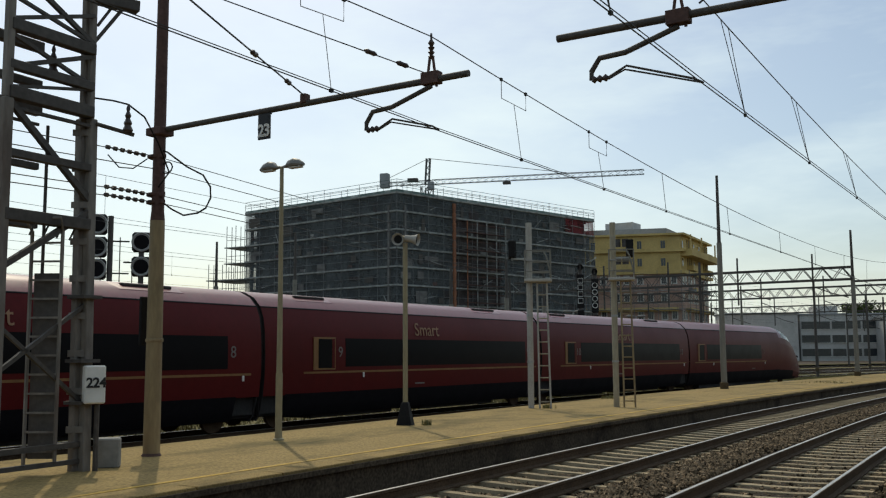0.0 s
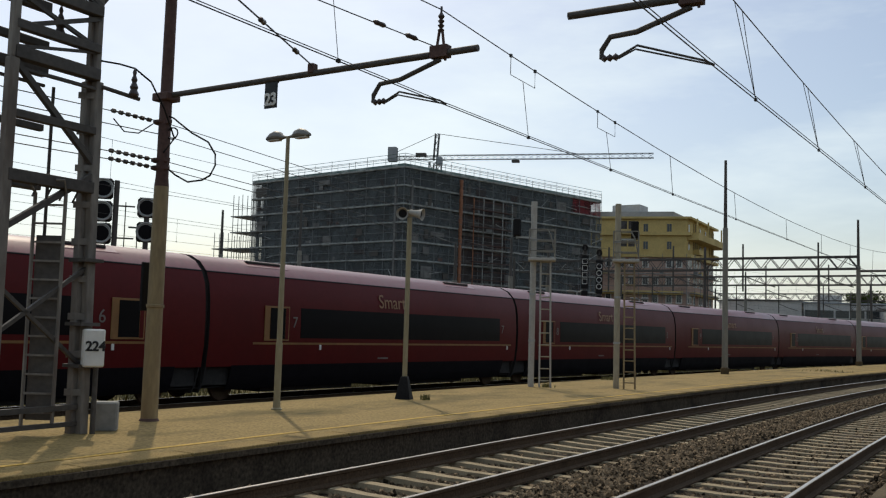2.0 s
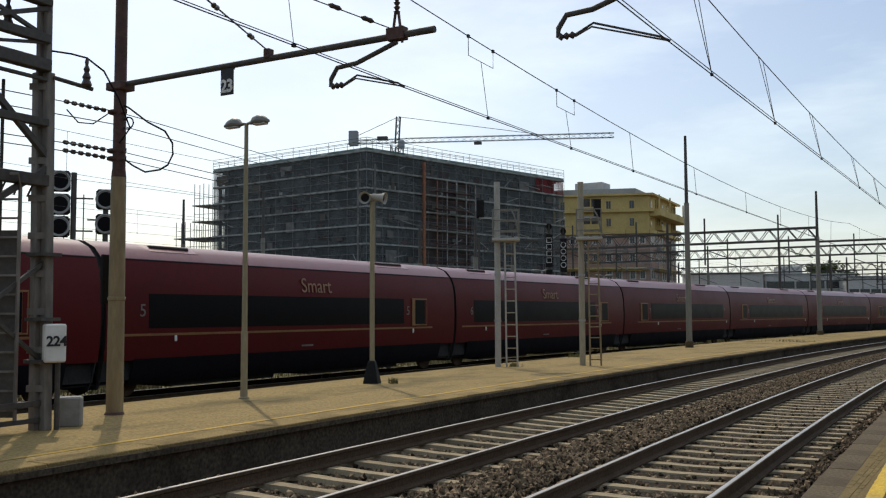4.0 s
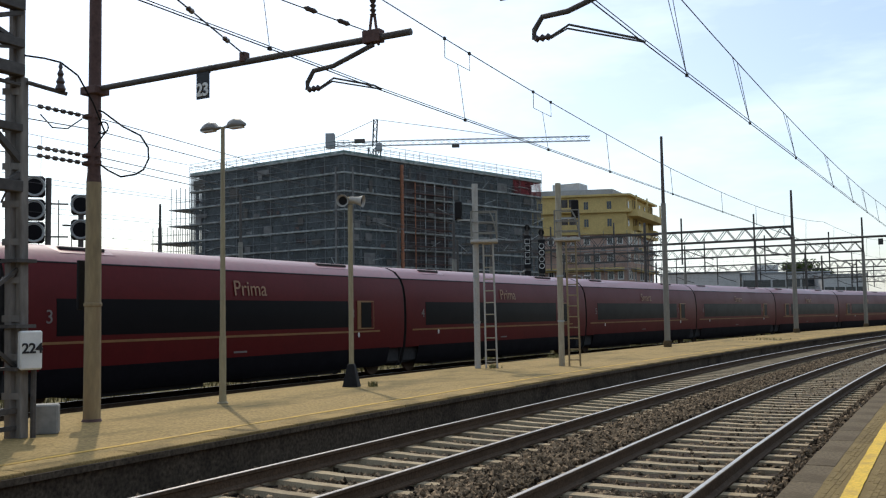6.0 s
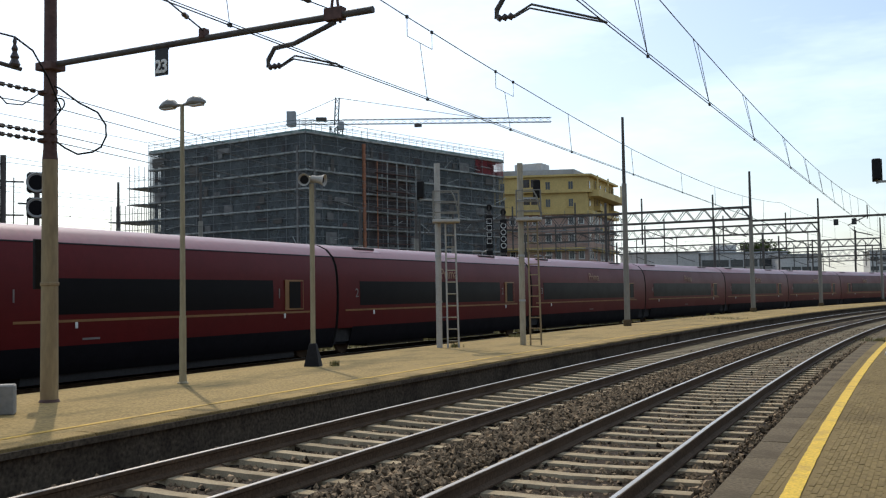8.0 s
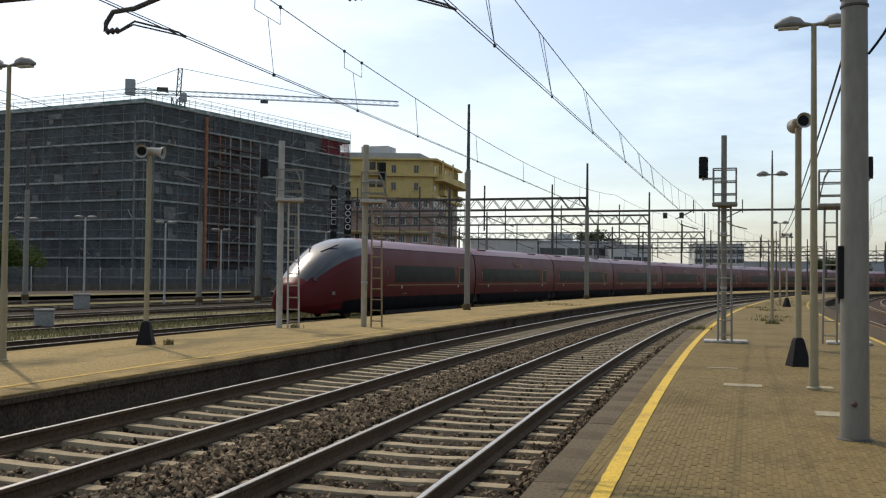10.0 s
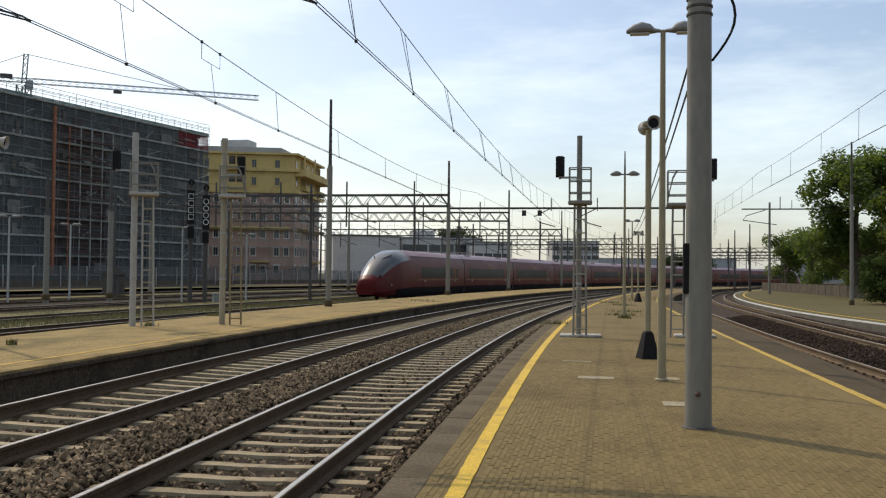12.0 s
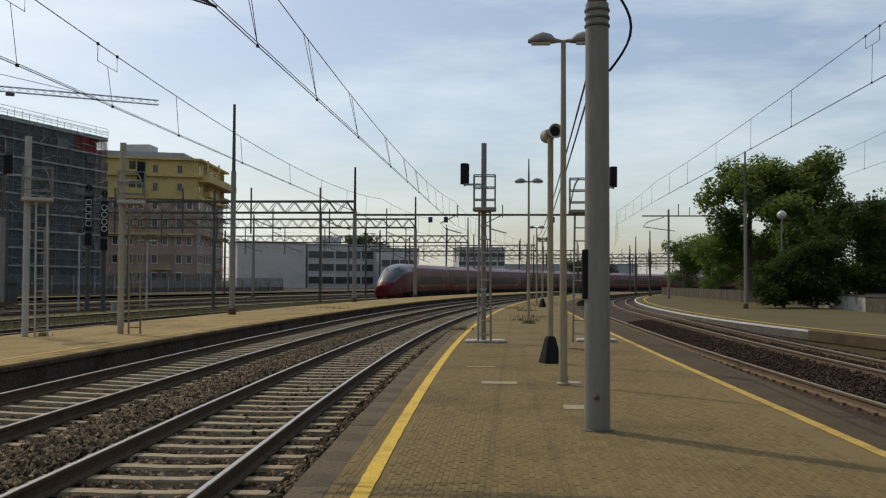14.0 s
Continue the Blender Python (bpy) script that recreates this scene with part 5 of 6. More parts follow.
def cross_beam():
    t = thing("cross_beam", "slim dark beam spanning the near tracks and platform", "gantry", m=pose(-10.95, 68.2, 0))
    part("beam", Geo().tube([(0, 0, 6.2), (17.8, 0, 6.2)], 0.075, 8), M_DARKST, t)
    part("post", Geo().tube([(16.9, 0, -0.1), (16.9, 0, 7.2)], 0.11, 10), M_POLE_G, t)
    for x in (6.4, 9.6):
        part("drop_arm", Geo().tube([(x + 0.9, 0, 6.2), (x - 0.3, 0, 5.6), (x + 0.1, 0, 5.2), (x + 1.2, 0, 4.9)], 0.04, 6).bar((x + 0.9, 0, 6.0), (x + 0.9, 0, 6.9), 0.07), M_DARKST, t)
    for x in (5.4, 6.5, 14.0):
        part("plate", Geo().box((x, -0.05, 5.85), (0.3, 0.02, 0.4)), M_SIGNK, t)


cross_beam()


def side_catenary():
    t = thing("side_mast", "slender mast with short catenary arm beside the other track", "mast", m=pose(14.6, 90, 0))
    part("tube", Geo().tube([(0, 0, -0.1), (0, 0, 8.2)], 0.12, 10, 0.09), M_POLE_G, t)
    part("arm", Geo().tube([(-2.4, 0, 7.6), (4.6, 0, 7.6)], 0.06, 8), M_DARKST, t)
    part("drop_arm", Geo().tube([(-0.4, 0, 7.5), (-2.0, 0, 7.0), (-2.3, 0, 6.6), (0.6, 0, 6.2)], 0.04, 6), M_DARKST, t)
    part("spike", Geo().bar((0.9, 0, 7.6), (0.9, 0, 8.7), 0.07).bar((1.9, 0, 7.6), (1.9, 0, 8.4), 0.05), M_DARKST, t)


side_catenary()
for x, y, h in ((14.9, 104, 7.0), (15.2, 118, 7.0), (8.0, 150, 7.5), (2.5, 140, 7.0), (12, 170, 8)):
    post_mast("slender dark mast far down the line", x, y, h, 0.13, M_DARKST)
for s, u in ((64, -22.6), (90, -28), (104, -22.6), (120, -15), (133, -28), (150, -22.6), (150, -9), (175, -15), (198, -28), (205, -9), (230, -22)):
    x, y, _ = curve_at(u, s)
    post_mast("slender dark yard mast among many", x, y, 8.2 + (s % 7) * 0.15, 0.12, M_DARKST)


# ---- overhead wires ----
def wire_run(label, ends, sag, contact=None, droppers=7, r=0.008, twin=False):
    """A carrying wire from end to end, with the contact wire and droppers below it."""
    t = thing("overhead_wire", label, "overhead wire", "overhead wires")
    (xa, ya, za), (xb, yb, zb) = ends

    def at(q, dz=0.0):
        return (xa + (xb - xa) * q, ya + (yb - ya) * q, za + (zb - za) * q - sag * 4 * q * (1 - q) + dz)

    part("carrying_wire", Geo().tube([at(q) for q in steps(0, 1, 20)], r, 5), M_WIRE, t)
    if contact:
        (xc, yc, zc), (xd, yd, zd) = contact

        def low(q):
            return (xc + (xd - xc) * q, yc + (yd - yc) * q, zc + (zd - zc) * q)

        part("contact_wire", Geo().tube([low(0), low(1)], r * 0.9, 5), M_WIRE, t)
        if twin:
            part("contact_wire", Geo().tube([Vector(low(0)) + Vector((0.03, 0, 0.015)), Vector(low(1)) + Vector((0.03, 0, 0.0))], r * 0.7, 5), M_WIRE, t)
        if isinstance(droppers, int):
            droppers = [(yc + (yd - yc) * (i + 0.5) / droppers, "single") for i in range(droppers)]
        for y, kind in droppers:
            def up(yy):
                return Vector(at((yy - ya) / (yb - ya)))
            e = Vector(low((y - yc) / (yd - yc)))
            if kind == "stirrup":
                p1, p2 = up(y - 0.42), up(y + 0.34)
                d1, d2 = p1 - Vector((0, 0, 0.28)), p2 - Vector((0, 0, 0.26))
                part("dropper", Geo().tube([p1, d1, d2, p2], 0.006, 4).tube([(d1 + d2) / 2, e], 0.005, 4), M_WIRE, t, "dropper with square stirrup")
                for p in (p1, p2):
                    part("clip", Geo().box(p, (0.03, 0.05, 0.045)), M_WIRE, t)
            elif kind == "fork":
                part("dropper", Geo().tube([up(y - 0.16), e], 0.005, 4).tube([up(y + 0.16), e], 0.005, 4), M_WIRE, t, "forked dropper")
            else:
                part("dropper", Geo().tube([up(y), e], 0.006, 4), M_WIRE, t)
            part("clip", Geo().box(e, (0.03, 0.05, 0.035)), M_WIRE, t)
    return t


ARM_A, ARM_B = Vector((-3.26, 9.91, 5.68)), Vector((-6.62, 10.15, 5.62))
CON_A, CON_B = Vector((-3.04, 9.91, 4.39)), Vector((-6.52, 10.15, 4.36))
MID_A, MID_B = Vector((-2.78, 50, 5.65)), Vector((-6.30, 48, 5.6))
LOW_A, LOW_B = Vector((-2.76, 50, 4.40)), Vector((-6.36, 48, 4.38))
END_A, END_B = Vector((-2.2, 68.2, 5.9)), Vector((-5.3, 68.2, 5.9))
DROPS_A = [(11.64, "fork"), (15.2, "fork"), (19.25, "fork"), (24.3, "fork"), (28.1, "fork"), (31.4, "fork"), (35, "single"), (38.5, "single"), (42, "single"), (46, "single")]
DROPS_B = [(12.43, "stirrup"), (15.52, "stirrup"), (18.7, "single"), (23.2, "single"), (28.3, "single"), (33, "single"), (38, "single"), (43, "single")]
wire_run("overhead line above the near track", (ARM_A, MID_A), 0.56, (CON_A, LOW_A), DROPS_A, twin=True)
wire_run("overhead line above the second track", (ARM_B, MID_B), 0.66, (CON_B, LOW_B), DROPS_B, twin=True)
wire_run("overhead line above the near track, next span", (MID_A, END_A), 0.2, (LOW_A, Vector((-2.2, 68.2, 4.7))), 4)
wire_run("overhead line above the second track, next span", (MID_B, END_B), 0.2, (LOW_B, Vector((-5.3, 68.2, 4.7))), 4)
wire_run("overhead line above the near track, behind", (ARM_A, Vector((-3.0, -32, 5.68))), 0.55, (CON_A, Vector((-3.0, -32, 4.39))), [(7.4, "fork"), (3.6, "fork"), (-1, "single")], twin=True)
wire_run("overhead line above the second track, behind", (ARM_B, Vector((-5.9, -32, 5.62))), 0.6, (CON_B, Vector((-5.9, -32, 4.36))), [(7.93, "stirrup"), (4.4, "stirrup"), (0, "single")], twin=True)
for (a, e, ca, ce) in ((END_A, (3.5, 118, 6.2), (-2.2, 68.2, 4.7), (3.8, 118, 4.9)), (END_B, (0.6, 118, 6.2), (-5.3, 68.2, 4.7), (0.8, 118, 4.9))):
    wire_run("overhead line further along the bend", (a, Vector(e)), 0.5, (Vector(ca), Vector(ce)), 8)
wire_run("overhead line above the other track", (Vector((7.42, 0, 7.2)), Vector((7.3, 48, 6.5))), 0.33, (Vector((7.42, 0, 5.55)), Vector((7.28, 48, 5.55))), [(14.5, "stirrup"), (19.95, "stirrup"), (25.5, "single"), (29.7, "single"), (34.6, "single"), (40, "single"), (44.4, "single")], twin=True)
wire_run("overhead line above the other track, next span", (Vector((7.3, 48, 6.5)), Vector((7.5, 68.2, 6.45))), 0.1, (Vector((7.28, 48, 5.55)), Vector((7.45, 68.2, 5.45))), 5)
wire_run("overhead line above the other track, further on", (Vector((7.5, 68.2, 6.45)), Vector((13.4, 120, 7.0))), 0.4, (Vector((7.45, 68.2, 5.45)), Vector((13.0, 120, 5.9))), 8)
wire_run("overhead line beyond the opposite platform", (Vector((12.5, 14, 7.1)), Vector((15.6, 78, 7.2))), 0.2, (Vector((12.5, 14, 5.85)), Vector((15.5, 78, 5.95))), 12)
wire_run("feeder wire stayed from the arm", (Vector((-6.7, 10.1, 5.14)), Vector((-11.3, 2.6, 7.07))), 0.03)
wire_run("feeder cable behind the thick mast", (Vector((1.0, 9.98, 4.1)), Vector((2.0, 66, 4.6))), 0.4, r=0.014)
wire_run("second feeder cable behind the thick mast", (Vector((1.05, 9.98, 4.0)), Vector((2.15, 66, 4.45))), 0.4, r=0.014)
for u, z in ((-19.9, 5.0), (-25.3, 5.0), (-31.2, 5.0), (-36.4, 5.1)):
    for sa, sb in ((-55, -10), (-10, 46), (46, 66), (66, 95), (95, 142)):
        pa, pb = curve_at(u, sa), curve_at(u, sb)
        wire_run("overhead line above a yard track", (Vector((pa[0], pa[1], z + 1.1)), Vector((pb[0], pb[1], z + 1.1))), 0.45, (Vector((pa[0], pa[1], z - 0.2)), Vector((pb[0], pb[1], z - 0.2))), 5, r=0.0065)
for z in (4.61, 4.41, 4.01, 3.89):
    wire_run("anchored feeder wire on the brown mast", (Vector((-11.7, 10.1, z)), Vector((-19.3, 66.0, z + 0.3))), 0.25, r=0.007)
    wire_run("anchored feeder wire passing the lattice tower", (Vector((-11.7, 10.1, z)), Vector((-12.6, -25, z + 0.5))), 0.3, r=0.008)


# ---- lattice signal tower ----
def signal_tower():
    t = thing("signal_tower", "weathered steel lattice signal tower with ladder", "signal tower", m=pose(-11.0, 8.33, 0))
    b = (0.05, -1.3)
    for x, y, w in ((0, 0, 0.12), (*b, 0.13)):
        for dx in ((-0.06, 0.06) if y == 0 else (0.0,)):
            lean = -0.09 if y == 0 else 0.0
            g = Geo().bar((x + dx, y + dx * 0.6, 0), (x + dx + lean, y + dx * 0.6, 4.75), w)
            g.bar((x + dx * 0.6 + lean, y + dx * 0.35, 4.75), (x + dx * 0.6 + lean * 1.3, y + dx * 0.35, 8.5), w * 0.8)
            part("leg", g, M_TOWER, t, "grey steel channel leg", bevel=0.012)
    for k in range(9):
        part("batten", Geo().box((-0.02 * k * 0.5, -0.07, 0.55 + 0.5 * k), (0.26, 0.012, 0.09), Matrix.Rotation(0.6, 3, 'Z')), M_TOWER, t, bevel=0.003)
    for z, w in ((3.28, 0.19), (4.06, 0.13), (4.64, 0.06), (4.83, 0.2), (5.19, 0.15), (5.71, 0.19), (6.6, 0.2)):
        part("girt", Geo().bar((0, 0, z), (*b, z), w * 0.8), M_DARKST, t, "dark horizontal steel member", bevel=0.008)
        part("girt", Geo().bar((-0.5, -0.45, z), (-0.5 + b[0], -0.45 + b[1] * 0.6, z), w * 0.7), M_DARKST, t, bevel=0.008)
    for z0, z1, w in ((4.75, 3.62, 0.075), (2.6, 3.45, 0.075), (5.15, 5.62, 0.06), (5.6, 5.2, 0.05), (1.3, 2.2, 0.05), (1.9, 0.9, 0.05), (6.5, 5.8, 0.06), (5.78, 6.2, 0.05), (6.1, 5.8, 0.045), (4.9, 5.15, 0.04)):
        part("brace", Geo().bar((*b, z0), (0, 0, z1), w), M_DARKST, t)
    for k in range(4):
        part("step_bolt", Geo().bar((0.03 * k, -0.2 - 0.22 * k, 3.2), (0.03 * k - 0.05, -0.24 - 0.22 * k, 3.05), 0.02), M_DARKST, t)
    part("bracket_arm", Geo().bar((-0.08, 0.05, 6.5), (0.16, 0.62, 6.48), 0.16).bar((-0.1, 0, 5.75), (0.06, 0.42, 6.42), 0.05).bar((-0.06, 0.1, 6.1), (0.02, 0.28, 6.42), 0.04), M_DARKST, t, "dark projecting bracket", bevel=0.01)
    part("side_arm", Geo().tube([(0.05, 0.05, 4.68), (0.22, 0.55, 4.60)], 0.03, 8), M_DARKST, t)
    part("insulator", Geo().lathe((0.2, 0.46, 4.62), [(0.06, 0), (0.075, 0.03), (0.045, 0.1), (0.06, 0.13), (0.03, 0.2), (0.045, 0.24), (0.02, 0.3), (0.03, 0.34), (0.012, 0.40)], 10), M_INS, t, "dark stacked insulator")
    part("insulator", Geo().lathe((-0.1, -0.55, 5.25), [(0.06, 0), (0.075, 0.03), (0.045, 0.1), (0.06, 0.13), (0.03, 0.2), (0.045, 0.24), (0.02, 0.3), (0.03, 0.34), (0.012, 0.40)], 10), M_INS, t, "dark stacked insulator")
    part("jumper", Geo().tube([(0, 0.05, 5.05), (0.1, 0.28, 5.05), (0.2, 0.46, 5.02), (0.2, 0.75, 4.9), (0.1, 1.1, 4.6), (-0.1, 1.5, 4.25), (-0.7, 1.8, 4.1)], 0.013, 6), M_BLACK, t)
    w = Vector((-0.85, -0.53, 0)) * 0.2
    c = Vector((-0.12, -0.52, 0))
    lat = part("ladder", Geo().bar(c - w + Vector((0, 0, 0.12)), c - w + Vector((0, 0, 3.15)), 0.035).bar(c + w + Vector((0, 0, 0.12)), c + w + Vector((0, 0, 3.15)), 0.035), M_TOWER, t, "ladder with plate behind its rungs")
    for k in range(12):
        part("rung", Geo().bar(c - w + Vector((0, 0, 0.3 + 0.245 * k)), c + w + Vector((0, 0, 0.3 + 0.245 * k)), 0.026), M_TOWER, lat)
    q = Matrix.Rotation(math.atan2(-0.53, -0.85), 3, 'Z')
    part("back_plate", Geo().box(c + Vector((-0.05, 0.06, 1.4)), (0.34, 0.02, 2.4), q), M_DARKST, lat, "dark plate behind the ladder")
    part("ladder_hoop", Geo().tube([c - w + Vector((0, 0, 3.15)), c - w * 1.2 + Vector((0.1, -0.15, 3.3)), c + w * 1.2 + Vector((0.1, -0.15, 3.3)), c + w + Vector((0, 0, 3.15))], 0.02, 6), M_TOWER, lat)
    part("thin_post", Geo().tube([(-0.3, -0.45, 2.0), (-0.3, -0.45, 4.6)], 0.022, 6), M_DARKST, t)
    part("rail_low", Geo().bar((0.35, -2.6, 0.16), (0.0, 0.0, 0.14), 0.06), M_DARKST, t, "low steel fence rail")
    part("rail_low", Geo().bar((0.35, -2.6, 0.36), (0.0, 0.0, 0.36), 0.07), M_DARKST, t, "low steel fence rail")
    sg = part("number_box", Geo().box((0, 0, 0), (0.27, 0.16, 0.5)), M_SIGN, t, "white box with black numerals", bevel=0.02, m=pose(0.22, 0.02, 1.14, 0, 0, 66))
    for k, digit in enumerate("224"):
        part("numeral", lettering(digit, 0.18, M_SIGNK, 0.004, 0.005), None, sg, "black numeral", m=pose(-0.075 + 0.085 * k, -0.084, 0.02, 90, 0, 0))
    part("conduit", Geo().tube([(0.17, 0.12, 0), (0.17, 0.12, 0.9)], 0.035, 8), M_DARKST, t)
    for z in (0.9, 1.45, 2.3):
        part("clamp", Geo().box((0, 0, z), (0.34, 0.3, 0.045)), M_DARKST, t)


signal_tower()
whole("cable_cabinet", Geo().box((0, 0, 0.2), (0.32, 0.28, 0.40)), M_PLASTER, "grey metal cable cabinet at the tower's foot", "cabinet", bevel=0.02, m=pose(-11.06, 8.84, 0, 0, 0, 45))


# ---- yard things beyond the train ----
def yard_signal(label, x, y, z0, h, heads, turn):
    t = thing("yard_signal", label, "railway signal", "yard signals", pose(x, y, z0, 0, 0, turn))
    part("post", Geo().tube([(0, 0, 0), (0, 0, h)], 0.09, 10), M_DARKST, t)
    for hx, hz in heads:
        hd = part("signal_head", Geo().box((hx, 0, hz), (0.64, 0.22, 0.7)), M_BLACK, t, "black round signal head", bevel=0.08)
        part("lens_ring", Geo().lathe((hx, -0.1, hz), [(0.32, 0), (0.34, 0.05), (0.31, 0.06), (0.27, 0.02)], 20, (0, -1, 0)), M_GALV, hd, "grey ring")
        part("lens", Geo().lathe((hx, -0.1, hz), [(0.27, 0.0), (0.25, 0.03)], 18, (0, -1, 0)), M_GLASS, hd)
    part("hoop", Geo().tube([(-0.6, 0.3, h * 0.72), (0.6, 0.3, h * 0.72)], 0.03, 6).tube([(-0.6, 0.3, h * 0.88), (0.6, 0.3, h * 0.88)], 0.03, 6).tube([(-0.3, 0.3, h * 0.6), (-0.3, 0.3, h * 0.9)], 0.02, 5).tube([(0.3, 0.3, h * 0.6), (0.3, 0.3, h * 0.9)], 0.02, 5), M_DARKST, t)


yard_signal("black twin-lamp yard signal above the train", -26.6, 22.6, -0.6, 6.1, ((0.0, 6.05), (0.0, 5.2)), 48)
yard_signal("black three-lamp yard signal beside a dark post", -26.5, 21.2, -0.6, 6.8, ((-0.42, 6.5), (-0.42, 5.74), (-0.42, 5.0)), 48)


def lattice_signal(label, x, y, h, turn, round_):
    t = thing("matrix_signal", label, "railway signal", "yard signals", pose(x, y, -0.4, 0, 0, turn))
    part("post", Geo().tube([(0, 0, 0), (0, 0, h)], 0.14, 10), M_DARKST, t)
    part("board", Geo().box((0, -0.1, h - 1.75), (0.44, 0.12, 2.1)), M_BLACK, t, "narrow black signal board", bevel=0.02)
    part("top_lamp", Geo().lathe((0, -0.1, h - 0.25), [(0.17, -0.1), (0.19, 0.0), (0.19, 0.14), (0.16, 0.14), (0.14, 0.02)], 14, (0, -1, 0)), M_BLACK, t, "hooded black lamp")
    part("base_box", Geo().box((0, -0.1, h - 3.3), (0.4, 0.3, 0.7)), M_BLACK, t, "black relay box", bevel=0.02)
    for k in range(4):
        z = h - 1.1 - k * 0.42
        if round_:
            part("frame", Geo().tube([(0.16 * math.cos(q * math.tau / 14), -0.19, z + 0.16 * math.sin(q * math.tau / 14)) for q in range(15)], 0.024, 5), M_SIGN, t, "white outlined lamp")
        else:
            part("frame", Geo().tube([(-0.15, -0.19, z - 0.15), (0.15, -0.19, z - 0.15), (0.15, -0.19, z + 0.15), (-0.15, -0.19, z + 0.15), (-0.15, -0.19, z - 0.15)], 0.024, 5), M_SIGN, t, "white outlined indicator")


lattice_signal("tall black yard signal with white square indicators", -25.0, 56.0, 7.6, 24, False)
lattice_signal("tall black yard signal with white round lamps", -24.2, 56.4, 7.3, 23, True)


def yard_lamp(label, x, y, h, z0=-0.4):
    t = thing("yard_lamp", label, "lamp post", "yard lamps", pose(x, y, z0, 0, 0, 38))
    part("post", Geo().tube([(0, 0, 0), (0, 0, h)], 0.07, 8, 0.05), M_GALV, t)
    for sd in (-1, 1):
        part("lamp_head", Geo().lathe((sd * 0.1, 0, h), [(0.04, 0), (0.1, 0.12), (0.1, 0.4), (0.03, 0.55)], 10, (sd, 0, 0.05)), M_LAMP, t)


for az, d, h in ((24.5, 62, 4.6), (37.9, 62, 5.2), (40.9, 62, 5.0), (33.6, 62, 5.0), (30.5, 66, 4.8), (20.9, 66, 4.4)):
    a = radians(az)
    yard_lamp("slim twin-headed yard lamp post", -d * math.sin(a), d * math.cos(a), h)
for az, d, h in ((40.9, 56, 8.6), (31.7, 52, 6.2), (28.4, 56, 7.0), (45.4, 58, 8.2), (26.2, 60, 6.6), (15.0, 90, 7.5)):
    a = radians(az)
    post_mast("slender grey mast standing in the yard", -d * math.sin(a), d * math.cos(a), h, 0.15)
for az, d, s in ((38.0, 52, 0.7), (44.8, 56, 0.7), (39.9, 40.5, 0.62), (22.5, 60, 0.5)):
    a = radians(az)
    x, y = -d * math.sin(a), d * math.cos(a)
    t = thing("relay_cabinet", "pale grey concrete relay cabinet in the yard", "cabinet", "relay cabinets", pose(x, y, -0.62 if d < 45 else -0.35, 0, 0, 35))
    part("body", Geo().box((0, 0, s / 2), (s * 1.1, 0.5, s)), M_PLASTER, t, bevel=0.02)
    part("lid", Geo().box((0, 0, s + 0.03), (s * 1.2, 0.6, 0.06)), M_PLASTER, t, bevel=0.01)


def lineside_hut():
    t = thing("lineside_hut", "small pale lineside hut with a pitched roof", "hut", m=pose(-37.0, 69.0, -0.3, 0, 0, 28))
    part("wall", Geo().loft([[(-0.8, -0.9, z), (0.8, -0.9, z), (0.8, 0.9, z), (-0.8, 0.9, z)] for z in (0, 1.5)]), M_FENCE, t, "weathered plaster walls", bevel=0.02)
    part("roof", Geo().loft([[(-1.0, y, 1.48), (1.0, y, 1.48), (0.0, y, 2.25)] for y in (-1.05, 1.05)]), M_DARKST, t, "dark pitched roof", smooth=False)
    part("door", Geo().box((0.1, -0.93, 0.7), (0.6, 0.06, 1.3)), M_DARKIN, t, "dark door")


lineside_hut()


# ---- weeds and grass ----
def tufts(name, label, places, blades, size):
    g = Geo()
    for x, y, z, spread in places:
        for _ in range(blades):
            px, py = x + rng.gauss(0, spread), y + rng.gauss(0, spread)
            a, hgt = rng.uniform(0, math.tau), size * rng.uniform(0.4, 1.3)
            lean = rng.uniform(0.1, 0.6) * hgt
            dx, dy = math.cos(a), math.sin(a)
            w = 0.012 + size * 0.03
            g.add([(px - dy * w, py + dx * w, z), (px + dy * w, py - dx * w, z), (px + dx * lean, py + dy * lean, z + hgt)], [(0, 1, 2)])
    return whole(name, g, M_BLADE, label, "grass", kind="stuff", smooth=False)


tufts("weeds", "small green weeds growing on the platforms", [(0.82, 34.85, 0, 0.08), (-12.1, 24.6, 0, 0.06), (-12.9, 31, 0, 0.15), (-9.8, 52, 0, 0.7), (-11.5, 17.5, 0, 0.035), (1.9, 60, 0, 0.6), (0.3, 54.4, 0, 0.5), (1.0, 50, 0, 0.3), (2.8, 70, 0, 1.2), (2.6, 64, 0, 0.8), (-1.75, 27, -0.35, 0.12), (-1.45, 30, 0, 0.2), (0.75, 37.5, 0, 0.3), (1.0, 41, 0, 0.4), (0.72, 34.9, 0, 0.08)], 120, 0.12)
strip = []
for _ in range(900):
    s, u = rng.uniform(-12, 75), rng.choice((-22.9, -22.9, -22.4, -28.2)) + rng.gauss(0, 0.6)
    x, y, _ = curve_at(u, s)
    strip.append((x, y, -0.68, 0.4))
tufts("yard_grass", "dry yellow-green grass between the yard tracks", strip, 26, 0.2)


# ---- the train ----
HALF = [(1.16, 0.28), (1.29, 0.5), (1.41, 0.95), (1.475, 1.55), (1.485, 2.1), (1.46, 2.7), (1.40, 3.1), (1.27, 3.42), (1.02, 3.68), (0.66, 3.84), (0.3, 3.895), (0.0, 3.905)]
FLOOR_I, ROOF_I = 2, 6


def side_ring(y, lo, hi, grow=0.0):
    """The body's outline on both sides between two points of the section."""
    pts = HALF[lo:hi + 1]
    return [(x + grow, y, z) for x, z in pts]


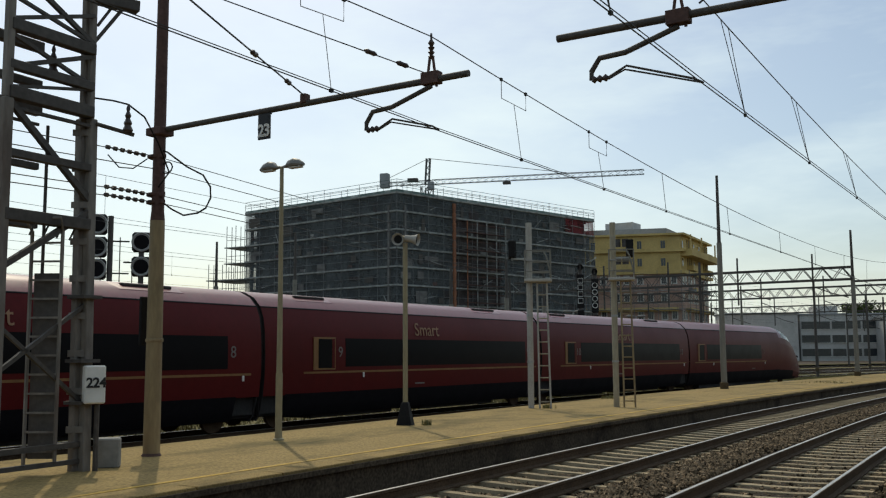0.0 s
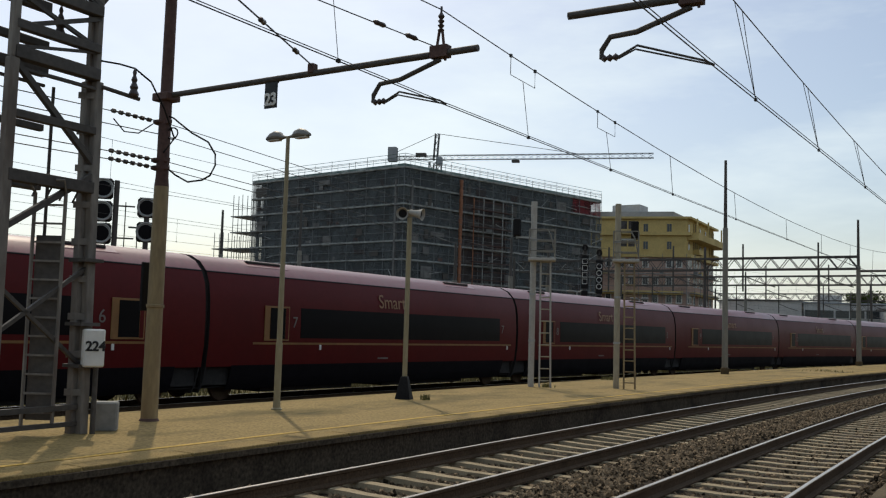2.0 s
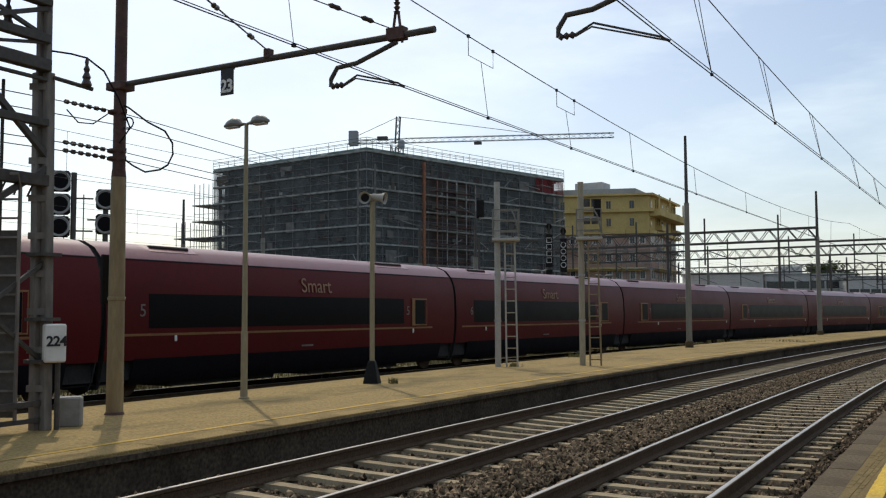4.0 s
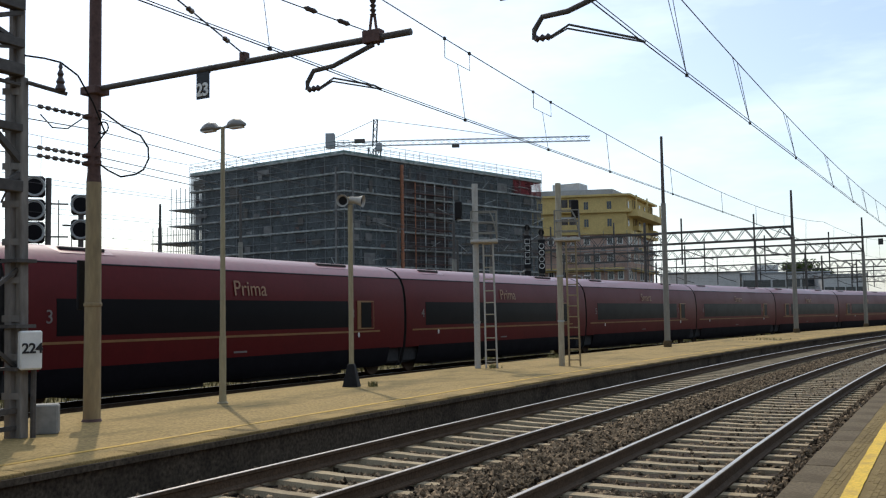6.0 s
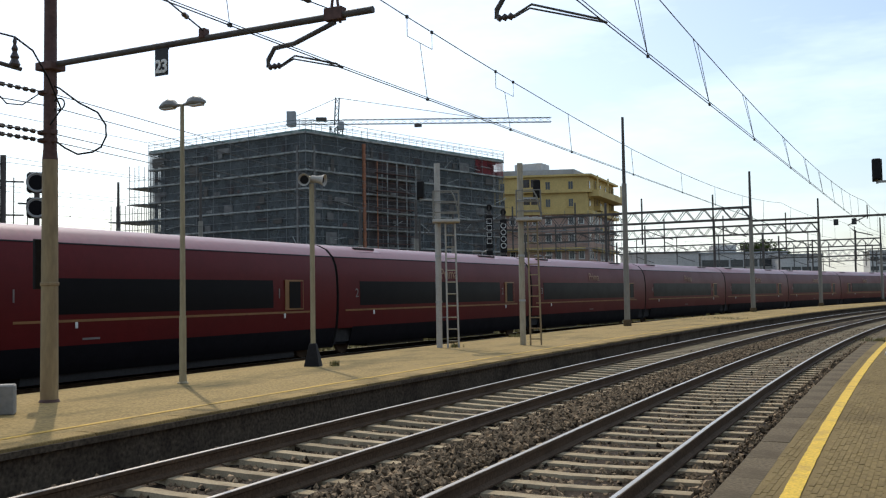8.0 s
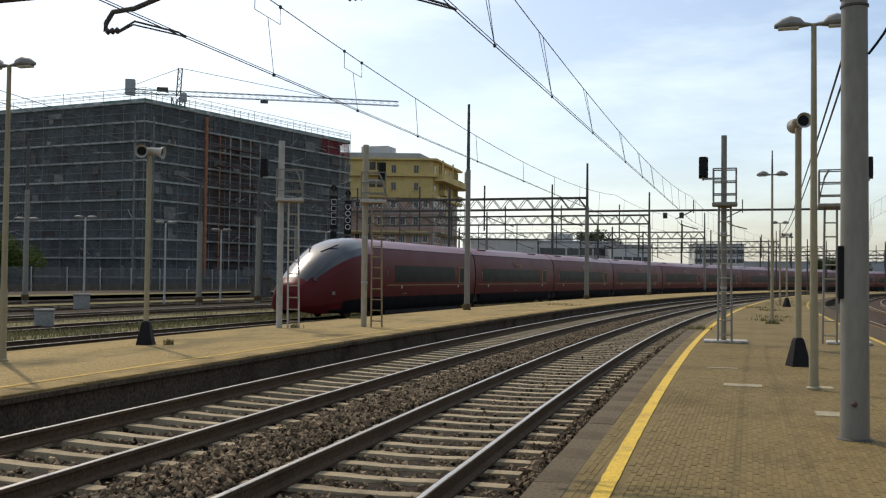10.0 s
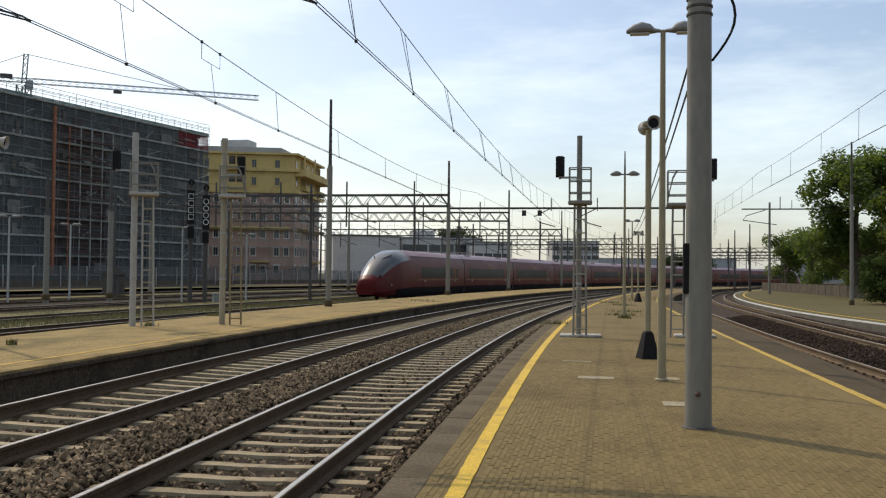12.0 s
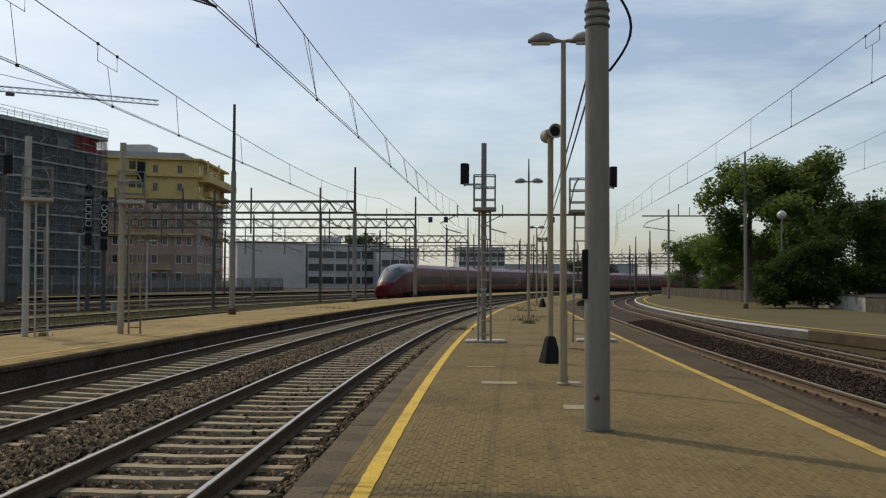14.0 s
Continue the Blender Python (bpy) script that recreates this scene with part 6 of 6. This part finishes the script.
def body_x(z):
    for (xa, za), (xb, zb) in zip(HALF, HALF[1:]):
        if za <= z <= zb:
            return xa + (xb - xa) * (z - za) / (zb - za)
    return HALF[-1][0]


def band(z0, z1, y0, y1, side, proud):
    """A thin skin on the body's side that follows its curve."""
    rows = []
    for y in (y0, y1):
        ring = []
        for z in steps(z0, z1, 4):
            ring.append((side * (body_x(z) + proud), y, z))
        for z in steps(z1, z0, 4):
            ring.append((side * (body_x(z) - 0.02), y, z))
        rows.append(ring)
    return Geo().loft(rows)


def shell(ys, lo, hi):
    rings = []
    for y in ys:
        pts = HALF[lo:hi + 1]
        ring = [(x, y, z) for x, z in pts] + [(-x, y, z) for x, z in pts[::-1] if x > 0 or True]
        rings.append(ring)
    return Geo().loft(rings, False, False)


MESHES = {}


def shared(key, make):
    if key not in MESHES:
        MESHES[key] = make()
    return MESHES[key]


def bogie(car, y):
    bg = part("bogie", shared("bogie", lambda: Geo().box((0, 0, 0.55), (2.3, 2.6, 0.3)).box((-1.05, 0, 0.55), (0.2, 3.2, 0.34)).box((1.05, 0, 0.55), (0.2, 3.2, 0.34)).mesh("bogie", M_UNDER, False, 0.02)), None, car, m=pose(0, y, 0))
    for sx in (-0.78, 0.78):
        for sy in (-1.25, 1.25):
            part("wheel", shared("wheel%g" % sx, lambda: Geo().lathe((0, 0, 0), [(0.2, -0.06), (0.43, -0.06), (0.46, 0.0), (0.44, 0.06), (0.2, 0.06)], 22, (1, 0, 0)).mesh("wheel", M_RAIL)), None, bg, m=pose(sx, sy, 0.46))


def side_fittings(car, n, word, y0, y1, door_y, num_y, num2_y, word_y=-0.2):
    """Windows, stripe, door, numbers and words on both sides."""
    for side in (-1, 1):
        part("window_band", shared(("win", y0, y1, side), lambda: band(1.72, 2.58, y0, y1, side, 0.006).mesh("window_band", M_GLASS)), None, car, "dark tinted window band")
        part("stripe", shared(("str", y0, y1, side), lambda: band(1.535, 1.595, min(y0, door_y) - 0.9, max(y1, door_y) + 0.9, side, 0.006).mesh("stripe", M_GOLD)), None, car, "thin gold stripe")
        x = side * (body_x(2.0) + 0.012)
        dr = part("door", shared(("door", side), lambda: Geo().box((side * 0.0, 0, 0), (0.02, 1.0, 0.96)).mesh("door", M_GOLD, False, 0.006)), None, car, "door window with gold frame", m=pose(x, door_y, 2.12))
        part("door_glass", shared("doorglass", lambda: Geo().box((0, 0, 0), (0.02, 0.62, 0.86)).mesh("door_glass", M_GLASS, False, 0.006)), None, dr, m=pose(side * 0.008, 0.02, 0))
        part("door_panel", shared("doorpanel", lambda: Geo().box((0, 0, 0), (0.021, 0.12, 0.88)).mesh("door_panel", M_RED, False, 0.004)), None, dr, m=pose(side * 0.008, 0.4, 0))
        turn = 90 if side > 0 else -90
        for yy in (num_y, num2_y):
            part("car_number", shared(("num", n), lambda: lettering(str(n), 0.44, M_TGREY)), None, car, "grey car number", m=pose(side * (body_x(2.15) + 0.01), yy, 2.15, 90, 0, turn))
        if word:
            part("class_name", shared(("word", word), lambda: lettering(word, 0.62, M_WORD)), None, car, "pale gold lettering", m=pose(side * (body_x(2.9) + 0.03), word_y, 2.9, 82, 0, turn))
        part("small_print", shared("print", lambda: Geo().box((0, 0, 0), (0.006, 0.55, 0.05)).mesh("small_print", M_TGREY, False)), None, car, m=pose(side * (body_x(1.15) + 0.005), word_y - 0.4, 1.12))
        for yy in (y0 + 0.9, y1 + 0.6):
            part("marker", shared("marker", lambda: Geo().box((0, 0, 0), (0.03, 0.08, 0.15)).mesh("marker", M_SIGN, False, 0.01)), None, car, "small white marker", m=pose(side * (body_x(1.5) + 0.01), yy, 1.46))


def roof_fittings(car, length, n):
    for k, (y, l) in enumerate(((length * 0.28, 2.6), (-length * 0.34, 2.2))):
        for side in (-1, 1):
            rows = []
            for yy, lift in ((y - l / 2, 0.0), (y - l / 2 + 0.3, 0.05), (y + l / 2 - 0.3, 0.05), (y + l / 2, 0.0)):
                rows.append([(side * (0.35), yy, 3.86 + lift * 0.6), (side * 0.68, yy, 3.80 + lift), (side * 1.04, yy, 3.62 + lift), (side * 1.06, yy, 3.55)])
            part("roof_fairing", shared(("fairing", k, side, length), lambda: Geo().loft(rows, False, False).mesh("roof_fairing", M_ROOF)), None, car)
        part("roof_recess", shared(("recess", k, length), lambda: Geo().box((0, y, 3.735), (1.74, l * 0.62, 0.2)).mesh("roof_recess", M_UNDER, False, 0.03)), None, car, "dark roof equipment recess")


def middle_car(n, word, length):
    car = thing("train_car", "dark red high-speed train car with black windows", "train car", "train cars")
    h = length / 2 - 0.11
    ys = steps(-h, h, 10)
    part("body", shared("body", lambda: shell(ys, FLOOR_I, ROOF_I + 1).mesh("body", M_RED)), None, car, "glossy dark red body shell")
    part("roof", shared("roof", lambda: shell(ys, ROOF_I + 1, 11).mesh("roof", M_ROOF)), None, car, "red roof, paler by a sky sheen in its colour")
    for side in (-1, 1):
        part("roof_crease", shared(("crease", side), lambda: band(3.40, 3.44, -h, h, side, 0.008).mesh("roof_crease", M_SKIRT)), None, car)
        part("skirt", shared(("skirt", side), lambda: band(0.33, 0.98, -h + 0.9, h - 0.9, side, 0.004).mesh("skirt", M_SKIRT)), None, car, "dark grey lower skirt")
    part("underframe", shared("under", lambda: Geo().box((0, 0, 0.72), (2.5, 2 * h, 0.5)).box((0, -h * 0.45, 0.36), (2.0, h * 0.5, 0.3)).box((0, h * 0.3, 0.36), (2.0, h * 0.6, 0.3)).mesh("underframe", M_UNDER, False)), None, car)
    for ye in (-h + 0.04, h - 0.04):
        part("end_wall", shared("endw", lambda: Geo().loft([[(x * 0.98, y, z) for x, z in HALF] + [(-x * 0.98, y, z) for x, z in HALF[::-1]] for y in (-0.02, 0.02)]).mesh("end_wall", M_UNDER)), None, car, m=pose(0, ye, 0))
    part("gangway", shared("gang", lambda: Geo().loft([[(x * 0.93, y, 0.9 + (z - 0.28) * 0.8) for x, z in HALF] + [(-x * 0.93, y, 0.9 + (z - 0.28) * 0.8) for x, z in HALF[::-1]] for y in (h - 0.05, h + 0.2)]).mesh("gangway", M_UNDER)), None, car, "black gangway bellows")
    bogie(car, length / 2)
    if n <= 6:
        side_fittings(car, n, word, -h + 1.3, h - 3.5, h - 2.5, -h + 1.1, h - 3.25)
    else:
        side_fittings(car, n, word, -h + 3.5, h - 1.3, -h + 2.5, h - 1.1, -h + 3.25)
    roof_fittings(car, length, n)
    return car


def end_car(n, word, length, front):
    """An end car; its nose lies towards -y, or +y for the leading one."""
    car = thing("train_end_car", "dark red streamlined train end car with black windscreen", "train car", "train cars")
    fl = -1 if not front else 1
    L = length / 2
    nose = 6.0

    def sect(q):
        """Width, top and bottom of the nose, q metres behind its tip."""
        top = float(np.interp(q, (0, 0.06, 0.15, 0.3, 0.6, 1.0, 1.5, 2.2, 2.9, 3.7, 4.5, 5.3, 6.0), (1.30, 1.52, 1.64, 1.74, 1.95, 2.22, 2.55, 2.95, 3.28, 3.58, 3.78, 3.88, 3.905)))
        wide = 1.485 * (0.46 + 0.54 * min(1.0, (q / 3.9)) ** 0.55) if q < 3.9 else 1.485
        low = 0.28 + 0.2 * max(0.0, 1 - q / 1.6) ** 2
        return wide, top, low

    def ring(q):
        wide, top, low = sect(q)
        pts = []
        for x, z in HALF:
            zz = low + (z - 0.28) / (3.905 - 0.28) * (top - low)
            k = min(1.0, q / nose)
            taper = 1.0 if k >= 1 else 1 - 0.22 * (1 - k) * ((z - 0.28) / 3.62) ** 1.6
            pts.append((x / 1.485 * wide * taper, zz))
        return pts

    qs = [0.0, 0.06, 0.15, 0.3, 0.6, 1.0, 1.5, 2.0, 2.5, 3.0, 3.6, 4.2, 4.8, 5.4, 6.0]
    rings = [ring(q) for q in qs]

    def pos(q):
        return fl * (L - q)

    def piece(i0, i1, lo, hi, name, material, lift=0.0, label=""):
        halves = [[[(side * (x + lift), pos(qs[i]), z + lift) for x, z in rings[i][lo:hi + 1]] for i in range(i0, i1 + 1)] for side in (1, -1)]
        if hi == 11:
            return part(name, Geo().loft([p + q[-2::-1] for p, q in zip(*halves)], False, False), material, car, label)
        for rows in halves:
            part(name, Geo().loft(rows, False, False), material, car, label)

    piece(0, 7, 0, 2, "nose_chin", M_RED, 0.0, "glossy red rounded chin")
    piece(7, 9, 0, 1, "nose_skirt", M_SKIRT, 0.0, "dark lower nose")
    piece(7, 9, 1, 2, "nose_lower_side", M_RED)
    piece(9, 14, 0, 2, "nose_skirt", M_SKIRT, 0.0, "dark lower nose")
    piece(0, 14, 2, 5, "nose_side", M_RED, 0.0, "glossy red nose side")
    piece(0, 5, 5, 7, "nose_shoulder", M_RED)
    piece(5, 14, 5, 6, "nose_shoulder", M_RED)
    piece(0, 4, 7, 11, "nose_tip", M_RED, 0.0, "glossy red nose tip")
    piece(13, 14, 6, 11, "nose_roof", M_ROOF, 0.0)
    piece(5, 13, 6, 7, "windscreen_side", M_SCREEN)
    piece(4, 13, 7, 11, "windscreen", M_SCREEN, 0.0, "long sloping black windscreen")
    g = Geo().add([(x, pos(0), z) for x, z in rings[0]] + [(-x, pos(0), z) for x, z in rings[0][::-1]], [tuple(range(24))])
    part("nose_cap", g, M_RED, car)
    for sx in (-1, 1):
        i = 6
        x, z = rings[i][6]
        part("headlight", Geo().lathe((sx * (x - 0.05), pos(qs[5]), rings[5][6][1] + 0.02), [(0.03, -0.02), (0.1, 0.0), (0.08, 0.03)], 12, (sx * 0.5, fl * 0.6, 0.5)), M_SCREEN, car, "dark headlight")
        part("wiper", Geo().bar((sx * 0.3, pos(2.6), ring(2.6)[11][1] - 0.02), (sx * 0.75, pos(3.5), ring(3.5)[9][1] + 0.04), 0.05), M_BLACK, car)
        xs, zs = ring(2.2)[3]
        part("unit_number", Geo().box((sx * (xs + 0.01), pos(2.2), zs), (0.01, 0.34, 0.16)), M_TGREY, car, smooth=False)
    y_in = -fl * (L - 0.22)
    ys = sorted((pos(nose), y_in * (L - 0.11) / (L - 0.22)))
    ys = steps(ys[0], ys[1], 8)
    part("body", shell(ys, FLOOR_I, ROOF_I + 1), M_RED, car, "glossy dark red body shell")
    part("roof", shell(ys, ROOF_I + 1, 11), M_ROOF, car, "red roof, paler by a sky sheen in its colour")
    part("underframe", Geo().box((0, (ys[0] + ys[-1]) / 2, 0.7), (2.5, ys[-1] - ys[0], 0.5)).box((0, (ys[0] + ys[-1]) / 2, 0.31), (2.2, ys[-1] - ys[0] - 4.0, 0.42)), M_UNDER, car, smooth=False)
    for side in (-1, 1):
        part("skirt", band(0.30, 0.98, ys[0], ys[-1], side, 0.004), M_SKIRT, car)
        part("roof_crease", band(3.40, 3.44, ys[0], ys[-1], side, 0.008), M_SKIRT, car)
    if not front:
        part("gangway", Geo().loft([[(x * 0.93, y, 0.9 + (z - 0.28) * 0.8) for x, z in HALF] + [(-x * 0.93, y, 0.9 + (z - 0.28) * 0.8) for x, z in HALF[::-1]] for y in (y_in - 0.05, y_in + 0.4)]), M_UNDER, car, "black gangway bellows")
    for y in (y_in + (0.22 if not front else -0.0), pos(5.6)):
        bogie(car, y)
    lo, hi = ys[0] + 2.4, ys[-1] - 3.6
    side_fittings(car, n, word, lo, hi, ys[-1] - 2.5 if not front else ys[0] + 1.6, lo - 0.9, hi + 0.3)
    return car


CAR, END, NOSE_Z, TRAIN_U = 16.53, 20.8, -0.55, -19.9


def tail_at(t):
    """How far along the bend the train's tail is."""
    return float(np.interp(t, (0.0, 5.3, 9.5, 10.0, 11.0, 12.5, 14.0), (-136.6, -54.7, 10.75, 18.6, 33.9, 56.0, 77.3)))


train = []
for n in range(1, 12):
    a = 0.0 if n == 1 else END + (n - 2) * CAR
    b = a + (END if n in (1, 11) else CAR)
    word = "Prima" if n <= 4 else "Smart"
    car = middle_car(n, word, CAR) if 1 < n < 11 else end_car(n, "", END, n == 11)
    train.append((car, a, b))


def on_bend(s):
    x, y, _ = curve_at(TRAIN_U, s * RAD / (RAD - TRAIN_U))
    return Vector((x, y, NOSE_Z))


def car_pose(a, b):
    p, q = on_bend(a), on_bend(b)
    d = q - p
    return pose(*((p + q) / 2), 0, 0, math.degrees(math.atan2(-d.x, d.y)))


# ---- paving, last ----
def slab_mesh(name, w, l, h, material, e=0.008):
    return Geo().loft([[(-w, -l, -h), (w, -l, -h), (w, l, -h), (-w, l, -h)], [(-w, -l, -e), (w, -l, -e), (w, l, -e), (-w, l, -e)], [(-w + e, -l + e, 0), (w - e, -l + e, 0), (w - e, l - e, 0), (-w + e, l - e, 0)]]).mesh(name, material, smooth=False)


KERB_STONE = slab_mesh("kerb_stone", 0.137, 0.4985, 0.13, M_KERBS, 0.004)
EDGE_SLAB = slab_mesh("edge_slab", 0.17, 0.744, 0.04, M_COPE)
kerb_ob, side_ob = bpy.data.objects["kerb_near"], bpy.data.objects["platform_surface"]
for i in range(104):
    y = -5.5 + i
    x, x1 = island(-1, y)[0], island(-1, y + 0.5)[0]
    part("kerb_stone", KERB_STONE, None, kerb_ob, m=pose(x + 0.095 + rng.uniform(-0.006, 0.006), y, 0.003 + rng.uniform(-0.003, 0.003), 0, rng.uniform(-0.6, 0.6), -math.degrees(math.atan2(x1 - x, 0.5)) + rng.uniform(-0.2, 0.2)))
for i in range(70):
    x, y, a = curve_at(-8.86 + rng.uniform(-0.012, 0.008), -20 + i * 1.5)
    part("edge_slab", EDGE_SLAB, None, side_ob, m=pose(x, y, 0.0085 + rng.uniform(-0.002, 0.002), 0, rng.uniform(-0.3, 0.3), math.degrees(a) + rng.uniform(-0.2, 0.2)))
PX, PY = 0.0222, 0.0900
PAVER = Geo().loft([[(-PX, -PY, -0.01), (PX, -PY, -0.01), (PX, PY, -0.01), (-PX, PY, -0.01)], [(-PX + 0.002, -PY + 0.002, 0.003), (PX - 0.002, -PY + 0.002, 0.003), (PX - 0.002, PY - 0.002, 0.003), (-PX + 0.002, PY - 0.002, 0.003)]]).mesh("paver", M_PAVER, smooth=False)
floor_ob = bpy.data.objects["platform_floor"]
rest, count = Geo(), 0
for i in range(94):
    x = -1.44 + i * 0.0472
    for j in range(150):
        y = -4.68 + j * 0.1856 + (0.0928 if i % 2 else 0.0)
        if x < island(-1, y)[0] + 0.26 or x > yellow_other(0, y)[0] - 0.08 or abs(x + 1.205 - (y - 23) ** 2 / 1040) < 0.10:
            continue
        z = rng.uniform(-0.0015, 0.0015)
        if count < 300 and -0.9 < x < 0.5 and 6.6 < y < 9.2:
            part("paver", PAVER, None, floor_ob, m=pose(x, y, z, rng.uniform(-0.5, 0.5), rng.uniform(-0.5, 0.5), 0))
            count += 1
        else:
            rest.add([(x + p, y + q, z + c) for p, q, c in ((-PX, -PY, -0.01), (PX, -PY, -0.01), (PX, PY, -0.01), (-PX, PY, -0.01), (-PX + 0.002, -PY + 0.002, 0.003), (PX - 0.002, -PY + 0.002, 0.003), (PX - 0.002, PY - 0.002, 0.003), (-PX + 0.002, PY - 0.002, 0.003))], [(4, 5, 6, 7), (0, 1, 5, 4), (1, 2, 6, 5), (2, 3, 7, 6), (3, 0, 4, 7)])
tagged(part("pavers", rest, M_PAVER, floor_ob, smooth=False), kind="stuff")


def motions():
    """The train runs away along the bend; the crane's jib turns slowly."""
    times = steps(0.0, 14.0, 28)
    for car, a, b in train:
        walk(car, [(t, car_pose(tail_at(t) + a, tail_at(t) + b)) for t in times])
    walk(crane_jib, [(t, pose(0, 0, 0, 0, 0, d)) for t, d in ((0.0, 18.4), (3.0, 21.5), (5.5, 25.6), (9.5, 29.0), (14.0, 32.0))])


motions()
